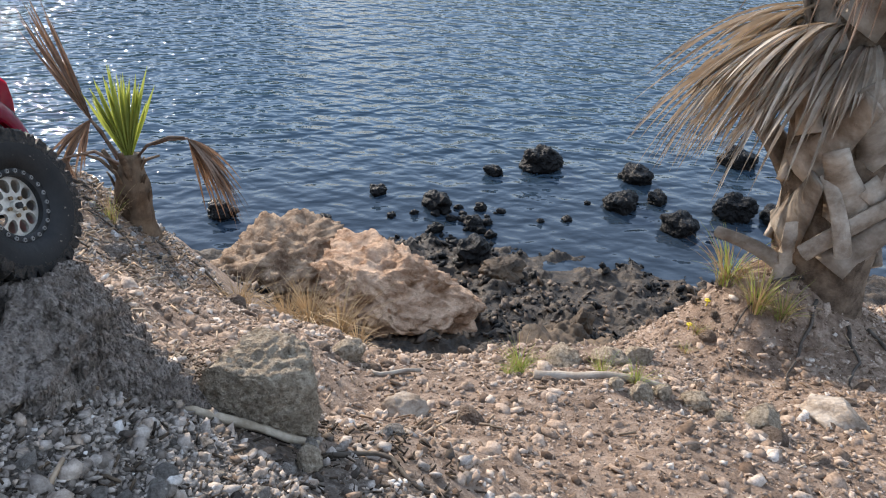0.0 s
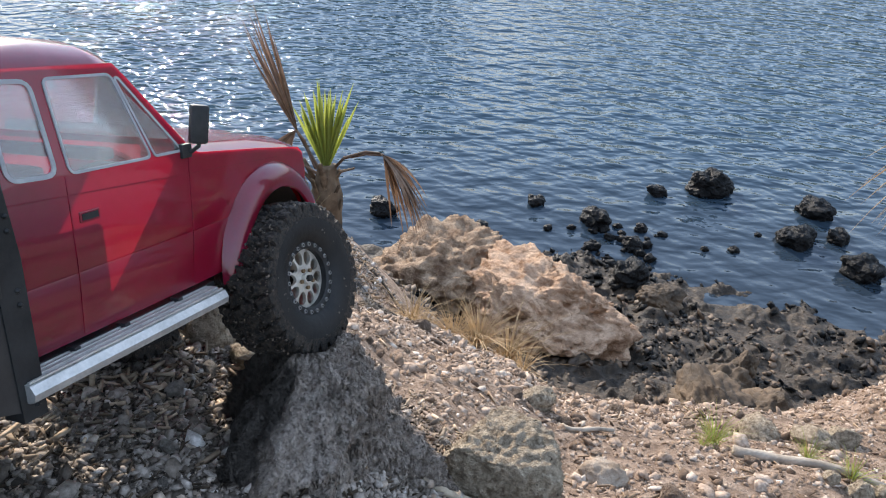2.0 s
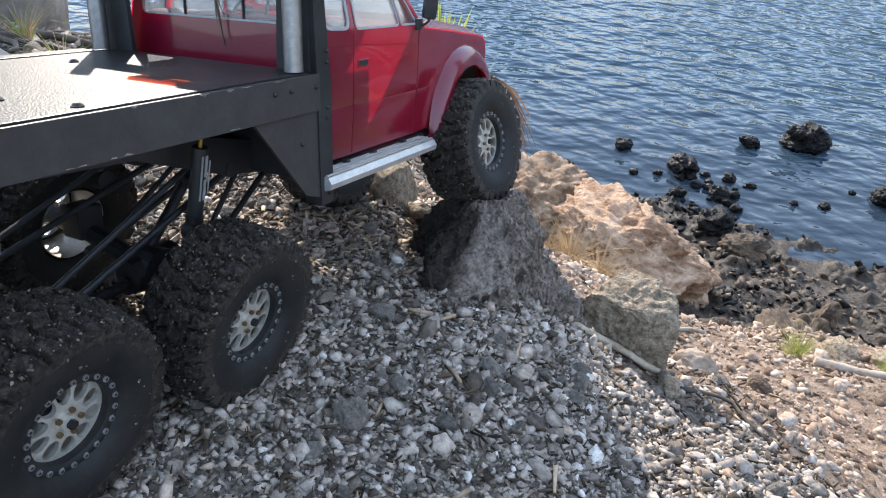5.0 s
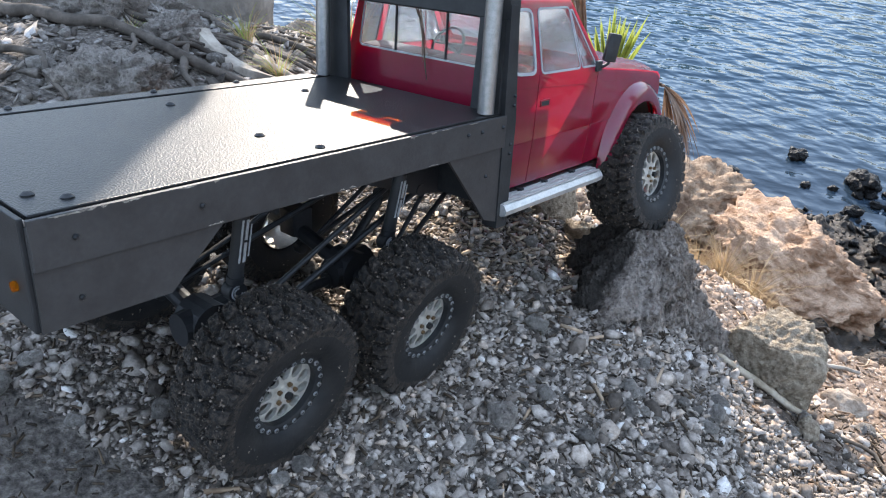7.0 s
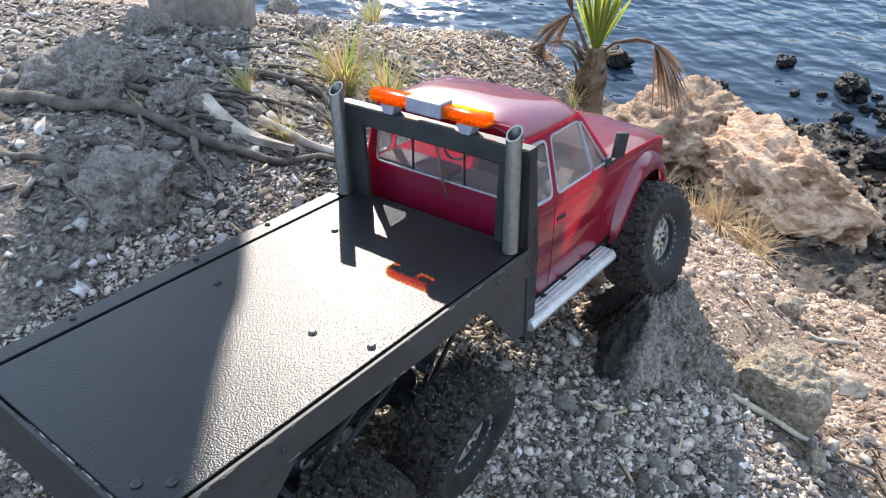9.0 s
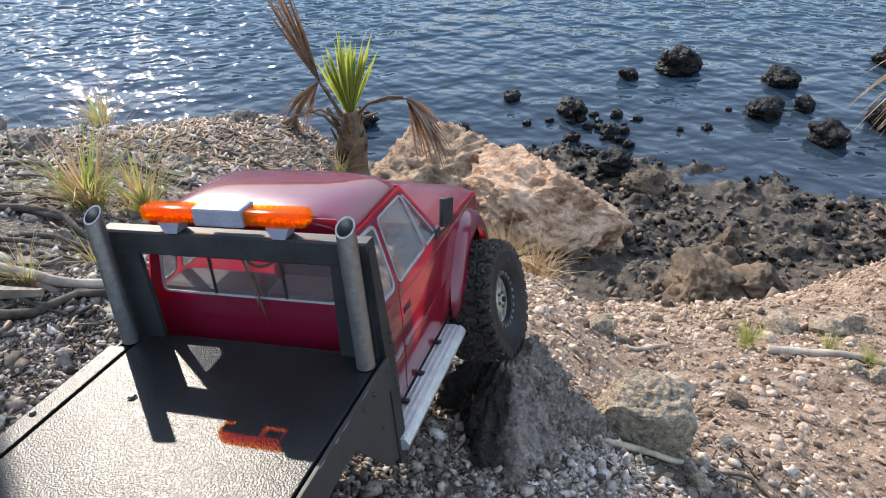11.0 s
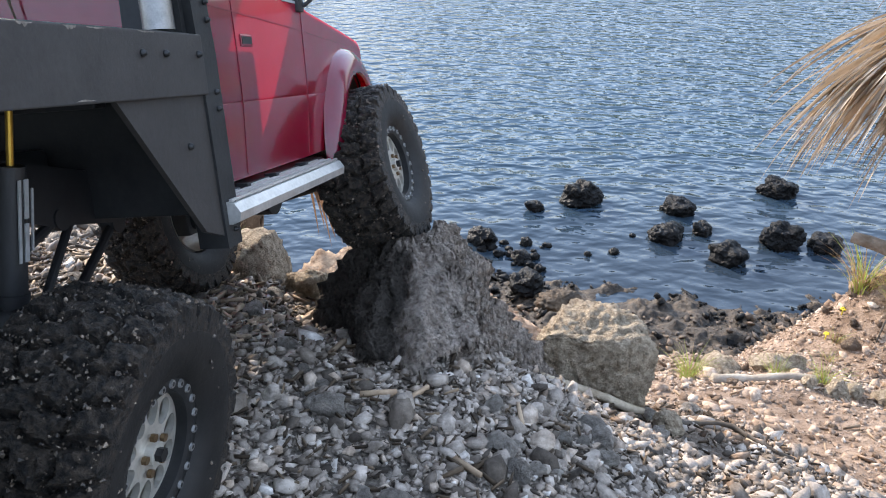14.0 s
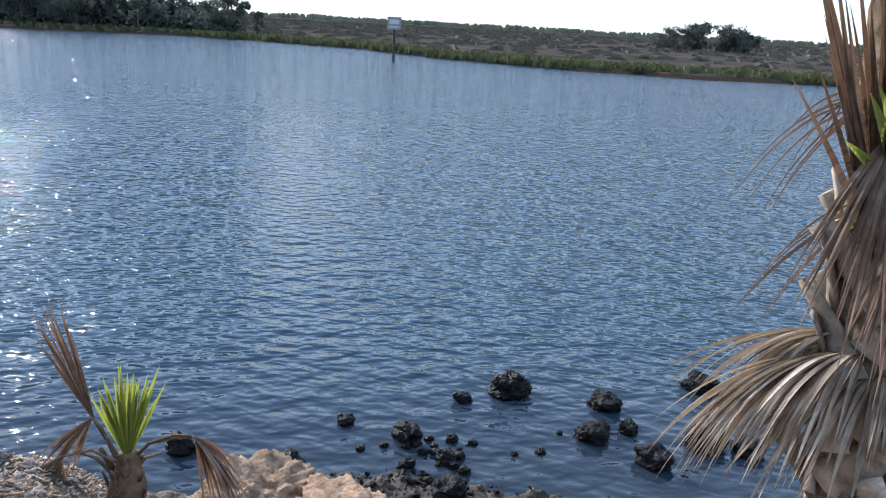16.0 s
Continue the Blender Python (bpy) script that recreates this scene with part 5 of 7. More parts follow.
def ring_strip(bm, pts, width, place, depth=0.0012):
    """A raised band along a closed outline; place maps outline points into space with a lift."""
    m = len(pts)
    cx, cz = sum(p[0] for p in pts) / m, sum(p[1] for p in pts) / m
    rows = []
    for i, p in enumerate(pts):
        a, b = Vector(pts[i - 1]), Vector(pts[(i + 1) % m])
        t = (b - a).normalized()
        nrm = Vector((t.y, -t.x))
        if nrm.dot(Vector(p) - Vector((cx, cz))) < 0:
            nrm = -nrm
        o = Vector(p) + nrm * width
        i2 = Vector(p) - nrm * width * 0.25
        rows.append([bm.verts.new(place(*q, lift)) for q, lift in ((i2, 0.0), (i2, depth), (o, depth), (o, 0.0))])
    for i in range(m):
        a, b = rows[i], rows[(i + 1) % m]
        for j in range(4):
            bm.faces.new((a[j], b[j], b[(j + 1) % 4], a[(j + 1) % 4]))
    bmesh.ops.recalc_face_normals(bm, faces=bm.faces)


for s in (1, -1):
    bm = bmesh.new()
    holed_sheet(bm, outline, SIDE_HOLES)
    for z in (BELT, 0.1250, 0.1265, 0.1280, 0.1500, 0.2300, 0.1050):
        bmesh.ops.bisect_plane(bm, geom=bm.verts[:] + bm.edges[:] + bm.faces[:], plane_co=(0, 0, z), plane_no=(0, 0, 1))
    for y in (0.24, 0.29, 0.34):
        bmesh.ops.bisect_plane(bm, geom=bm.verts[:] + bm.edges[:] + bm.faces[:], plane_co=(0, y, 0), plane_no=(0, 1, 0))
    for v in bm.verts:
        v.co.x = s * half_width(v.co.y, v.co.z)
    bmesh.ops.recalc_face_normals(bm, faces=bm.faces)
    smooth(part("body_side", bm, RED, truck, "glossy red body side with window openings"), 30)
    # trims and panes
    for pts, nm in ((QUARTER, "quarter_window"), (DOOR_WIN, "door_window"), (VENT_WIN, "vent_window")):
        bm = bmesh.new()
        vs = [bm.verts.new((s * (half_width(u, v) - 0.0006), u, v)) for u, v in pts]
        bm.faces.new(vs)
        thick(bm, lambda c, s=s: Vector((-s * 0.0005, 0, 0)))
        pane = part(nm, bm, GLASS, truck, "clear plastic pane")
        bm = bmesh.new()
        ring_strip(bm, pts, 0.0021 if nm == "quarter_window" else 0.0013, lambda u, v, lift, s=s: Vector((s * (half_width(u, v) - 0.0002 + lift * 0.8), u, v)))
        smooth(part("window_trim", bm, TRIM, pane, "pale grey trim line"), 50)
    # door handle in its recess
    bm = bmesh.new()
    w = half_width(0.156, 0.159)
    box(bm, s * (w - 0.0006), s * (w + 0.0008), 0.1440, 0.1590, 0.1560, 0.1625, 0.0006)
    handle = part("door_handle", bm, RED, truck, "door handle with a black recess")
    bm = bmesh.new()
    box(bm, s * (w + 0.0006), s * (w + 0.0011), 0.1455, 0.1575, 0.1573, 0.1612)
    part("handle_recess", bm, BLACK_DULL, handle)
    # door seams
    bm = bmesh.new()
    for y0, z0, y1, z1 in ((0.1385, 0.0870, 0.1385, 0.1850), (0.2385, 0.0870, 0.2425, 0.1830), (0.099, 0.1760, 0.395, 0.1600)):
        for k in range(8):
            t0, t1 = k / 8, (k + 1) / 8
            ya, za, yb, zb = y0 + (y1 - y0) * t0, z0 + (z1 - z0) * t0, y0 + (y1 - y0) * t1, z0 + (z1 - z0) * t1
            n2 = Vector((-(zb - za), yb - ya)).normalized() * 0.0004
            q = [Vector((s * (half_width(y, z) + l), y + o * n2.x, z + o * n2.y)) for y, z, o, l in ((ya, za, -1, 0), (ya, za, 1, 0), (yb, zb, 1, 0), (yb, zb, -1, 0))]
            vs = [bm.verts.new(v) for v in q] + [bm.verts.new(v + Vector((s * 0.0005, 0, 0))) for v in q]
            for f in ((0, 1, 2, 3), (7, 6, 5, 4), (0, 4, 5, 1), (1, 5, 6, 2), (2, 6, 7, 3), (3, 7, 4, 0)):
                bm.faces.new([vs[i] for i in f])
    bmesh.ops.recalc_face_normals(bm, faces=bm.faces)
    part("body_crease", bm, RED, truck)
    # wheel flare
    bm = bmesh.new()
    rows = []
    for a in np.linspace(math.pi * 1.03, 0.10, 22):
        row = []
        for r, o in ((ARCH_R + 0.0170, 0.0), (ARCH_R + 0.0145, 0.0060), (ARCH_R + 0.0095, 0.0105), (ARCH_R + 0.0035, 0.0130), (ARCH_R - 0.0030, 0.0125), (ARCH_R - 0.0042, 0.0108), (ARCH_R + 0.0020, 0.0095), (ARCH_R + 0.0090, 0.0070), (ARCH_R + 0.0125, 0.0)):
            y, z = ARCH_Y + r * math.cos(a) * 0.95, ARCH_Z + r * math.sin(a)
            row.append(bm.verts.new((s * (half_width(y, 0.13) - 0.001 + o), y, z)))
        rows.append(row)
    for a, b in zip(rows, rows[1:]):
        for j in range(len(a) - 1):
            bm.faces.new((a[j], b[j], b[j + 1], a[j + 1]))
    bm.faces.new(rows[0])
    bm.faces.new(rows[-1][::-1])
    bmesh.ops.recalc_face_normals(bm, faces=bm.faces)
    smooth(part("wheel_flare", bm, RED, truck, "red flare round the front wheel arch"), 50)
    # black sheet added inside the arch to stop sun glowing through the red body
    bm = bmesh.new()
    rows = []
    for a in np.linspace(math.pi, 0.12, 20):
        row = []
        for r, x in ((ARCH_R + 0.0035, 0.030), (ARCH_R + 0.0035, 0.0955), (ARCH_R + 0.0055, 0.0955), (ARCH_R + 0.0055, 0.030)):
            row.append(bm.verts.new((s * x, ARCH_Y + r * math.cos(a) * 0.95, ARCH_Z + r * math.sin(a))))
        rows.append(row)
    for a, b in zip(rows, rows[1:]):
        for j in range(4):
            bm.faces.new((a[j], b[j], b[(j + 1) % 4], a[(j + 1) % 4]))
    bm.faces.new(rows[0])
    bm.faces.new(rows[-1][::-1])
    bmesh.ops.recalc_face_normals(bm, faces=bm.faces)
    smooth(part("arch_light_block", bm, BLACK_DULL, truck, "black sheet added in the wheel arch to stop light"), 50)
    # side step
    bm = bmesh.new()
    prism(bm, [(s * x, z) for x, z in ((0.094, 0.070), (0.094, 0.0800), (0.1040, 0.0812), (0.1140, 0.0795), (0.1170, 0.0750), (0.1160, 0.0705), (0.1120, 0.0690))], 0.0840, 0.2520, "xz")
    step = smooth(part("side_step", bm, ALU, truck, "bright ribbed aluminium side step"), 30)
    bm = bmesh.new()
    for k in range(4):
        x = 0.0965 + k * 0.0048
        box(bm, s * x, s * (x + 0.0020), 0.0850, 0.2510, 0.0802, 0.0818 - abs(k - 1.5) * 0.0002, 0.0003)
    part("rib", bm, ALU, step)
    for y in (0.125, 0.165, 0.215):
        bm = bmesh.new()
        box(bm, s * 0.0950, s * 0.1030, y, y + 0.0045, 0.0805, 0.0836, 0.0006)
        part("clamp", bm, BLACK_DULL, step)
    # door mirror
    bm = bmesh.new()
    box(bm, -0.0030, 0.0030, -0.0068, 0.0068, -0.0135, 0.0135, 0.0026, pose(s * 0.1095, 0.2460, 0.2030, -8, 0, -30 * s))
    mirror = smooth(part("door_mirror", bm, BLACK_PAINT, truck, "black door mirror on a short arm"), 35)
    bm = bmesh.new()
    tube_path(bm, [(s * 0.0975, 0.2400, 0.1840), (s * 0.1040, 0.2430, 0.1845), (s * 0.1080, 0.2455, 0.1880), (s * 0.1090, 0.2460, 0.1940)], 0.0016, 8)
    box(bm, s * 0.0955, s * 0.1030, 0.2345, 0.2445, 0.1800, 0.1900, 0.0012)
    smooth(part("mirror_arm", bm, BLACK_DULL, mirror), 40)


def skin(name, sections, mat, label="", inward=0.0012, parent=truck):
    """A sheet drawn through cross-sections and given thickness downwards."""
    bm = bmesh.new()
    rows = [[bm.verts.new(p) for p in row] for row in sections]
    for a, b in zip(rows, rows[1:]):
        for j in range(len(a) - 1):
            bm.faces.new((a[j], a[j + 1], b[j + 1], b[j]))
    thick(bm, lambda c: Vector((0, 0, -inward)))
    return smooth(part(name, bm, mat, parent, label), 45)


def roof_row(y, z_edge, z_top, w):
    row = []
    for t in np.linspace(-1, 1, 25):
        e = abs(t) ** 7
        row.append((t * w, y, z_top - (z_top - z_edge) * e - 0.0020 * t * t))
    return row


wr = half_width(0.15, EAVE)
skin("roof", [roof_row(0.0985, EAVE - 0.001, 0.2560, wr), roof_row(0.1010, EAVE, 0.2612, wr), roof_row(0.1080, EAVE, 0.2636, wr), roof_row(0.1500, EAVE, 0.2640, wr), roof_row(0.1850, EAVE, 0.2612, wr),
              roof_row(0.1960, EAVE, 0.2575, wr), roof_row(0.2030, 0.2420, 0.2500, wr)], RED, "glossy red roof, sun-bleached and dusty")


def hood_row(y, z, w, rise):
    row = []
    for t in np.linspace(-1, 1, 29):
        e = abs(t) ** 9
        mid = 0.0022 * max(0.0, 1 - (abs(t) / 0.36) ** 6)
        row.append((t * w, y, z + rise * (1 - e) - 0.0015 * t * t + mid))
    return row


skin("hood", [hood_row(y, z, half_width(y, 0.17) - 0.0002, r) for y, z, r in ((0.2440, 0.1850, 0.0075), (0.2560, 0.1818, 0.0090), (0.3300, 0.1736, 0.0100), (0.3780, 0.1676, 0.0095), (0.3900, 0.1655, 0.0070), (0.3985, 0.1605, 0.0030), (0.4018, 0.1480, 0.0))], RED, "glossy red hood")
# front panel with lamps and grille, wind screen, rear wall
bm = bmesh.new()
box(bm, -0.094, 0.094, 0.3985, 0.4015, 0.104, 0.1500, 0.001)
front = part("front_panel", bm, RED, truck)
bm = bmesh.new()
for k in range(7):
    box(bm, -0.055, 0.055, 0.4010, 0.4030, 0.112 + k * 0.005, 0.1145 + k * 0.005)
part("grille", bm, ALU, front)
bm = bmesh.new()
box(bm, -0.096, 0.096, 0.4030, 0.4120, 0.086, 0.104, 0.002)
part("bumper", bm, BLACK_PAINT, truck)


def sheet_with_hole(name, at, outer, hole, mat, label, depth):
    bm = bmesh.new()
    holed_sheet(bm, outer, (hole,) if hole else ())
    for v in bm.verts:
        v.co = at(v.co.y, v.co.z)
    thick(bm, lambda c: depth)
    return smooth(part(name, bm, mat, truck, label), 40)


def screen_at(u, v):
    return Vector((u, 0.2470 - 0.0460 * (v / 0.058), 0.1860 + v))


wb, wt = half_width(0.2, BELT) - 0.0015, half_width(0.2, EAVE) - 0.0015
SCREEN = rounded([(-wb + 0.011, 0.006), (wb - 0.011, 0.006), (wt - 0.010, 0.052), (-wt + 0.010, 0.052)], 0.005)
sheet_with_hole("screen_frame", screen_at, [(-wb, 0), (wb, 0), (wt, 0.060), (-wt, 0.060)], SCREEN, RED, "", Vector((0, -0.0012, 0)))
bm = bmesh.new()
bm.faces.new([bm.verts.new(screen_at(u, v) - Vector((0, 0.0004, 0))) for u, v in SCREEN])
thick(bm, lambda c: Vector((0, -0.0005, 0)))
ws = part("wind_screen", bm, GLASS, truck, "clear plastic wind screen")


def rear_at(u, v):
    return Vector((u, 0.0968 + max(0.0, v - 0.1) * 0.03, 0.086 + v))


wb0, wt0 = half_width(0.1, BELT) - 0.0015, half_width(0.1, EAVE) - 0.0015
REAR_WIN = rounded([(-0.084, 0.1045), (0.084, 0.1045), (0.0770, 0.1550), (-0.0770, 0.1550)], 0.005)
sheet_with_hole("cab_rear_wall", rear_at, [(-wb0 + 0.002, 0), (wb0 - 0.002, 0), (wb0, 0.098), (wt0, 0.160), (wt0 - 0.008, 0.172), (-wt0 + 0.008, 0.172), (-wt0, 0.160), (-wb0, 0.098)], REAR_WIN, RED, "red rear wall of the cab", Vector((0, 0.0012, 0)))
bm = bmesh.new()
bm.faces.new([bm.verts.new(rear_at(u, v) + Vector((0, 0.0003, 0))) for u, v in REAR_WIN])
thick(bm, lambda c: Vector((0, 0.0005, 0)))
rw = part("rear_window", bm, CLEAN_GLASS, truck, "clear rear pane with dark divider lines")
bm = bmesh.new()
ring_strip(bm, REAR_WIN, 0.0012, lambda u, v, lift: rear_at(u, v) - Vector((0, lift * 0.8 - 0.0002, 0)))
part("window_trim", bm, TRIM, rw, "pale grey trim line")
for x in (-0.036, 0.026):
    bm = bmesh.new()
    box(bm, x - 0.0005, x + 0.0005, 0.0960, 0.0985, 0.1905, 0.2410, 0, None)
    part("divider", bm, BLACK_DULL, rw)
# cab inside: floor tray, dash, wheel
bm = bmesh.new()
box(bm, -0.088, 0.030, 0.232, 0.246, 0.1740, 0.1830, 0.003)
part("cab_interior", bm, RED_INSIDE, truck, "red moulded dash")
# seat shapes are assumed, sized to keep sun off the door's rear half
for sx in (-0.047, 0.047):
    bm = bmesh.new()
    box(bm, sx - 0.044, sx + 0.044, 0.104, 0.172, 0.088, 0.166, 0.006)
    box(bm, sx - 0.044, sx + 0.044, 0.102, 0.136, 0.120, 0.192, 0.006)
    part("seat", bm, RED_INSIDE, truck, "assumed red seat that keeps sun off the door")
bm = bmesh.new()
ring = [Vector((-0.045 + 0.019 * math.cos(a), 0.184 + 0.019 * math.sin(a) * 0.55, 0.190 + 0.019 * math.sin(a) * 0.83)) for a in np.linspace(0, math.tau, 25)]
tube_path(bm, ring, 0.0016, 8)
tube_path(bm, [(-0.045, 0.184, 0.190), (-0.045, 0.206, 0.176)], 0.0022, 8)
tube_path(bm, [(-0.064, 0.184, 0.190), (-0.026, 0.184, 0.190)], 0.0012, 6)
smooth(part("steering_wheel", bm, BLACK_DULL, truck), 50)

# a dry palm sprig that hangs from the header over the cab's rear window
bm = bmesh.new()
for top, low, w in (((-0.004, 0.0905, 0.2330), (0.010, 0.0935, 0.1700), 0.0011), ((-0.001, 0.0905, 0.2330), (0.004, 0.0930, 0.1860), 0.0008), ((-0.007, 0.0905, 0.2330), (0.012, 0.0932, 0.1905), 0.0006)):
    a, b = Vector(top), Vector(low)
    tube_path(bm, [a.lerp(b, t) + Vector((0.0015 * math.sin(t * 5), 0, 0)) for t in np.linspace(0, 1, 7)], [w * f for f in (0.7, 0.9, 1.0, 1.0, 0.8, 0.6, 0.3)], 6)
sprig = smooth(part("palm_sprig", bm, FROND_BROWN))
sprig.matrix_world = TRUCK
tagged(sprig, "thin dry brown palm sprig hanging over the cab's rear window", "twig")

# ---- palms, grass, roots ----
def strip(bm, pts, side, widths, fold=0.25):
    """A narrow leaf blade with a raised fold along its middle."""
    rows = []
    n = len(pts)
    for i, p in enumerate(pts):
        d = (pts[min(i + 1, n - 1)] - pts[max(i - 1, 0)]).normalized()
        s = (side - d * side.dot(d))
        s = s.normalized() if s.length > 1e-5 else d.orthogonal().normalized()
        up = s.cross(d)
        w = widths[i]
        rows.append((bm.verts.new(p - s * w - up * w * fold), bm.verts.new(p + up * w * fold), bm.verts.new(p + s * w - up * w * fold)))
    for a, b in zip(rows, rows[1:]):
        bm.faces.new((a[0], a[1], b[1], b[0]))
        bm.faces.new((a[1], a[2], b[2], b[1]))


def fan(bm, hub, axis, side, count, length, spread, droop, width, seed, web=0.3, jitter=0.12, steps=9, droop_pow=2.0):
    """The blades of a fan leaf: joined at first, then free, and sinking under their weight."""
    rnd = random.Random(seed)
    hub, axis = Vector(hub), Vector(axis).normalized()
    side = (Vector(side) - axis * Vector(side).dot(axis)).normalized()
    for i in range(count):
        a = radians(-spread + 2 * spread * (i + 0.5) / count + rnd.uniform(-3, 3))
        d = axis * math.cos(a) + side * math.sin(a)
        L = length * (1 - 0.22 * abs(a) / radians(max(spread, 1))) * rnd.uniform(1 - jitter, 1 + jitter)
        dr = droop * rnd.uniform(0.7, 1.3)
        sway = Vector((rnd.uniform(-1, 1), rnd.uniform(-1, 1), rnd.uniform(-1, 1))) * L * 0.06
        pts, ws = [], []
        for k in range(steps + 1):
            t = k / steps
            pts.append(hub + d * L * t * (1 - 0.35 * min(1, dr) * t) + Vector((0, 0, -1)) * dr * L * t ** droop_pow + sway * t * t)
            ws.append(width * (0.35 + 1.3 * t / web if t < web else 1.65 * (1 - (t - web) / (1 - web)) ** 0.8 + 0.05))
        strip(bm, pts, d.cross(axis.cross(side)), ws, rnd.uniform(0.2, 0.6))


def trunk_at(path, z):
    zs = [p[2] for p in path]
    return Vector((float(np.interp(z, zs, [p[0] for p in path])), float(np.interp(z, zs, [p[1] for p in path])), z))


# fan palm on its root mound
PALM = ((1.160, 1.615, -0.14), (1.118, 1.630, 0.10), (1.100, 1.650, 0.45), (1.08, 1.69, 0.90), (1.06, 1.72, 1.40), (1.04, 1.74, 2.30))
palm = new("fan_palm")
palm.location = PALM[0]
tagged(palm, "fan palm with criss-cross leaf bases and hanging dead fronds", "palm tree")
PALM_INV = Matrix.Translation(-Vector(PALM[0]))


def palm_part(name, bm, mat, label=""):
    bmesh.ops.transform(bm, matrix=PALM_INV, verts=bm.verts)
    return part(name, bm, mat, palm, label)


bm = bmesh.new()
zs = np.linspace(-0.14, 2.30, 90)
seg = 40
rows = []
for z in zs:
    c = trunk_at(PALM, z)
    r = 0.106 + 0.022 * math.exp(-((z + 0.14) / 0.09) ** 2) + 0.012 * min(1, max(0, (z - 0.02) / 0.15))
    row = []
    for k in range(seg):
        a = k * math.tau / seg
        e = 0.010 * noise.fractal(Vector((math.cos(a) * 3, math.sin(a) * 3, z * 3)), 0.8, 2.1, 4) + 0.007 * noise.noise(Vector((math.cos(a) * 14, math.sin(a) * 14, z * 5))) + 0.004 * noise.noise(Vector((a * 3, z * 60, 1)))
        row.append(bm.verts.new(c + Vector((math.cos(a), math.sin(a), 0)) * (r + e)))
    rows.append(row)
for a, b in zip(rows, rows[1:]):
    for k in range(seg):
        bm.faces.new((a[k], a[(k + 1) % seg], b[(k + 1) % seg], b[k]))
bm.faces.new(rows[-1])
smooth(palm_part("trunk", bm, BARK, "fibrous brown trunk foot"))


def boot_mesh(seed):
    """A cut leaf base: a long curved slab, wide where it clasps the trunk and split at its foot."""
    rnd = random.Random(seed)
    bm = bmesh.new()
    L, bend = rnd.uniform(0.19, 0.27), rnd.uniform(0.8, 1.2)
    steps = 9
    rows = []
    for i in range(steps + 1):
        t = i / steps
        w = 0.026 * (1 - t) ** 1.6 + 0.0185 + 0.0008 * rnd.uniform(-1, 1)
        th = 0.0055 + 0.0040 * (1 - t)
        out = 0.012 + 0.042 * t * t * bend
        z = L * (t - 0.25) + (0.012 * rnd.uniform(-1, 1) if i == steps else 0)
        cup = 0.012 * (1 - t)
        rows.append([bm.verts.new(v) for v in ((-w, out - cup, z), (-w * 0.5, out + th * 0.5, z), (0, out + th, z), (w * 0.5, out + th * 0.5, z), (w, out - cup, z),
                                               (w * 0.6, out - cup - th, z), (0, out - th, z), (-w * 0.6, out - cup - th, z))])
    for a, b in zip(rows, rows[1:]):
        for k in range(8):
            bm.faces.new((a[k], a[(k + 1) % 8], b[(k + 1) % 8], b[k]))
    bm.faces.new(rows[0][::-1])
    bm.faces.new(rows[-1])
    bmesh.ops.recalc_face_normals(bm, faces=bm.faces)
    me = bpy.data.meshes.new("boot")
    bm.to_mesh(me)
    bm.free()
    me.materials.append(BOOT)
    me.polygons.foreach_set("use_smooth", [True] * len(me.polygons))
    return me


boots = [boot_mesh(i) for i in range(6)]
rnd = random.Random(12)
for i in range(36):
    z = 0.170 + i * 0.0205 + rnd.uniform(-0.008, 0.008)
    a = i * radians(137.5) + rnd.uniform(-0.2, 0.2)
    c = trunk_at(PALM, z)
    b = part_mesh("boot", boots[i % 6], None, palm)
    tip = (1 if i % 2 else -1) * rnd.uniform(24, 46)
    b.matrix_local = PALM_INV @ Matrix.Translation(c) @ Matrix.Rotation(a - math.pi / 2, 4, "Z") @ Matrix.Translation((0, 0.108, 0)) @ Matrix.Rotation(radians(tip), 4, "Y") @ Matrix.Rotation(radians(rnd.uniform(-9, 3)), 4, "X") @ Matrix.Diagonal((1.45, 1.1, 1.12, 1))
# two long loose stalks across the trunk
for p, q, w in (((1.00, 1.52, 0.20), (1.24, 1.50, 0.40), 0.026), ((1.00, 1.55, 0.13), (0.83, 1.62, 0.20), 0.020), ((1.07, 1.48, 0.22), (1.00, 1.53, 0.40), 0.020), ((0.985, 1.56, 0.08), (0.975, 1.56, 0.26), 0.022)):
    bm = bmesh.new()
    p, q = Vector(p), Vector(q)
    pts = [p.lerp(q, t) + Vector((0, -0.02, 0.015)) * math.sin(t * math.pi) for t in np.linspace(0, 1, 7)]
    rings = tube_path(bm, pts, [w * f for f in (1.0, 1.0, 0.95, 0.9, 0.85, 0.8, 0.7)], 10)
    d = (q - p).normalized()
    for v in bm.verts:
        t = (v.co - p).dot(d)
        c = p + d * t
        n = Vector((0, 1, 0)) - d * d.y
        n.normalize()
        v.co -= n * (v.co - c).dot(n) * 0.6
    smooth(palm_part("leaf_stalk", bm, BOOT, "broken pale leaf stalk"), 50)
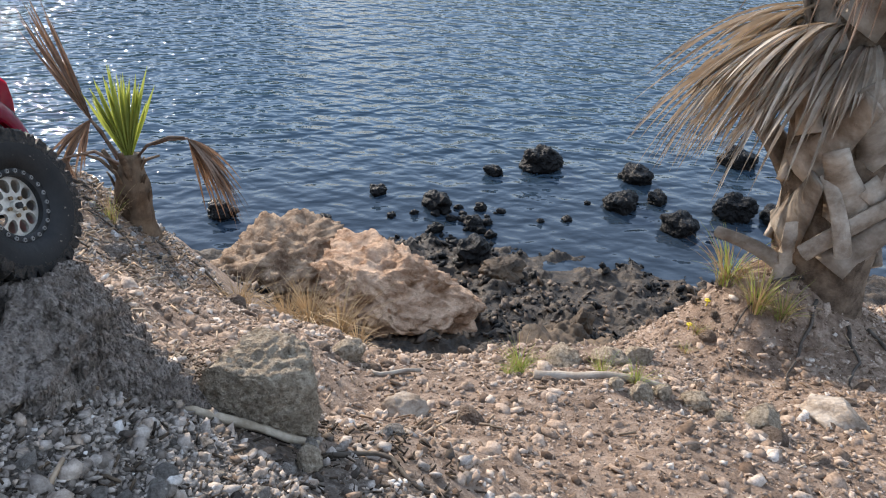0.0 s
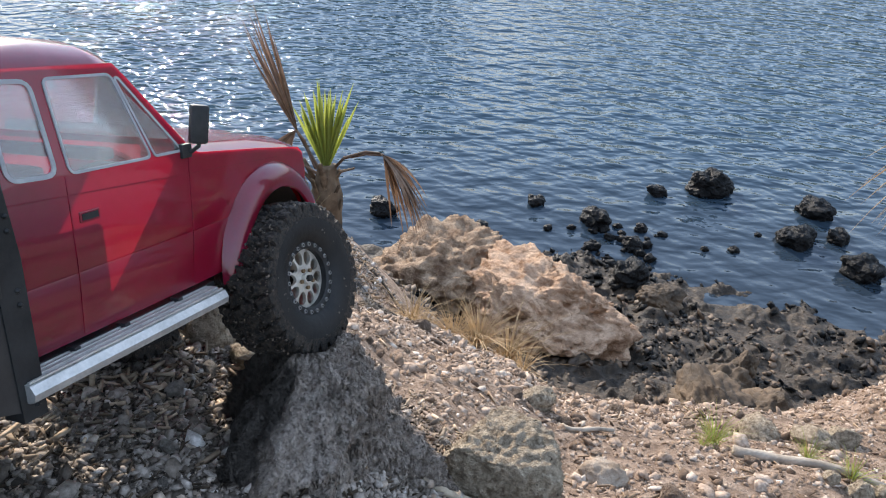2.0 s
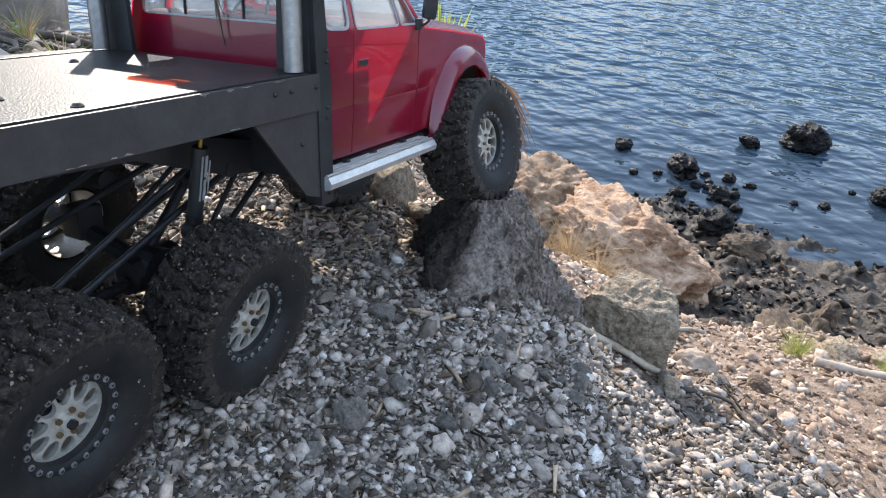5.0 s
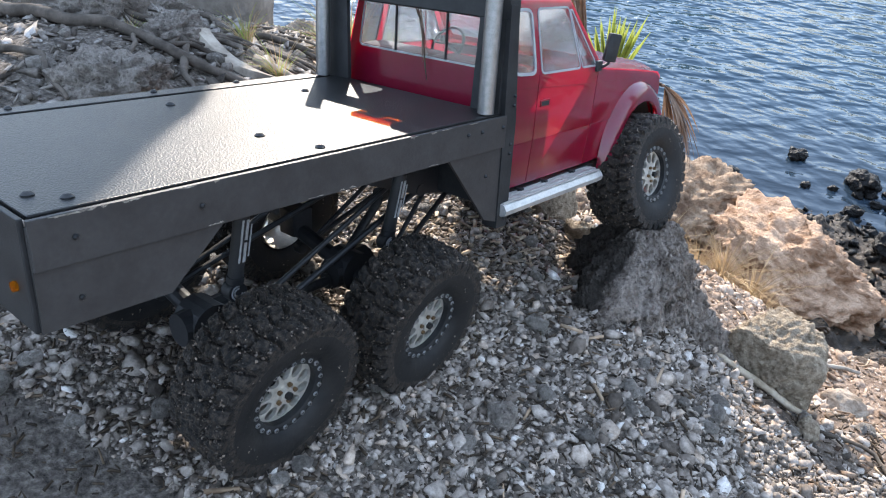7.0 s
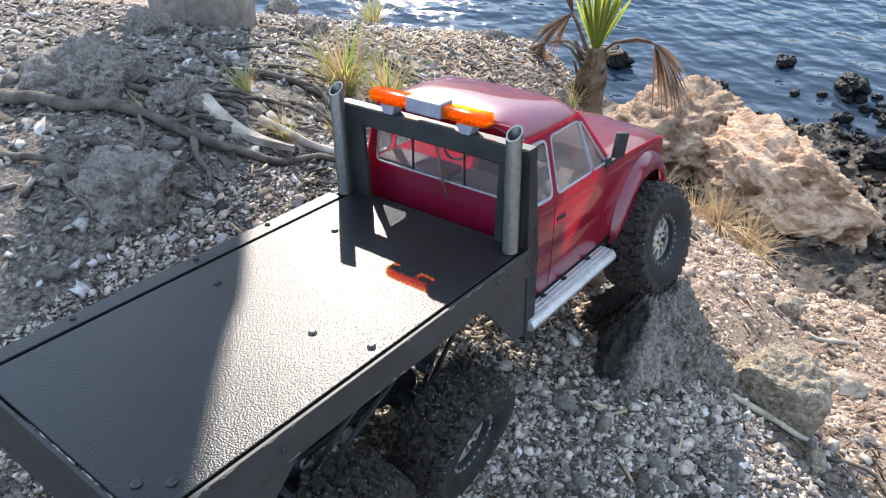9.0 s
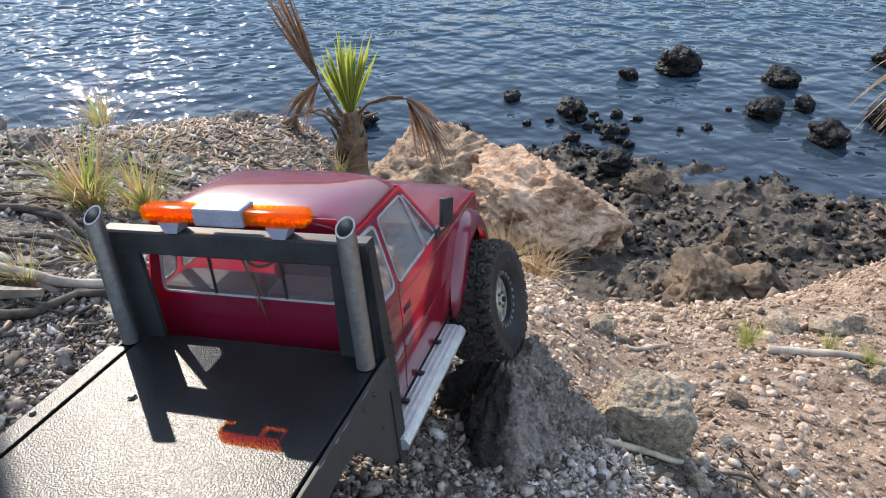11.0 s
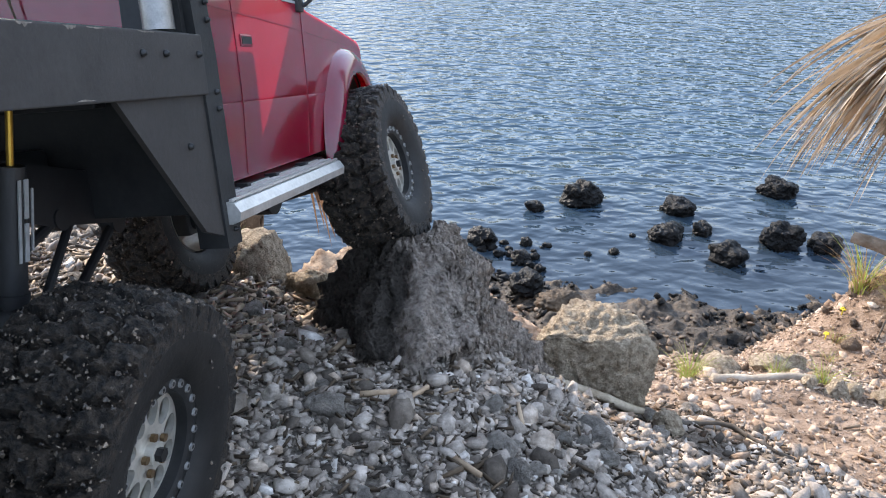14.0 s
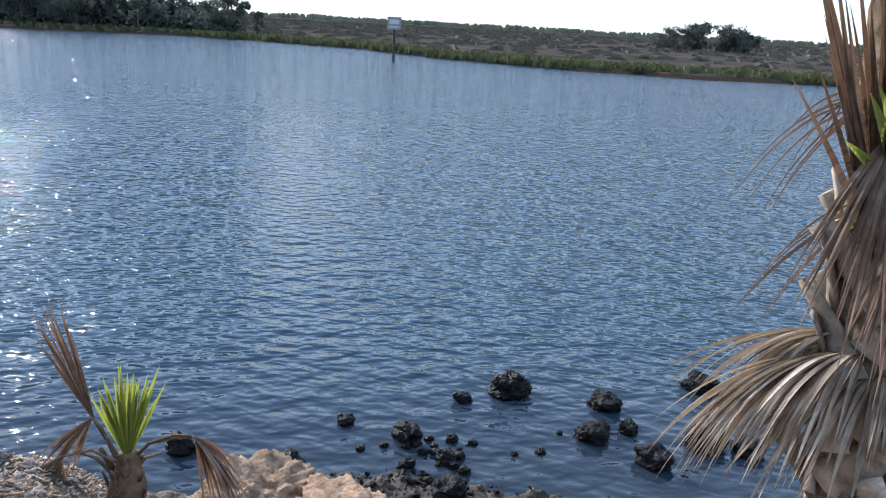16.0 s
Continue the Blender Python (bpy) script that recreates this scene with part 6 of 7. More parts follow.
# hanging dead fan leaves: hub, way out, side, number of blades, length, half spread, droop
FRONDS = (
    ((1.04, 1.66, 0.68), (-0.90, 0.22, 0.02), (-0.15, 0.85, -0.45), 120, 0.44, 62, 0.66),
    ((1.06, 1.63, 0.66), (-0.80, -0.25, 0.00), (-0.25, 0.85, -0.45), 54, 0.34, 60, 0.70),
    ((1.06, 1.70, 0.70), (-0.70, 0.45, 0.05), (0.2, 0.8, -0.5), 50, 0.44, 50, 0.70),
    ((0.98, 1.72, 1.24), (-0.92, -0.05, 0.10), (0.1, 0.3, -0.9), 12, 0.34, 40, 0.62),
    ((1.04, 1.72, 1.02), (-0.85, 0.10, -0.25), (0.1, 0.3, -0.9), 8, 0.34, 30, 0.62),
    ((1.05, 1.70, 0.86), (-0.26, -0.12, 0.95), (0.9, 0.1, 0.2), 46, 0.80, 17, 0.04),
    ((1.06, 1.68, 0.90), (-0.10, -0.15, 0.95), (0.9, 0.1, 0.2), 44, 0.80, 18, 0.03),
    ((1.02, 1.60, 1.02), (-0.30, -0.60, -0.75), (0.8, -0.3, 0.1), 40, 0.30, 26, 0.25),
    ((0.99, 1.66, 1.20), (-0.35, -0.45, -0.80), (0.8, -0.3, 0.1), 36, 0.40, 24, 0.25),
    ((1.10, 1.58, 1.15), (0.20, -0.50, -0.80), (0.9, 0.1, 0.1), 36, 0.42, 26, 0.25),
    ((1.02, 1.62, 1.30), (-0.10, -0.20, 0.95), (0.9, 0.1, 0.2), 44, 0.70, 22, 0.06),
    ((1.12, 1.72, 0.95), (0.9, 0.1, 0.1), (0.1, 0.9, -0.3), 30, 0.34, 50, 0.6),
)
for i, (hub, axis, side, n, L, sp, dr) in enumerate(FRONDS):
    bm = bmesh.new()
    fan(bm, hub, axis, side, n, L, sp, dr, 0.0022 if i in (3, 4) else 0.0044 if i < 3 else 0.0036 if L < 0.7 else 0.006, 100 + i, 0.34 if i > 2 else 0.52, 0.26, 11)
    c = trunk_at(PALM, hub[2] - 0.04)
    tube_path(bm, [c, Vector(c).lerp(Vector(hub), 0.6) + Vector((0, 0, 0.015)), Vector(hub)], [0.016, 0.012, 0.009], 7)
    smooth(palm_part("dead_frond", bm, FROND_BROWN if i > 2 else FROND_DEAD, "brown dry hanging fan leaf"), 60)
bm = bmesh.new()
fan(bm, (1.10, 1.70, 1.02), (-0.95, -0.1, -0.16), (0, 0.2, -1), 2, 0.24, 5, 0.12, 0.011, 3, 0.4, 0.05)
fan(bm, (1.10, 1.72, 1.0), (-0.3, -0.4, 0.9), (0.9, 0, 0.2), 9, 0.5, 32, 0.1, 0.010, 4, 0.4)
smooth(palm_part("leaf", bm, FROND_GREEN, "green leaf blade"), 60)

# the old palm that shades the tail of the truck
OLD = ((-1.575, 1.22, 0.30), (-1.515, 1.27, 0.75), (-1.36, 1.41, 1.6), (-1.27, 1.47, 3.3))
old = new("fan_palm")
old.location = OLD[0]
tagged(old, "old fan palm with a bare grey furrowed trunk", "palm tree")
bm = bmesh.new()
rows = []
seg = 64
for z in np.linspace(0.30, 3.3, 100):
    c = trunk_at(OLD, z)
    r = 0.128 + 0.006 * math.exp(-((z - 0.30) / 0.13) ** 2)
    row = []
    for k in range(seg):
        a = k * math.tau / seg
        e = 0.009 * noise.noise(Vector((math.cos(a) * 9, math.sin(a) * 9, z * 1.3))) + 0.006 * noise.noise(Vector((math.cos(a) * 22, math.sin(a) * 22, z * 3))) + 0.004 * noise.noise(Vector((a, z * 25, 3)))
        row.append(bm.verts.new(c + Vector((math.cos(a), math.sin(a), 0)) * (r + e) - Vector(OLD[0])))
    rows.append(row)
for a, b in zip(rows, rows[1:]):
    for k in range(seg):
        bm.faces.new((a[k], a[(k + 1) % seg], b[(k + 1) % seg], b[k]))
bm.faces.new(rows[-1])
smooth(part("trunk", bm, TRUNK_GREY, old, "grey furrowed bark"))
rnd = random.Random(77)
for i in range(40):
    a = i * radians(137.5)
    z = 1.98 + 0.033 * i
    bm = bmesh.new()
    hub = trunk_at(OLD, z) + Vector((math.cos(a) * 0.16, math.sin(a) * 0.16, 0.08)) - Vector(OLD[0])
    fan(bm, hub, (math.cos(a), math.sin(a), 0.35), (-math.sin(a), math.cos(a), -0.3), 30, 0.31, 75, 1.1, 0.022, 300 + i, 0.6, 0.10, 7)
    tube_path(bm, [trunk_at(OLD, z) - Vector(OLD[0]), hub], [0.016, 0.011], 6)
    smooth(part("dead_frond", bm, FROND_DEAD, old, "brown dry hanging fan leaf"), 60)

# young palm by the boulder
YOUNG = Vector((-0.745, 2.0, -0.03))
young = new("young_palm")
young.location = YOUNG
tagged(young, "young fan palm with one green leaf and withered brown ones", "palm tree")
bm = bmesh.new()
rows = []
for z in np.linspace(-0.06, 0.235, 26):
    row = []
    r = 0.046 + 0.016 * math.exp(-((z + 0.06) / 0.06) ** 2) - 0.022 * max(0, (z - 0.14) / 0.1)
    for k in range(26):
        a = k * math.tau / 26
        e = 0.012 * noise.noise(Vector((math.cos(a) * 5, math.sin(a) * 5, z * 9))) + 0.010 * noise.noise(Vector((math.cos(a) * 14, math.sin(a) * 14, z * 12)))
        row.append(bm.verts.new((math.cos(a) * (r + e) + 0.02 * max(z, 0) / 0.2, math.sin(a) * (r + e), z)))
    rows.append(row)
for a, b in zip(rows, rows[1:]):
    for k in range(26):
        bm.faces.new((a[k], a[(k + 1) % 26], b[(k + 1) % 26], b[k]))
bm.faces.new(rows[-1])
smooth(part("trunk", bm, BOOT_BROWN, young))
brown_boots = [me.copy() for me in boots]
for me in brown_boots:
    me.materials.clear()
    me.materials.append(BOOT_BROWN)
for i in range(14):
    b = part_mesh("boot", brown_boots[i % 6], None, young)
    a = i * radians(137.5)
    b.matrix_local = Matrix.Translation((0.008, 0, 0.02 + 0.014 * i)) @ Matrix.Rotation(a, 4, "Z") @ Matrix.Translation((0, 0.032, 0)) @ Matrix.Rotation(radians((-1) ** i * 10), 4, "Y") @ Matrix.Scale(0.42, 4)
bm = bmesh.new()
fan(bm, (0.02, 0, 0.21), (0.07, -0.02, 1.0), (1, 0.25, 0), 34, 0.285, 20, 0.0, 0.0034, 9, 0.62, 0.14, 7)
smooth(part("leaf", bm, FROND_GREEN, young, "upright bright green fan leaf"), 60)
for hub, axis, side, n, L, sp, dr, stalk, mat in (
        ((-0.055, 0, 0.33), (-0.30, 0, 0.95), (1, 0.2, 0.2), 12, 0.34, 10, 0.0, ((0.0, 0, 0.22), (-0.03, 0, 0.28)), FROND_BROWN),
        ((-0.06, 0, 0.34), (-0.75, -0.1, -0.75), (0.6, 0.2, -0.5), 12, 0.20, 20, 0.25, ((-0.01, 0, 0.22), (-0.04, 0, 0.31)), FROND_BROWN),
        ((-0.145, -0.02, 0.235), (-0.35, -0.05, -0.6), (0.9, 0.2, -0.2), 16, 0.20, 38, 0.6, ((0.0, 0, 0.20), (-0.07, 0, 0.245)), FROND_BROWN),
        ((0.195, -0.02, 0.300), (0.60, -0.05, -0.42), (0.25, 0.5, -0.5), 20, 0.22, 36, 0.70, ((0.02, 0, 0.20), (0.08, 0, 0.265), (0.15, -0.01, 0.295)), FROND_BROWN),
        ((0.205, -0.02, 0.296), (0.40, 0.15, -0.6), (0.5, 0.3, -0.4), 12, 0.20, 30, 0.6, ((0.10, 0, 0.27), (0.15, -0.01, 0.29)), FROND_BROWN)):
    bm = bmesh.new()
    fan(bm, hub, axis, side, int(n * 1.3), L, sp, dr, 0.0027, int(hub[0] * 1000) + 400, 0.45, 0.15, 9)
    tube_path(bm, [*stalk, hub], [0.0048] * len(stalk) + [0.0034], 6)
    smooth(part("dead_frond", bm, mat, young, "withered brown leaf"), 60)
for q in ((0.11, 0.0, 0.17), (-0.10, -0.02, 0.17)):
    bm = bmesh.new()
    tube_path(bm, [(0.01, 0, 0.13), (q[0] * 0.6, 0, 0.22), (q[0], 0, q[2] + 0.065)], [0.006, 0.005, 0.003], 6)
    smooth(part("leaf_stalk", bm, BOOT_BROWN, young), 60)


def grass(place, blades, length, seed, mats, label, spread=0.6, name="grass_clump", lean=(0, 0)):
    """A tuft of curved blades."""
    rnd = random.Random(seed)
    base = Vector((place[0], place[1], gz(place[0], place[1]) - 0.004))
    ob = None
    for m, share in mats:
        bm = bmesh.new()
        for _ in range(int(blades * share * 1.8)):
            a = rnd.uniform(0, math.tau)
            d = Vector((math.cos(a) + lean[0], math.sin(a) + lean[1], 0)) * rnd.uniform(0.1, spread)
            L = length * rnd.uniform(0.5, 1.1)
            o = Vector((math.cos(a), math.sin(a), 0)) * rnd.uniform(0, length * 0.16)
            pts = [o + d * L * (t ** 1.6) * 1.2 + Vector((0, 0, L * (t - 0.42 * spread * t * t))) for t in (0, 0.25, 0.5, 0.75, 1)]
            w = length * 0.0066
            strip(bm, pts, Vector((-math.sin(a), math.cos(a), 0)), [w, w * 1.1, w * 0.9, w * 0.6, w * 0.1])
        if ob is None:
            ob = smooth(part(name, bm, m))
            ob.location = base
            tagged(ob, label, "grass", "grass tufts")
        else:
            smooth(part("dry_blade", bm, m, ob, "straw-coloured blades"))
    return ob


STRAW = [(GRASS_GREEN, 0.35), (GRASS_DRY, 0.65)]
DRY, GREEN = [(GRASS_DRY, 1.0)], [(GRASS_GREEN, 0.7), (GRASS_DRY, 0.3)]
for i, (x, y, n, L) in enumerate(((-0.24, 1.92, 70, 0.21), (-0.14, 1.86, 60, 0.19), (-0.33, 1.98, 50, 0.18), (-0.45, 1.90, 40, 0.17), (-0.10, 1.98, 46, 0.17), (-0.38, 1.75, 30, 0.13))):
    grass((x, y), n, L, 500 + i, DRY, "dry straw-coloured grass tuft on the bank", 1.0)
for i, (x, y, n, L) in enumerate(((0.31, 1.19, 70, 0.085), (0.28, 1.14, 30, 0.05), (0.47, 1.17, 46, 0.07), (0.51, 1.09, 40, 0.07), (0.89, 1.62, 60, 0.17), (0.92, 1.50, 70, 0.14), (0.97, 1.47, 50, 0.11), (0.80, 1.52, 30, 0.06), (0.75, 1.45, 26, 0.05),
                                  (-0.86, 0.91, 90, 0.17), (-0.80, 0.95, 60, 0.16), (-0.92, 0.73, 44, 0.075), (-1.10, 0.64, 40, 0.065), (-0.765, 0.635, 40, 0.075), (-0.74, 0.72, 30, 0.07), (-0.80, 0.395, 34, 0.05), (-0.74, 1.84, 30, 0.11), (-0.93, 0.53, 34, 0.035), (-0.82, 0.42, 30, 0.035), (-1.62, 2.1, 50, 0.2))):
    grass((x, y), n, L, 540 + i, GREEN if y < 1.4 and x > -0.5 else STRAW, "green and straw grass tuft growing from the bank", 0.75)
for i, (x, y) in enumerate(((0.79, 1.55), (0.84, 1.59))):
    bm = bmesh.new()
    rnd = random.Random(i)
    for k in range(6):
        a = k * math.tau / 6
        c = Vector((math.cos(a) * 0.0045, math.sin(a) * 0.0045, 0.010 + 0.003 * rnd.random()))
        bmesh.ops.create_icosphere(bm, subdivisions=1, radius=0.0036, matrix=Matrix.Translation(c) @ Matrix.Diagonal((1, 1, 0.4, 1)))
    rod(bm, (0, 0, -0.01), (0, 0, 0.012), 0.0015, seg=6)
    f = smooth(part("flower", bm, FLOWER))
    f.location = (x, y, gz(x, y) + 0.006)
    tagged(f, "small yellow flower on the soil", "flower", "yellow flowers")


def root(points, r0, r1, seed, name="root", mat=None, label="grey dry root lying over the shell gravel", lift=0.0, category="root"):
    """A crooked root or stick that follows the ground."""
    rnd = random.Random(seed)
    pts = []
    for (x0, y0), (x1, y1) in zip(points, points[1:]):
        n = max(2, int(math.hypot(x1 - x0, y1 - y0) / 0.02))
        for k in range(n):
            t = k / n
            pts.append((x0 + (x1 - x0) * t, y0 + (y1 - y0) * t))
    pts.append(points[-1])
    zz = land(np.array([p[0] for p in pts]), np.array([p[1] for p in pts]))
    path, rad = [], []
    for i, (p, z) in enumerate(zip(pts, zz)):
        t = i / max(1, len(pts) - 1)
        w = noise.noise_vector(Vector((p[0] * 14, p[1] * 14, seed))) * 0.017
        r = 0.82 * (r0 + (r1 - r0) * t) * (1 + 0.25 * noise.noise(Vector((i * 0.7, seed, 0))))
        path.append(Vector((p[0] + w.x, p[1] + w.y, z + r * 0.5 + lift + abs(w.z) * 0.5)))
        rad.append(r)
    bm = bmesh.new()
    tube_path(bm, path, rad, 8)
    o = path[0].copy()
    bmesh.ops.translate(bm, vec=-o, verts=bm.verts)
    ob = smooth(part(name, bm, mat or ROOT))
    ob.location = o
    return tagged(ob, label, category, "roots on the bank" if name == "root" else "")


MAIN_ROOTS = ((((-1.13, 0.45), (-1.08, 0.47), (-1.02, 0.485), (-0.96, 0.50), (-0.90, 0.535), (-0.84, 0.53), (-0.79, 0.54), (-0.74, 0.57), (-0.70, 0.625), (-0.66, 0.65)), 0.0125, 0.006),
              (((-0.83, 0.525), (-0.80, 0.50), (-0.77, 0.48), (-0.745, 0.45)), 0.0075, 0.003), (((-1.09, 0.54), (-1.02, 0.56), (-0.94, 0.585), (-0.87, 0.575), (-0.83, 0.535)), 0.0075, 0.005),
              (((-1.02, 0.37), (-0.94, 0.37), (-0.90, 0.37), (-0.86, 0.35), (-0.80, 0.33)), 0.0075, 0.0035), (((-0.87, 0.53), (-0.86, 0.575), (-0.82, 0.60)), 0.006, 0.004), (((-0.92, 0.53), (-0.88, 0.50), (-0.85, 0.46)), 0.005, 0.002),
              (((-1.02, 0.80), (-0.94, 0.83), (-0.86, 0.84), (-0.78, 0.80), (-0.71, 0.78)), 0.009, 0.004))
for i, (pts, r0, r1) in enumerate(MAIN_ROOTS):
    root(pts, r0, r1, 880 + i, lift=0.005, label="thick dark grey root over the shell bank")
ROOTS = (((-1.45, 1.12), (-1.25, 0.98), (-1.08, 0.92), (-0.98, 0.84)), ((-1.40, 1.30), (-1.15, 1.25), (-0.98, 1.15), (-0.84, 1.10)), ((-1.2, 1.5), (-1.0, 1.42), (-0.85, 1.3)),
         ((-0.70, 1.98), (-0.58, 1.90), (-0.50, 1.80), (-0.42, 1.72)), ((-0.78, 1.95), (-0.72, 1.82), (-0.60, 1.70), (-0.52, 1.62)), ((-0.72, 2.02), (-0.60, 2.02), (-0.48, 1.98), (-0.40, 1.96)), ((-0.85, 1.98), (-0.98, 1.88), (-1.10, 1.82)),
         ((-0.80, 1.90), (-0.88, 1.72), (-0.84, 1.55)), ((-1.3, 1.9), (-1.1, 1.8), (-0.9, 1.75), (-0.7, 1.78)), ((-1.2, 1.7), (-1.0, 1.65), (-0.8, 1.66)), ((-0.55, 1.75), (-0.45, 1.65), (-0.33, 1.60)), ((-0.62, 1.85), (-0.50, 1.72), (-0.40, 1.66)),
         ((1.08, 1.52), (1.00, 1.42), (0.93, 1.30)), ((1.15, 1.50), (1.13, 1.38), (1.05, 1.26)), ((1.22, 1.50), (1.26, 1.36), (1.24, 1.22)), ((1.05, 1.55), (0.93, 1.54), (0.86, 1.46)))
for i, pts in enumerate(ROOTS):
    thin = i >= 3
    root(pts, 0.0085 if not thin else 0.006, 0.0035 if not thin else 0.0022, 900 + i)
rnd = random.Random(61)
for i in range(16):
    x, y, a = rnd.uniform(-1.25, -0.72), rnd.uniform(0.45, 1.75), rnd.uniform(-0.7, 0.7)
    way = [(x, y)]
    for k in range(4):
        a += rnd.uniform(-0.5, 0.5)
        x, y = x + 0.085 * math.cos(a), y - 0.085 * math.sin(a)
        way.append((x, y))
    root(way, rnd.uniform(0.004, 0.008), 0.002, 950 + i, lift=0.004)
# sticks
root(((-0.105, 0.585), (-0.05, 0.580), (0.005, 0.578), (0.030, 0.580)), 0.0058, 0.0048, 31, "stick", PALE_WOOD, "pale bare stick lying against the tan stone", 0.004, "stick")
root(((0.030, 0.580), (0.065, 0.585), (0.095, 0.570), (0.120, 0.545), (0.140, 0.525)), 0.0034, 0.0026, 32, "stick", material("dark_wet_stick", (0.05, 0.036, 0.025), 0.8, 0, (0.10, 0.075, 0.05), 40, 6, 0.001, 120), "thin dark crooked stick on the gravel edge", 0.004, "stick")
root(((0.33, 1.135), (0.42, 1.12), (0.50, 1.10), (0.57, 1.08)), 0.0125, 0.0080, 33, "stick", WOOD, "weathered grey stick half buried in soil", 0.002, "stick")
root(((0.02, 1.08), (0.06, 1.07), (0.11, 1.08)), 0.006, 0.004, 34, "stick", WOOD, "short grey stick on the slope", 0.002, "stick")
root(((0.92, 2.62), (0.99, 2.60), (1.02, 2.66)), 0.012, 0.006, 35, "stick", WOOD, "forked pale stick at the mud's edge", 0.05, "stick")
root(((-0.81, 0.635), (-0.74, 0.645), (-0.68, 0.660)), 0.0085, 0.0070, 36, "stick", WOOD, "pale grey branch on the shell bank", 0.004, "stick")
# flat piece of driftwood
bm = bmesh.new()
steps = 12
rows = []
for i in range(steps + 1):
    t = i / steps
    w = 0.019 * (1 - 0.75 * t) * (0.5 + min(1, t * 6) * 0.5)
    y = -0.02 * math.sin(t * 3)
    rows.append([bm.verts.new(v) for v in ((t * 0.19, y - w, 0.002), (t * 0.19, y, 0.009 + 0.003 * math.sin(t * 9)), (t * 0.19, y + w, 0.003), (t * 0.19, y, -0.006))])
for a, b in zip(rows, rows[1:]):
    for k in range(4):
        bm.faces.new((a[k], a[(k + 1) % 4], b[(k + 1) % 4], b[k]))
bm.faces.new(rows[0][::-1])
bm.faces.new(rows[-1])
bmesh.ops.recalc_face_normals(bm, faces=bm.faces)
drift = smooth(part("driftwood", bm, WOOD), 40)
drift.matrix_world = pose(-0.91, 0.620, gz(-0.91, 0.620) + 0.022, 25, 14, -4)
tagged(drift, "flat grey splinter of driftwood on the gravel", "driftwood")

# ---- the far shore ----
def clump(bm, c, r, n, rnd, leaf):
    """A loose cloud of leaf clusters."""
    for _ in range(n):
        d = Vector((rnd.gauss(0, 0.5), rnd.gauss(0, 0.5), rnd.gauss(0, 0.42)))
        if d.length > 1.15:
            d *= 1.15 / d.length
        p = Vector(c) + d * r
        s = leaf * rnd.uniform(0.5, 1.3)
        q = Euler((rnd.uniform(0, 6), rnd.uniform(0, 6), rnd.uniform(0, 6))).to_matrix()
        vs = [bm.verts.new(p + q @ Vector(v) * s) for v in ((-1, -0.4, 0), (1, -0.5, 0.1), (0.9, 0.5, -0.2), (-0.8, 0.6, 0.25))]
        bm.faces.new(vs[:3])
        bm.faces.new((vs[0], vs[2], vs[3]))


def far_tree(x, y, height, seed, kind="broad"):
    rnd = random.Random(seed)
    z = gz(x, y)
    tree = new("tree")
    tree.location = (x, y, z)
    tagged(tree, "dark distant tree on the marsh edge" if kind == "broad" else "distant cabbage palm on the marsh edge", "tree", "far trees")
    bm = bmesh.new()
    lean = rnd.uniform(-0.05, 0.05) * height
    r = height * 0.022
    pts = [Vector((lean * t, 0, height * 0.9 * t - 0.2)) for t in (0, 0.3, 0.6, 0.85)]
    tube_path(bm, pts, [r * 1.3, r, r * 0.8, r * 0.4], 7)
    if kind == "broad":
        for k in range(6):
            a = rnd.uniform(0, math.tau)
            b = pts[1].lerp(pts[3], rnd.random())
            tube_path(bm, [b, b + Vector((math.cos(a), math.sin(a), 0.8)) * height * 0.2], [r * 0.5, r * 0.2], 5)
    smooth(part("trunk", bm, TREE_BARK, tree))
    bm = bmesh.new()
    if kind == "broad":
        for k in range(15):
            a = rnd.uniform(0, math.tau)
            rr = height * rnd.uniform(0.05, 0.34)
            clump(bm, (lean + math.cos(a) * rr, math.sin(a) * rr, height * rnd.uniform(0.08, 0.92)), height * rnd.uniform(0.10, 0.19), 60, rnd, height * 0.032)
    else:
        for k in range(26):
            a, e = rnd.uniform(0, math.tau), rnd.uniform(-0.5, 1.2)
            d = Vector((math.cos(a) * math.cos(e), math.sin(a) * math.cos(e), math.sin(e)))
            clump(bm, pts[3] + d * height * 0.11, height * 0.04, 8, rnd, height * 0.035)
    part("crown", bm, TREE_LEAF, tree)


rnd = random.Random(4)
for i in range(64):
    x = -66 + i * 0.72 + rnd.uniform(-0.8, 0.8)
    edge = max(0.0, (x + 34) / 12)
    far_tree(x, float(np.interp(x, SHORE_X, SHORE_Y)) + rnd.uniform(3, 22), rnd.uniform(4.2, 6.6) - 1.8 * edge, 1000 + i, "palm" if i % 5 == 3 else "broad")
for i, (x, h, k) in enumerate(((-18.6, 5.0, "palm"), (-19.8, 4.4, "broad"), (-21.5, 5.0, "broad"), (-16.9, 3.6, "palm"), (-20.6, 5.6, "palm"), (-17.6, 3.0, "broad"))):
    far_tree(x, 104 + i * 0.7, h, 1100 + i, k)
for i in range(22):
    x = 55 + i * 1.0 + rnd.uniform(-0.4, 0.4)
    h = 3.2 + 2.6 * math.sin(max(0, min(1, i / 21)) * math.pi) * rnd.uniform(0.6, 1.0)
    far_tree(x, 150 + rnd.uniform(-4, 6), h, 1200 + i, "palm" if i in (3, 5, 17) else "broad")
bm = bmesh.new()
for i in range(420):
    x = rnd.uniform(-80, -22)
    top = 3.0 - 1.9 * max(0.0, (x + 36) / 14)
    clump(bm, (x, float(np.interp(x, SHORE_X, SHORE_Y)) + rnd.uniform(6, 24), WATER_Z + 0.6 + rnd.random() * top), 1.5, 26, rnd, 0.5)
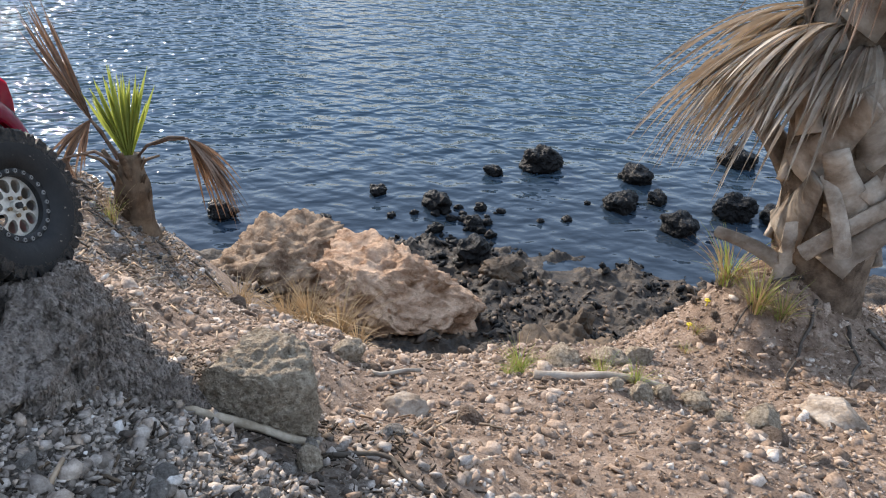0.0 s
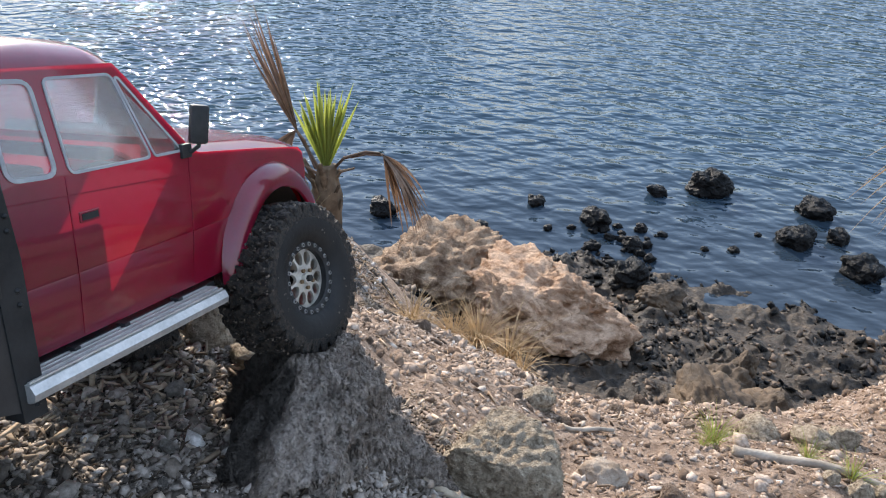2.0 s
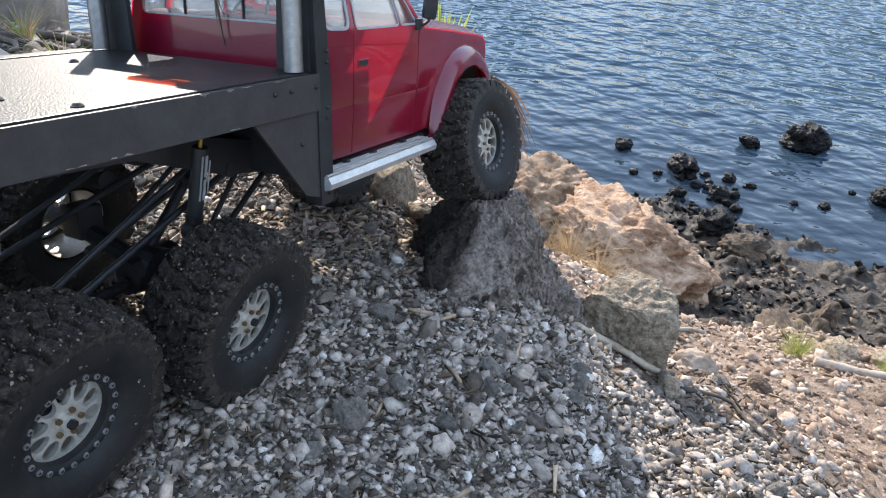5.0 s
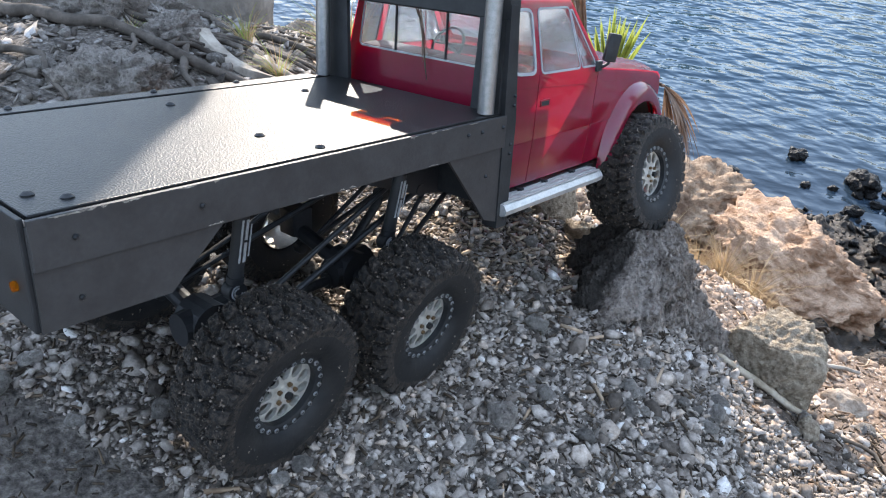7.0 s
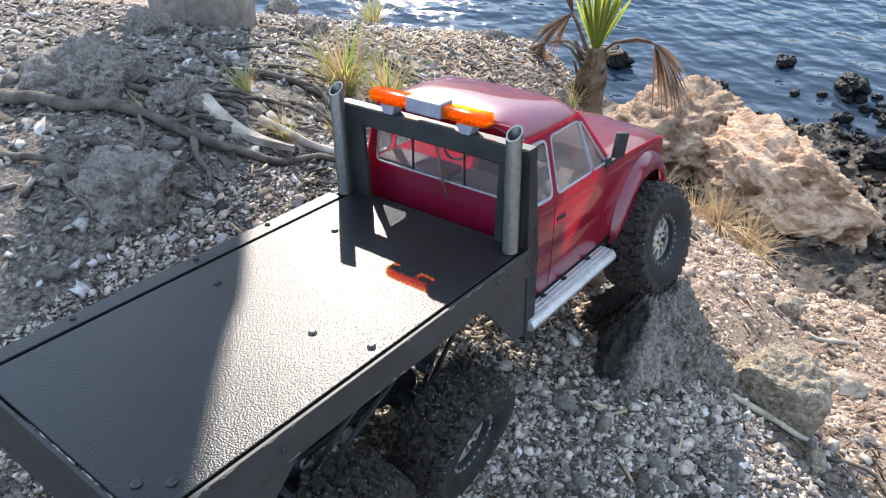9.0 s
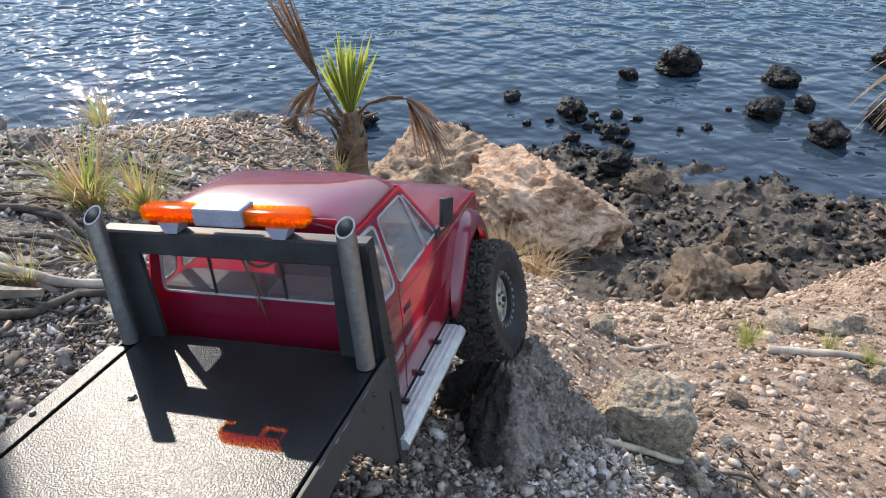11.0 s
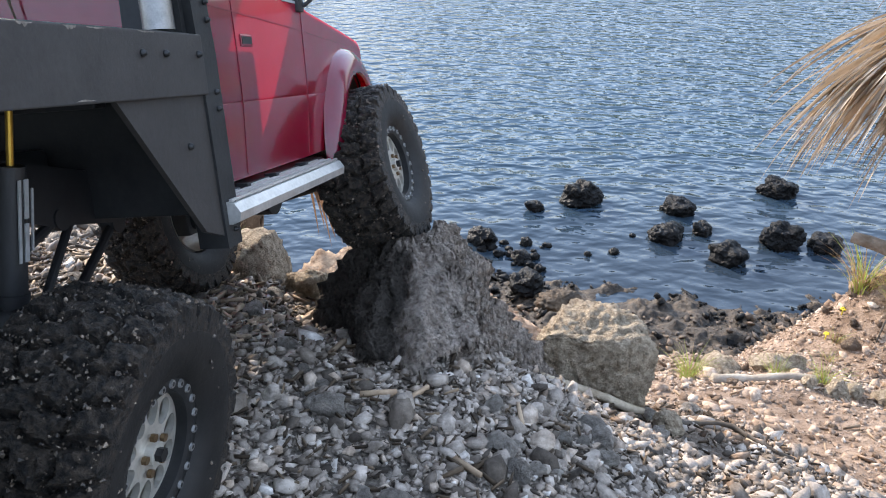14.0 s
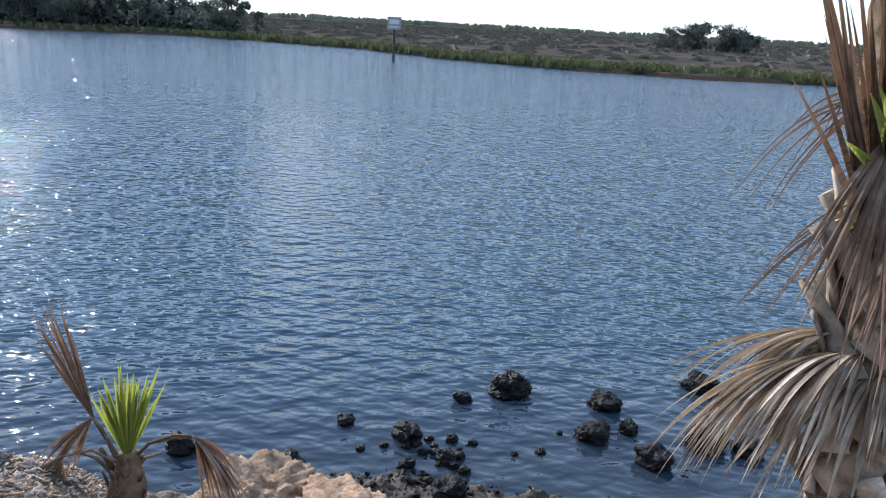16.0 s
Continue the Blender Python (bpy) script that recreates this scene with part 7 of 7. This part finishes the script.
thicket = part("thicket", bm, TREE_LEAF)
tagged(thicket, "dense dark undergrowth between the far trees", "undergrowth", kind="stuff")
# reeds along the far water's edge and low scrub behind
bm = bmesh.new()
rnd = random.Random(15)
for i in range(5200):
    x = rnd.uniform(-70, 62)
    y = float(np.interp(x, SHORE_X, SHORE_Y)) + abs(rnd.gauss(0, 1)) * 5 + 0.6
    h = rnd.uniform(0.25, 0.75)
    z = WATER_Z + 0.05
    a = rnd.uniform(0, math.pi)
    w = Vector((math.cos(a), math.sin(a), 0)) * rnd.uniform(0.15, 0.45)
    c = Vector((x, y, z))
    top = Vector((rnd.uniform(-0.1, 0.1), 0, h))
    vs = [bm.verts.new(c - w), bm.verts.new(c + w), bm.verts.new(c + w * 0.6 + top), bm.verts.new(c + top * 1.15), bm.verts.new(c - w * 0.7 + top * 0.9)]
    bm.faces.new(vs)
reeds = part("reeds", bm, MARSH_GREEN)
tagged(reeds, "low green reeds along the far marsh edge", "reeds", kind="stuff")
bm = bmesh.new()
for i in range(5200):
    x = rnd.uniform(-160, 260)
    y = rnd.uniform(75, 420)
    if y < float(np.interp(x, SHORE_X, SHORE_Y)) + 6:
        continue
    z = -1.45
    s = rnd.uniform(0.3, 0.7) * (1 + (y - 60) / 220)
    c = Vector((x, y, z))
    for k in range(2):
        a = rnd.uniform(0, math.pi)
        w = Vector((math.cos(a), math.sin(a), 0)) * s * 2.2
        vs = [bm.verts.new(c - w), bm.verts.new(c + w), bm.verts.new(c + w * 0.5 + Vector((0, 0, s * 0.6))), bm.verts.new(c + Vector((0, 0, s * 0.8))), bm.verts.new(c - w * 0.6 + Vector((0, 0, s * 0.5)))]
        bm.faces.new(vs)
scrub = part("marsh_scrub", bm, MARSH)
tagged(scrub, "brown marsh grass and scrub reaching to the horizon", "marsh", kind="stuff")
bm = bmesh.new()
for i in range(1500):
    x = -700 + 1800 * i / 1500 + rnd.uniform(-1, 1)
    y = 760 + rnd.uniform(-30, 30)
    h = 2.2 + 1.6 * noise.noise(Vector((x * 0.02, 3, 1))) + rnd.uniform(0, 1.6)
    vs = [bm.verts.new((x - 2, y, -1.6)), bm.verts.new((x + 2, y, -1.6)), bm.verts.new((x + 1.4, y, h - 1.2)), bm.verts.new((x, y, h)), bm.verts.new((x - 1.5, y, h - 1.0))]
    bm.faces.new(vs)
line = part("tree_line", bm, TREE_LEAF)
tagged(line, "thin dark line of far woods on the horizon", "woods", kind="stuff")
# channel marker
marker = new("channel_marker")
marker.location = (0.72, 62.6, WATER_Z)
tagged(marker, "dark piling with a square grey sign standing in the water", "sign")
bm = bmesh.new()
rod(bm, (0, 0, -1), (0.02, 0, 2.9), 0.13, 0.11, 12)
smooth(part("piling", bm, POLE, marker), 40)
bm = bmesh.new()
box(bm, -0.56, 0.56, -0.17, -0.11, 2.45, 3.45, 0.02)
sg = part("sign_panel", bm, SIGN_GREY, marker, "square grey panel")
bm = bmesh.new()
box(bm, -0.40, 0.40, -0.176, -0.170, 2.62, 2.72)
box(bm, -0.40, 0.40, -0.176, -0.170, 2.90, 3.25)
part("sign_face", bm, WHITE_MARK, sg, "pale faded sign face")

# ---- gravel, shells and lumps ----
# a rough-hewn block, from which every loose piece is broken
ICO_V = np.array([(-1, -0.8, -0.8), (0.9, -1, -0.7), (1, 0.8, -0.8), (-0.8, 1, -0.7), (-0.8, -0.7, 0.8), (0.7, -0.6, 0.9), (0.6, 0.8, 0.7), (-0.7, 0.6, 0.9)]) * 0.82
ICO_F = np.array([(0, 2, 1), (0, 3, 2), (4, 5, 6), (4, 6, 7), (0, 1, 5), (0, 5, 4), (1, 2, 6), (1, 6, 5), (2, 3, 7), (2, 7, 6), (3, 0, 4), (3, 4, 7)])
# a rounder lump for the larger pieces
LUMP_V = np.array([(math.cos(a) * math.cos(e), math.sin(a) * math.cos(e), math.sin(e)) for a, e in [(0, -1.57), (0, 1.57)] + [(k * math.tau / 5, -0.46) for k in range(5)] + [((k + 0.5) * math.tau / 5, 0.46) for k in range(5)]])
LUMP_F = np.array([f for k in range(5) for f in ((0, 2 + (k + 1) % 5, 2 + k), (2 + k, 2 + (k + 1) % 5, 7 + k), (2 + (k + 1) % 5, 7 + (k + 1) % 5, 7 + k), (1, 7 + k, 7 + (k + 1) % 5))])
gen = np.random.default_rng(7)


def scatter(name, xs, ys, sizes, flat, mat, label, sink=0.2, category="gravel", rough=0.46, base=(ICO_V, ICO_F)):
    """Many small broken pieces on the ground, joined into one thing."""
    n = len(xs)
    zs = land(xs, ys)
    shape = 1 + gen.uniform(-rough, rough, (n, len(base[0]), 1))
    v = base[0][None] * shape
    scl = np.stack([gen.uniform(0.7, 1.35, n), gen.uniform(0.6, 1.1, n), gen.uniform(flat[0], flat[1], n)], 1) * (sizes / 2)[:, None]
    v = v * scl[:, None, :]
    yaw, tx, ty = gen.uniform(0, math.tau, n), np.clip(gen.normal(0, 0.35, n), -0.7, 0.7), np.clip(gen.normal(0, 0.35, n), -0.7, 0.7)
    c, s = np.cos(yaw)[:, None], np.sin(yaw)[:, None]
    x, y, z = v[..., 0], v[..., 1], v[..., 2]
    z = z + x * np.tan(tx)[:, None] + y * np.tan(ty)[:, None]
    x, y = x * c - y * s, x * s + y * c
    v = np.stack([x + xs[:, None], y + ys[:, None], z + (zs + scl[:, 2] * (1 - 2 * sink))[:, None]], -1).reshape(-1, 3)
    f = (base[1][None] + (np.arange(n) * len(base[0]))[:, None, None]).reshape(-1, 3)
    me = bpy.data.meshes.new(name)
    me.vertices.add(len(v))
    me.vertices.foreach_set("co", v.ravel())
    me.loops.add(f.size)
    me.loops.foreach_set("vertex_index", f.ravel())
    me.polygons.add(len(f))
    me.polygons.foreach_set("loop_start", np.arange(0, f.size, 3))
    me.update(calc_edges=True)
    ob = part_mesh(name, me, mat)
    return tagged(ob, label, category, kind="stuff")


def spread(n, x0, x1, y0, y1, keep):
    xs, ys = gen.uniform(x0, x1, n), gen.uniform(y0, y1, n)
    k = keep(xs, ys, land(xs, ys))
    return xs[k], ys[k]


def sizes_of(n, lo, hi, power=2.2):
    return lo + (hi - lo) * gen.random(n) ** power


xs, ys = spread(74000, -0.75, 0.30, 0.06, 0.85, lambda x, y, z: z > 0.60 + 0.04 * fbm(x, y, 8, 2, 4))
scatter("shell_gravel", xs, ys, sizes_of(len(xs), 0.0020, 0.0068, 2.0), (0.15, 0.50), PEBBLE, "fine grey shell gravel round the truck", rough=0.42)
xs, ys = spread(20000, -0.75, 0.30, 0.06, 0.85, lambda x, y, z: z > 0.58 + 0.04 * fbm(x, y, 8, 2, 4))
scatter("shell_gravel", xs, ys, sizes_of(len(xs), 0.0048, 0.0115, 2.0), (0.20, 0.60), PEBBLE, "broken grey shell and limestone chippings", rough=0.50, base=(LUMP_V, LUMP_F))
xs, ys = spread(1300, -0.72, 0.28, 0.06, 0.80, lambda x, y, z: z > 0.45)
scatter("shell_gravel", xs, ys, sizes_of(len(xs), 0.009, 0.020, 2.2), (0.35, 0.75), PEBBLE, "coarser grey pebbles among the shell gravel", rough=0.38, base=(LUMP_V, LUMP_F))
xs, ys = spread(22000, -1.9, -0.55, 0.20, 2.4, lambda x, y, z: z > -0.4)
scatter("shell_gravel", xs, ys, sizes_of(len(xs), 0.004, 0.026, 3.6), (0.12, 0.5), LITTER, "grey shells and stones on the upper bank")
xs, ys = spread(52000, -0.6, 1.5, 0.4, 2.1, lambda x, y, z: (z < 0.63 + 0.04 * fbm(x, y, 8, 2, 4)) & (z > -0.9))
scatter("shell_soil", xs, ys, sizes_of(len(xs), 0.0022, 0.015, 4.4), (0.15, 0.6), PEBBLE_TAN, "tan shell fragments on the lower bank")
xs, ys = spread(5200, -0.5, 1.6, 0.7, 2.3, lambda x, y, z: (z < 0.60) & (z > -0.9))
scatter("shell_soil", xs, ys, sizes_of(len(xs), 0.006, 0.034, 3.4), (0.25, 0.60), PEBBLE_TAN, "tan stones and broken shells on the lower bank", 0.38, rough=0.36, base=(LUMP_V, LUMP_F))
xs, ys = spread(3600, -0.9, 2.9, 3.3, 4.95, lambda x, y, z: (z < -0.9) & (z > -1.84) & (fbm(x, y, 2.2, 2, 33) > -0.2 * y + 0.45))
scatter("mud_lumps", xs, ys, sizes_of(len(xs), 0.008, 0.070, 4.2), (0.3, 0.8), OYSTER, "black wet lumps of oyster mud", 0.3, "mud", 0.5)
xs, ys = spread(3600, -0.9, 2.6, 2.2, 4.2, lambda x, y, z: (z < -0.75) & (z > -1.84))
scatter("mud_lumps", xs, ys, sizes_of(len(xs), 0.008, 0.075, 4.0), (0.3, 0.7), MUD_CLOD, "brown clods of drying mud", 0.3, "mud", 0.5)


# wood chips and shell slivers
def chips(name, xs, ys, lo, hi, mat, label, wide=0.16):
    n = len(xs)
    zs = land(xs, ys)
    L = lo + (hi - lo) * gen.random(n) ** 2
    cube = np.array([(-1, -1, -1), (1, -0.7, -1), (1, 0.7, -1), (-1, 1, -1), (-1, -1, 1), (1, -0.6, 0.8), (1, 0.6, 0.8), (-1, 1, 1)], float)
    fs = np.array([(0, 3, 2, 1), (4, 5, 6, 7), (0, 1, 5, 4), (1, 2, 6, 5), (2, 3, 7, 6), (3, 0, 4, 7)])
    v = cube[None] * np.stack([L / 2, L * wide * gen.uniform(0.5, 1.2, n) / 2, L * 0.05 + 0.0005], 1)[:, None, :]
    yaw, p = gen.uniform(0, math.tau, n), gen.normal(0, 0.22, n)
    x, y, z = v[..., 0], v[..., 1], v[..., 2]
    z = z + x * np.tan(p)[:, None]
    c, s = np.cos(yaw)[:, None], np.sin(yaw)[:, None]
    x, y = x * c - y * s, x * s + y * c
    v = np.stack([x + xs[:, None], y + ys[:, None], z + (zs + 0.003 + 0.05 * L)[:, None]], -1).reshape(-1, 3)
    f = (fs[None] + (np.arange(n) * 8)[:, None, None]).reshape(-1, 4)
    me = bpy.data.meshes.new(name)
    me.vertices.add(len(v))
    me.vertices.foreach_set("co", v.ravel())
    me.loops.add(f.size)
    me.loops.foreach_set("vertex_index", f.ravel())
    me.polygons.add(len(f))
    me.polygons.foreach_set("loop_start", np.arange(0, f.size, 4))
    me.update(calc_edges=True)
    return tagged(part_mesh(name, me, mat), label, "litter", kind="stuff")


CHIP = material("wood_chip", (0.20, 0.13, 0.08), 0.85, 0, (0.42, 0.31, 0.21), 30, 4, 0.0005, 200, 0.2, island=0.45)
xs, ys = spread(170, -0.75, 0.25, 0.05, 1.0, lambda x, y, z: z > 0.3)
chips("wood_litter", xs, ys, 0.006, 0.028, CHIP, "brown wood chips and slivers among the gravel")
TAN_CHIP = material("tan_palm_chips", (0.16, 0.112, 0.074), 0.88, 0, (0.44, 0.34, 0.24), 60, 6, 0.0008, 200, 0.2, island=0.6)
xs, ys = spread(2000, -0.56, -0.10, 0.40, 0.95, lambda x, y, z: (z > 0.45) & (y > 0.72 + 0.75 * x))
chips("wood_litter", xs, ys, 0.004, 0.020, TAN_CHIP, "tan dry palm chips on the ground under the truck", 0.24)
DARK_CHIP = material("dark_mulch", (0.018, 0.013, 0.009), 0.85, 0, (0.10, 0.07, 0.045), 30, 4, 0.0005, 200, 0.2, island=0.5)
xs, ys = spread(9000, -0.75, 0.28, -0.15, 0.9, lambda x, y, z: z > 0.5)
chips("wood_litter", xs, ys, 0.003, 0.012, DARK_CHIP, "dark mulch slivers between the gravel", 0.2)
xs, ys = spread(1500, -0.9, 1.5, 0.75, 2.2, lambda x, y, z: z > -0.7)
chips("wood_litter", xs, ys, 0.006, 0.030, CHIP, "dry slivers of wood and root on the lower bank", 0.12)
xs, ys = spread(2600, -1.25, -0.45, 1.30, 2.25, lambda x, y, z: z > -0.4)
chips("wood_litter", xs, ys, 0.006, 0.040, CHIP, "brown dry leaf and twig litter round the young palm", 0.14)
GREY_CHIP = material("weathered_wood_chip", (0.10, 0.082, 0.066), 0.88, 0, (0.27, 0.235, 0.20), 30, 4, 0.0005, 200, 0.2, island=0.6)
xs, ys = spread(1300, -1.7, -0.5, 0.3, 2.3, lambda x, y, z: z > -0.3)
chips("wood_litter", xs, ys, 0.006, 0.036, GREY_CHIP, "dry twigs and bark litter on the upper bank", 0.10)

# single stones that can be told apart, as parts of the ground
shared = []
for i in range(8):
    shared.append(rock_mesh("pebble", (1.0, random.Random(i).uniform(0.65, 0.95), random.Random(i + 9).uniform(0.45, 0.8)), 2000 + i, subdiv=2, lumps=0.3, grain=0.1, cuts=6))
    shared[-1].materials.append(PEBBLE_ONE)


PEBBLE_SLOPE = material("tan_slope_stone", (0.22, 0.148, 0.10), 0.88, 0, (0.45, 0.335, 0.25), 5, 8, 0.16, 14, 0.3, 0, (0.3, 0.7), per_object=0.3)
tan_shared = [me.copy() for me in shared]
for me in tan_shared:
    me.materials[0] = PEBBLE_SLOPE


def single_stones(n, x0, x1, y0, y1, lo, hi, keep, seed, shapes=shared):
    rnd = random.Random(seed)
    done = 0
    for _ in range(n * 6):
        if done >= n:
            break
        x, y = rnd.uniform(x0, x1), rnd.uniform(y0, y1)
        z = gz(x, y)
        if not keep(x, y, z):
            continue
        s = lo + (hi - lo) * rnd.random() ** 2.2
        ob = part_mesh("pebble", shapes[done % 8], None, ground)
        ob.matrix_local = pose(x, y, z + s * 0.14, rnd.uniform(-20, 20), rnd.uniform(-20, 20), rnd.uniform(0, 360)) @ Matrix.Scale(s, 4)
        done += 1


single_stones(280, -0.60, 0.25, -0.05, 0.72, 0.009, 0.027, lambda x, y, z: z > 0.5, 1)
single_stones(90, -0.5, 1.3, 0.85, 1.9, 0.016, 0.050, lambda x, y, z: z > -0.6, 2, tan_shared)
single_stones(130, -1.4, -0.62, 0.2, 1.6, 0.014, 0.042, lambda x, y, z: z > 0.2, 3)
# stones that stand out on the slope
for i, (x, y, w, h) in enumerate(((0.085, 0.925, 0.080, 0.042), (0.72, 1.02, 0.085, 0.05), (0.91, 1.09, 0.13, 0.05), (0.50, 1.03, 0.050, 0.04), (0.55, 1.06, 0.040, 0.03), (0.61, 1.05, 0.055, 0.04), (0.64, 1.00, 0.035, 0.03), (0.46, 1.05, 0.035, 0.03), (0.52, 1.28, 0.09, 0.05), (0.60, 1.36, 0.08, 0.06), (0.42, 1.30, 0.10, 0.05), (-0.215, 0.276, 0.030, 0.026), (-0.02, 1.13, 0.07, 0.045),
                                  (-0.36, 0.70, 0.095, 0.075), (-0.43, 0.74, 0.07, 0.05), (-0.30, 0.66, 0.05, 0.04), (0.02, 0.545, 0.032, 0.026), (-0.075, 0.60, 0.030, 0.024))):
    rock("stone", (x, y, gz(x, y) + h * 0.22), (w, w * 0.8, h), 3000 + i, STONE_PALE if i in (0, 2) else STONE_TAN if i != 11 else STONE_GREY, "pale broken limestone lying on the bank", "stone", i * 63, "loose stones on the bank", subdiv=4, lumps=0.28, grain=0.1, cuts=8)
# limestone outcrops on the upper bank
for i, (x, y, w, h) in enumerate(((-0.80, 0.40, 0.15, 0.10), (-1.05, 0.55, 0.17, 0.11), (-0.92, 0.60, 0.10, 0.07), (-1.30, 1.35, 0.12, 0.07), (-1.40, 0.95, 0.14, 0.08), (-0.62, 1.55, 0.08, 0.05), (-1.05, 1.95, 0.10, 0.07), (-1.72, 1.72, 0.13, 0.09))):
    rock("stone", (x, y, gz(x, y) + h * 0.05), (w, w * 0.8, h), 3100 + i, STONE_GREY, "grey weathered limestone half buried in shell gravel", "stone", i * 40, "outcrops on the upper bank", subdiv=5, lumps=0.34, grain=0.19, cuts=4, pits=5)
# small black rocks in the shallows
for i in range(30):
    rnd = random.Random(4000 + i)
    x, y = rnd.uniform(-0.2, 1.5), rnd.uniform(4.75, 5.5)
    if i < 22:
        x, y = rnd.uniform(0.05, 0.75), rnd.uniform(4.7, 5.35)
    w = rnd.uniform(0.03, 0.11)
    ob = smooth(part_mesh("oyster_rock", rock_mesh("oyster_rock", (w, w * 0.9, w * 0.7), 4100 + i, subdiv=3, lumps=0.4, grain=0.2, cuts=2), OYSTER))
    ob.location = (x, y, WATER_Z + w * 0.08)
    tagged(ob, "small black rock breaking the shallow water", "rock", "oyster rocks in the water")
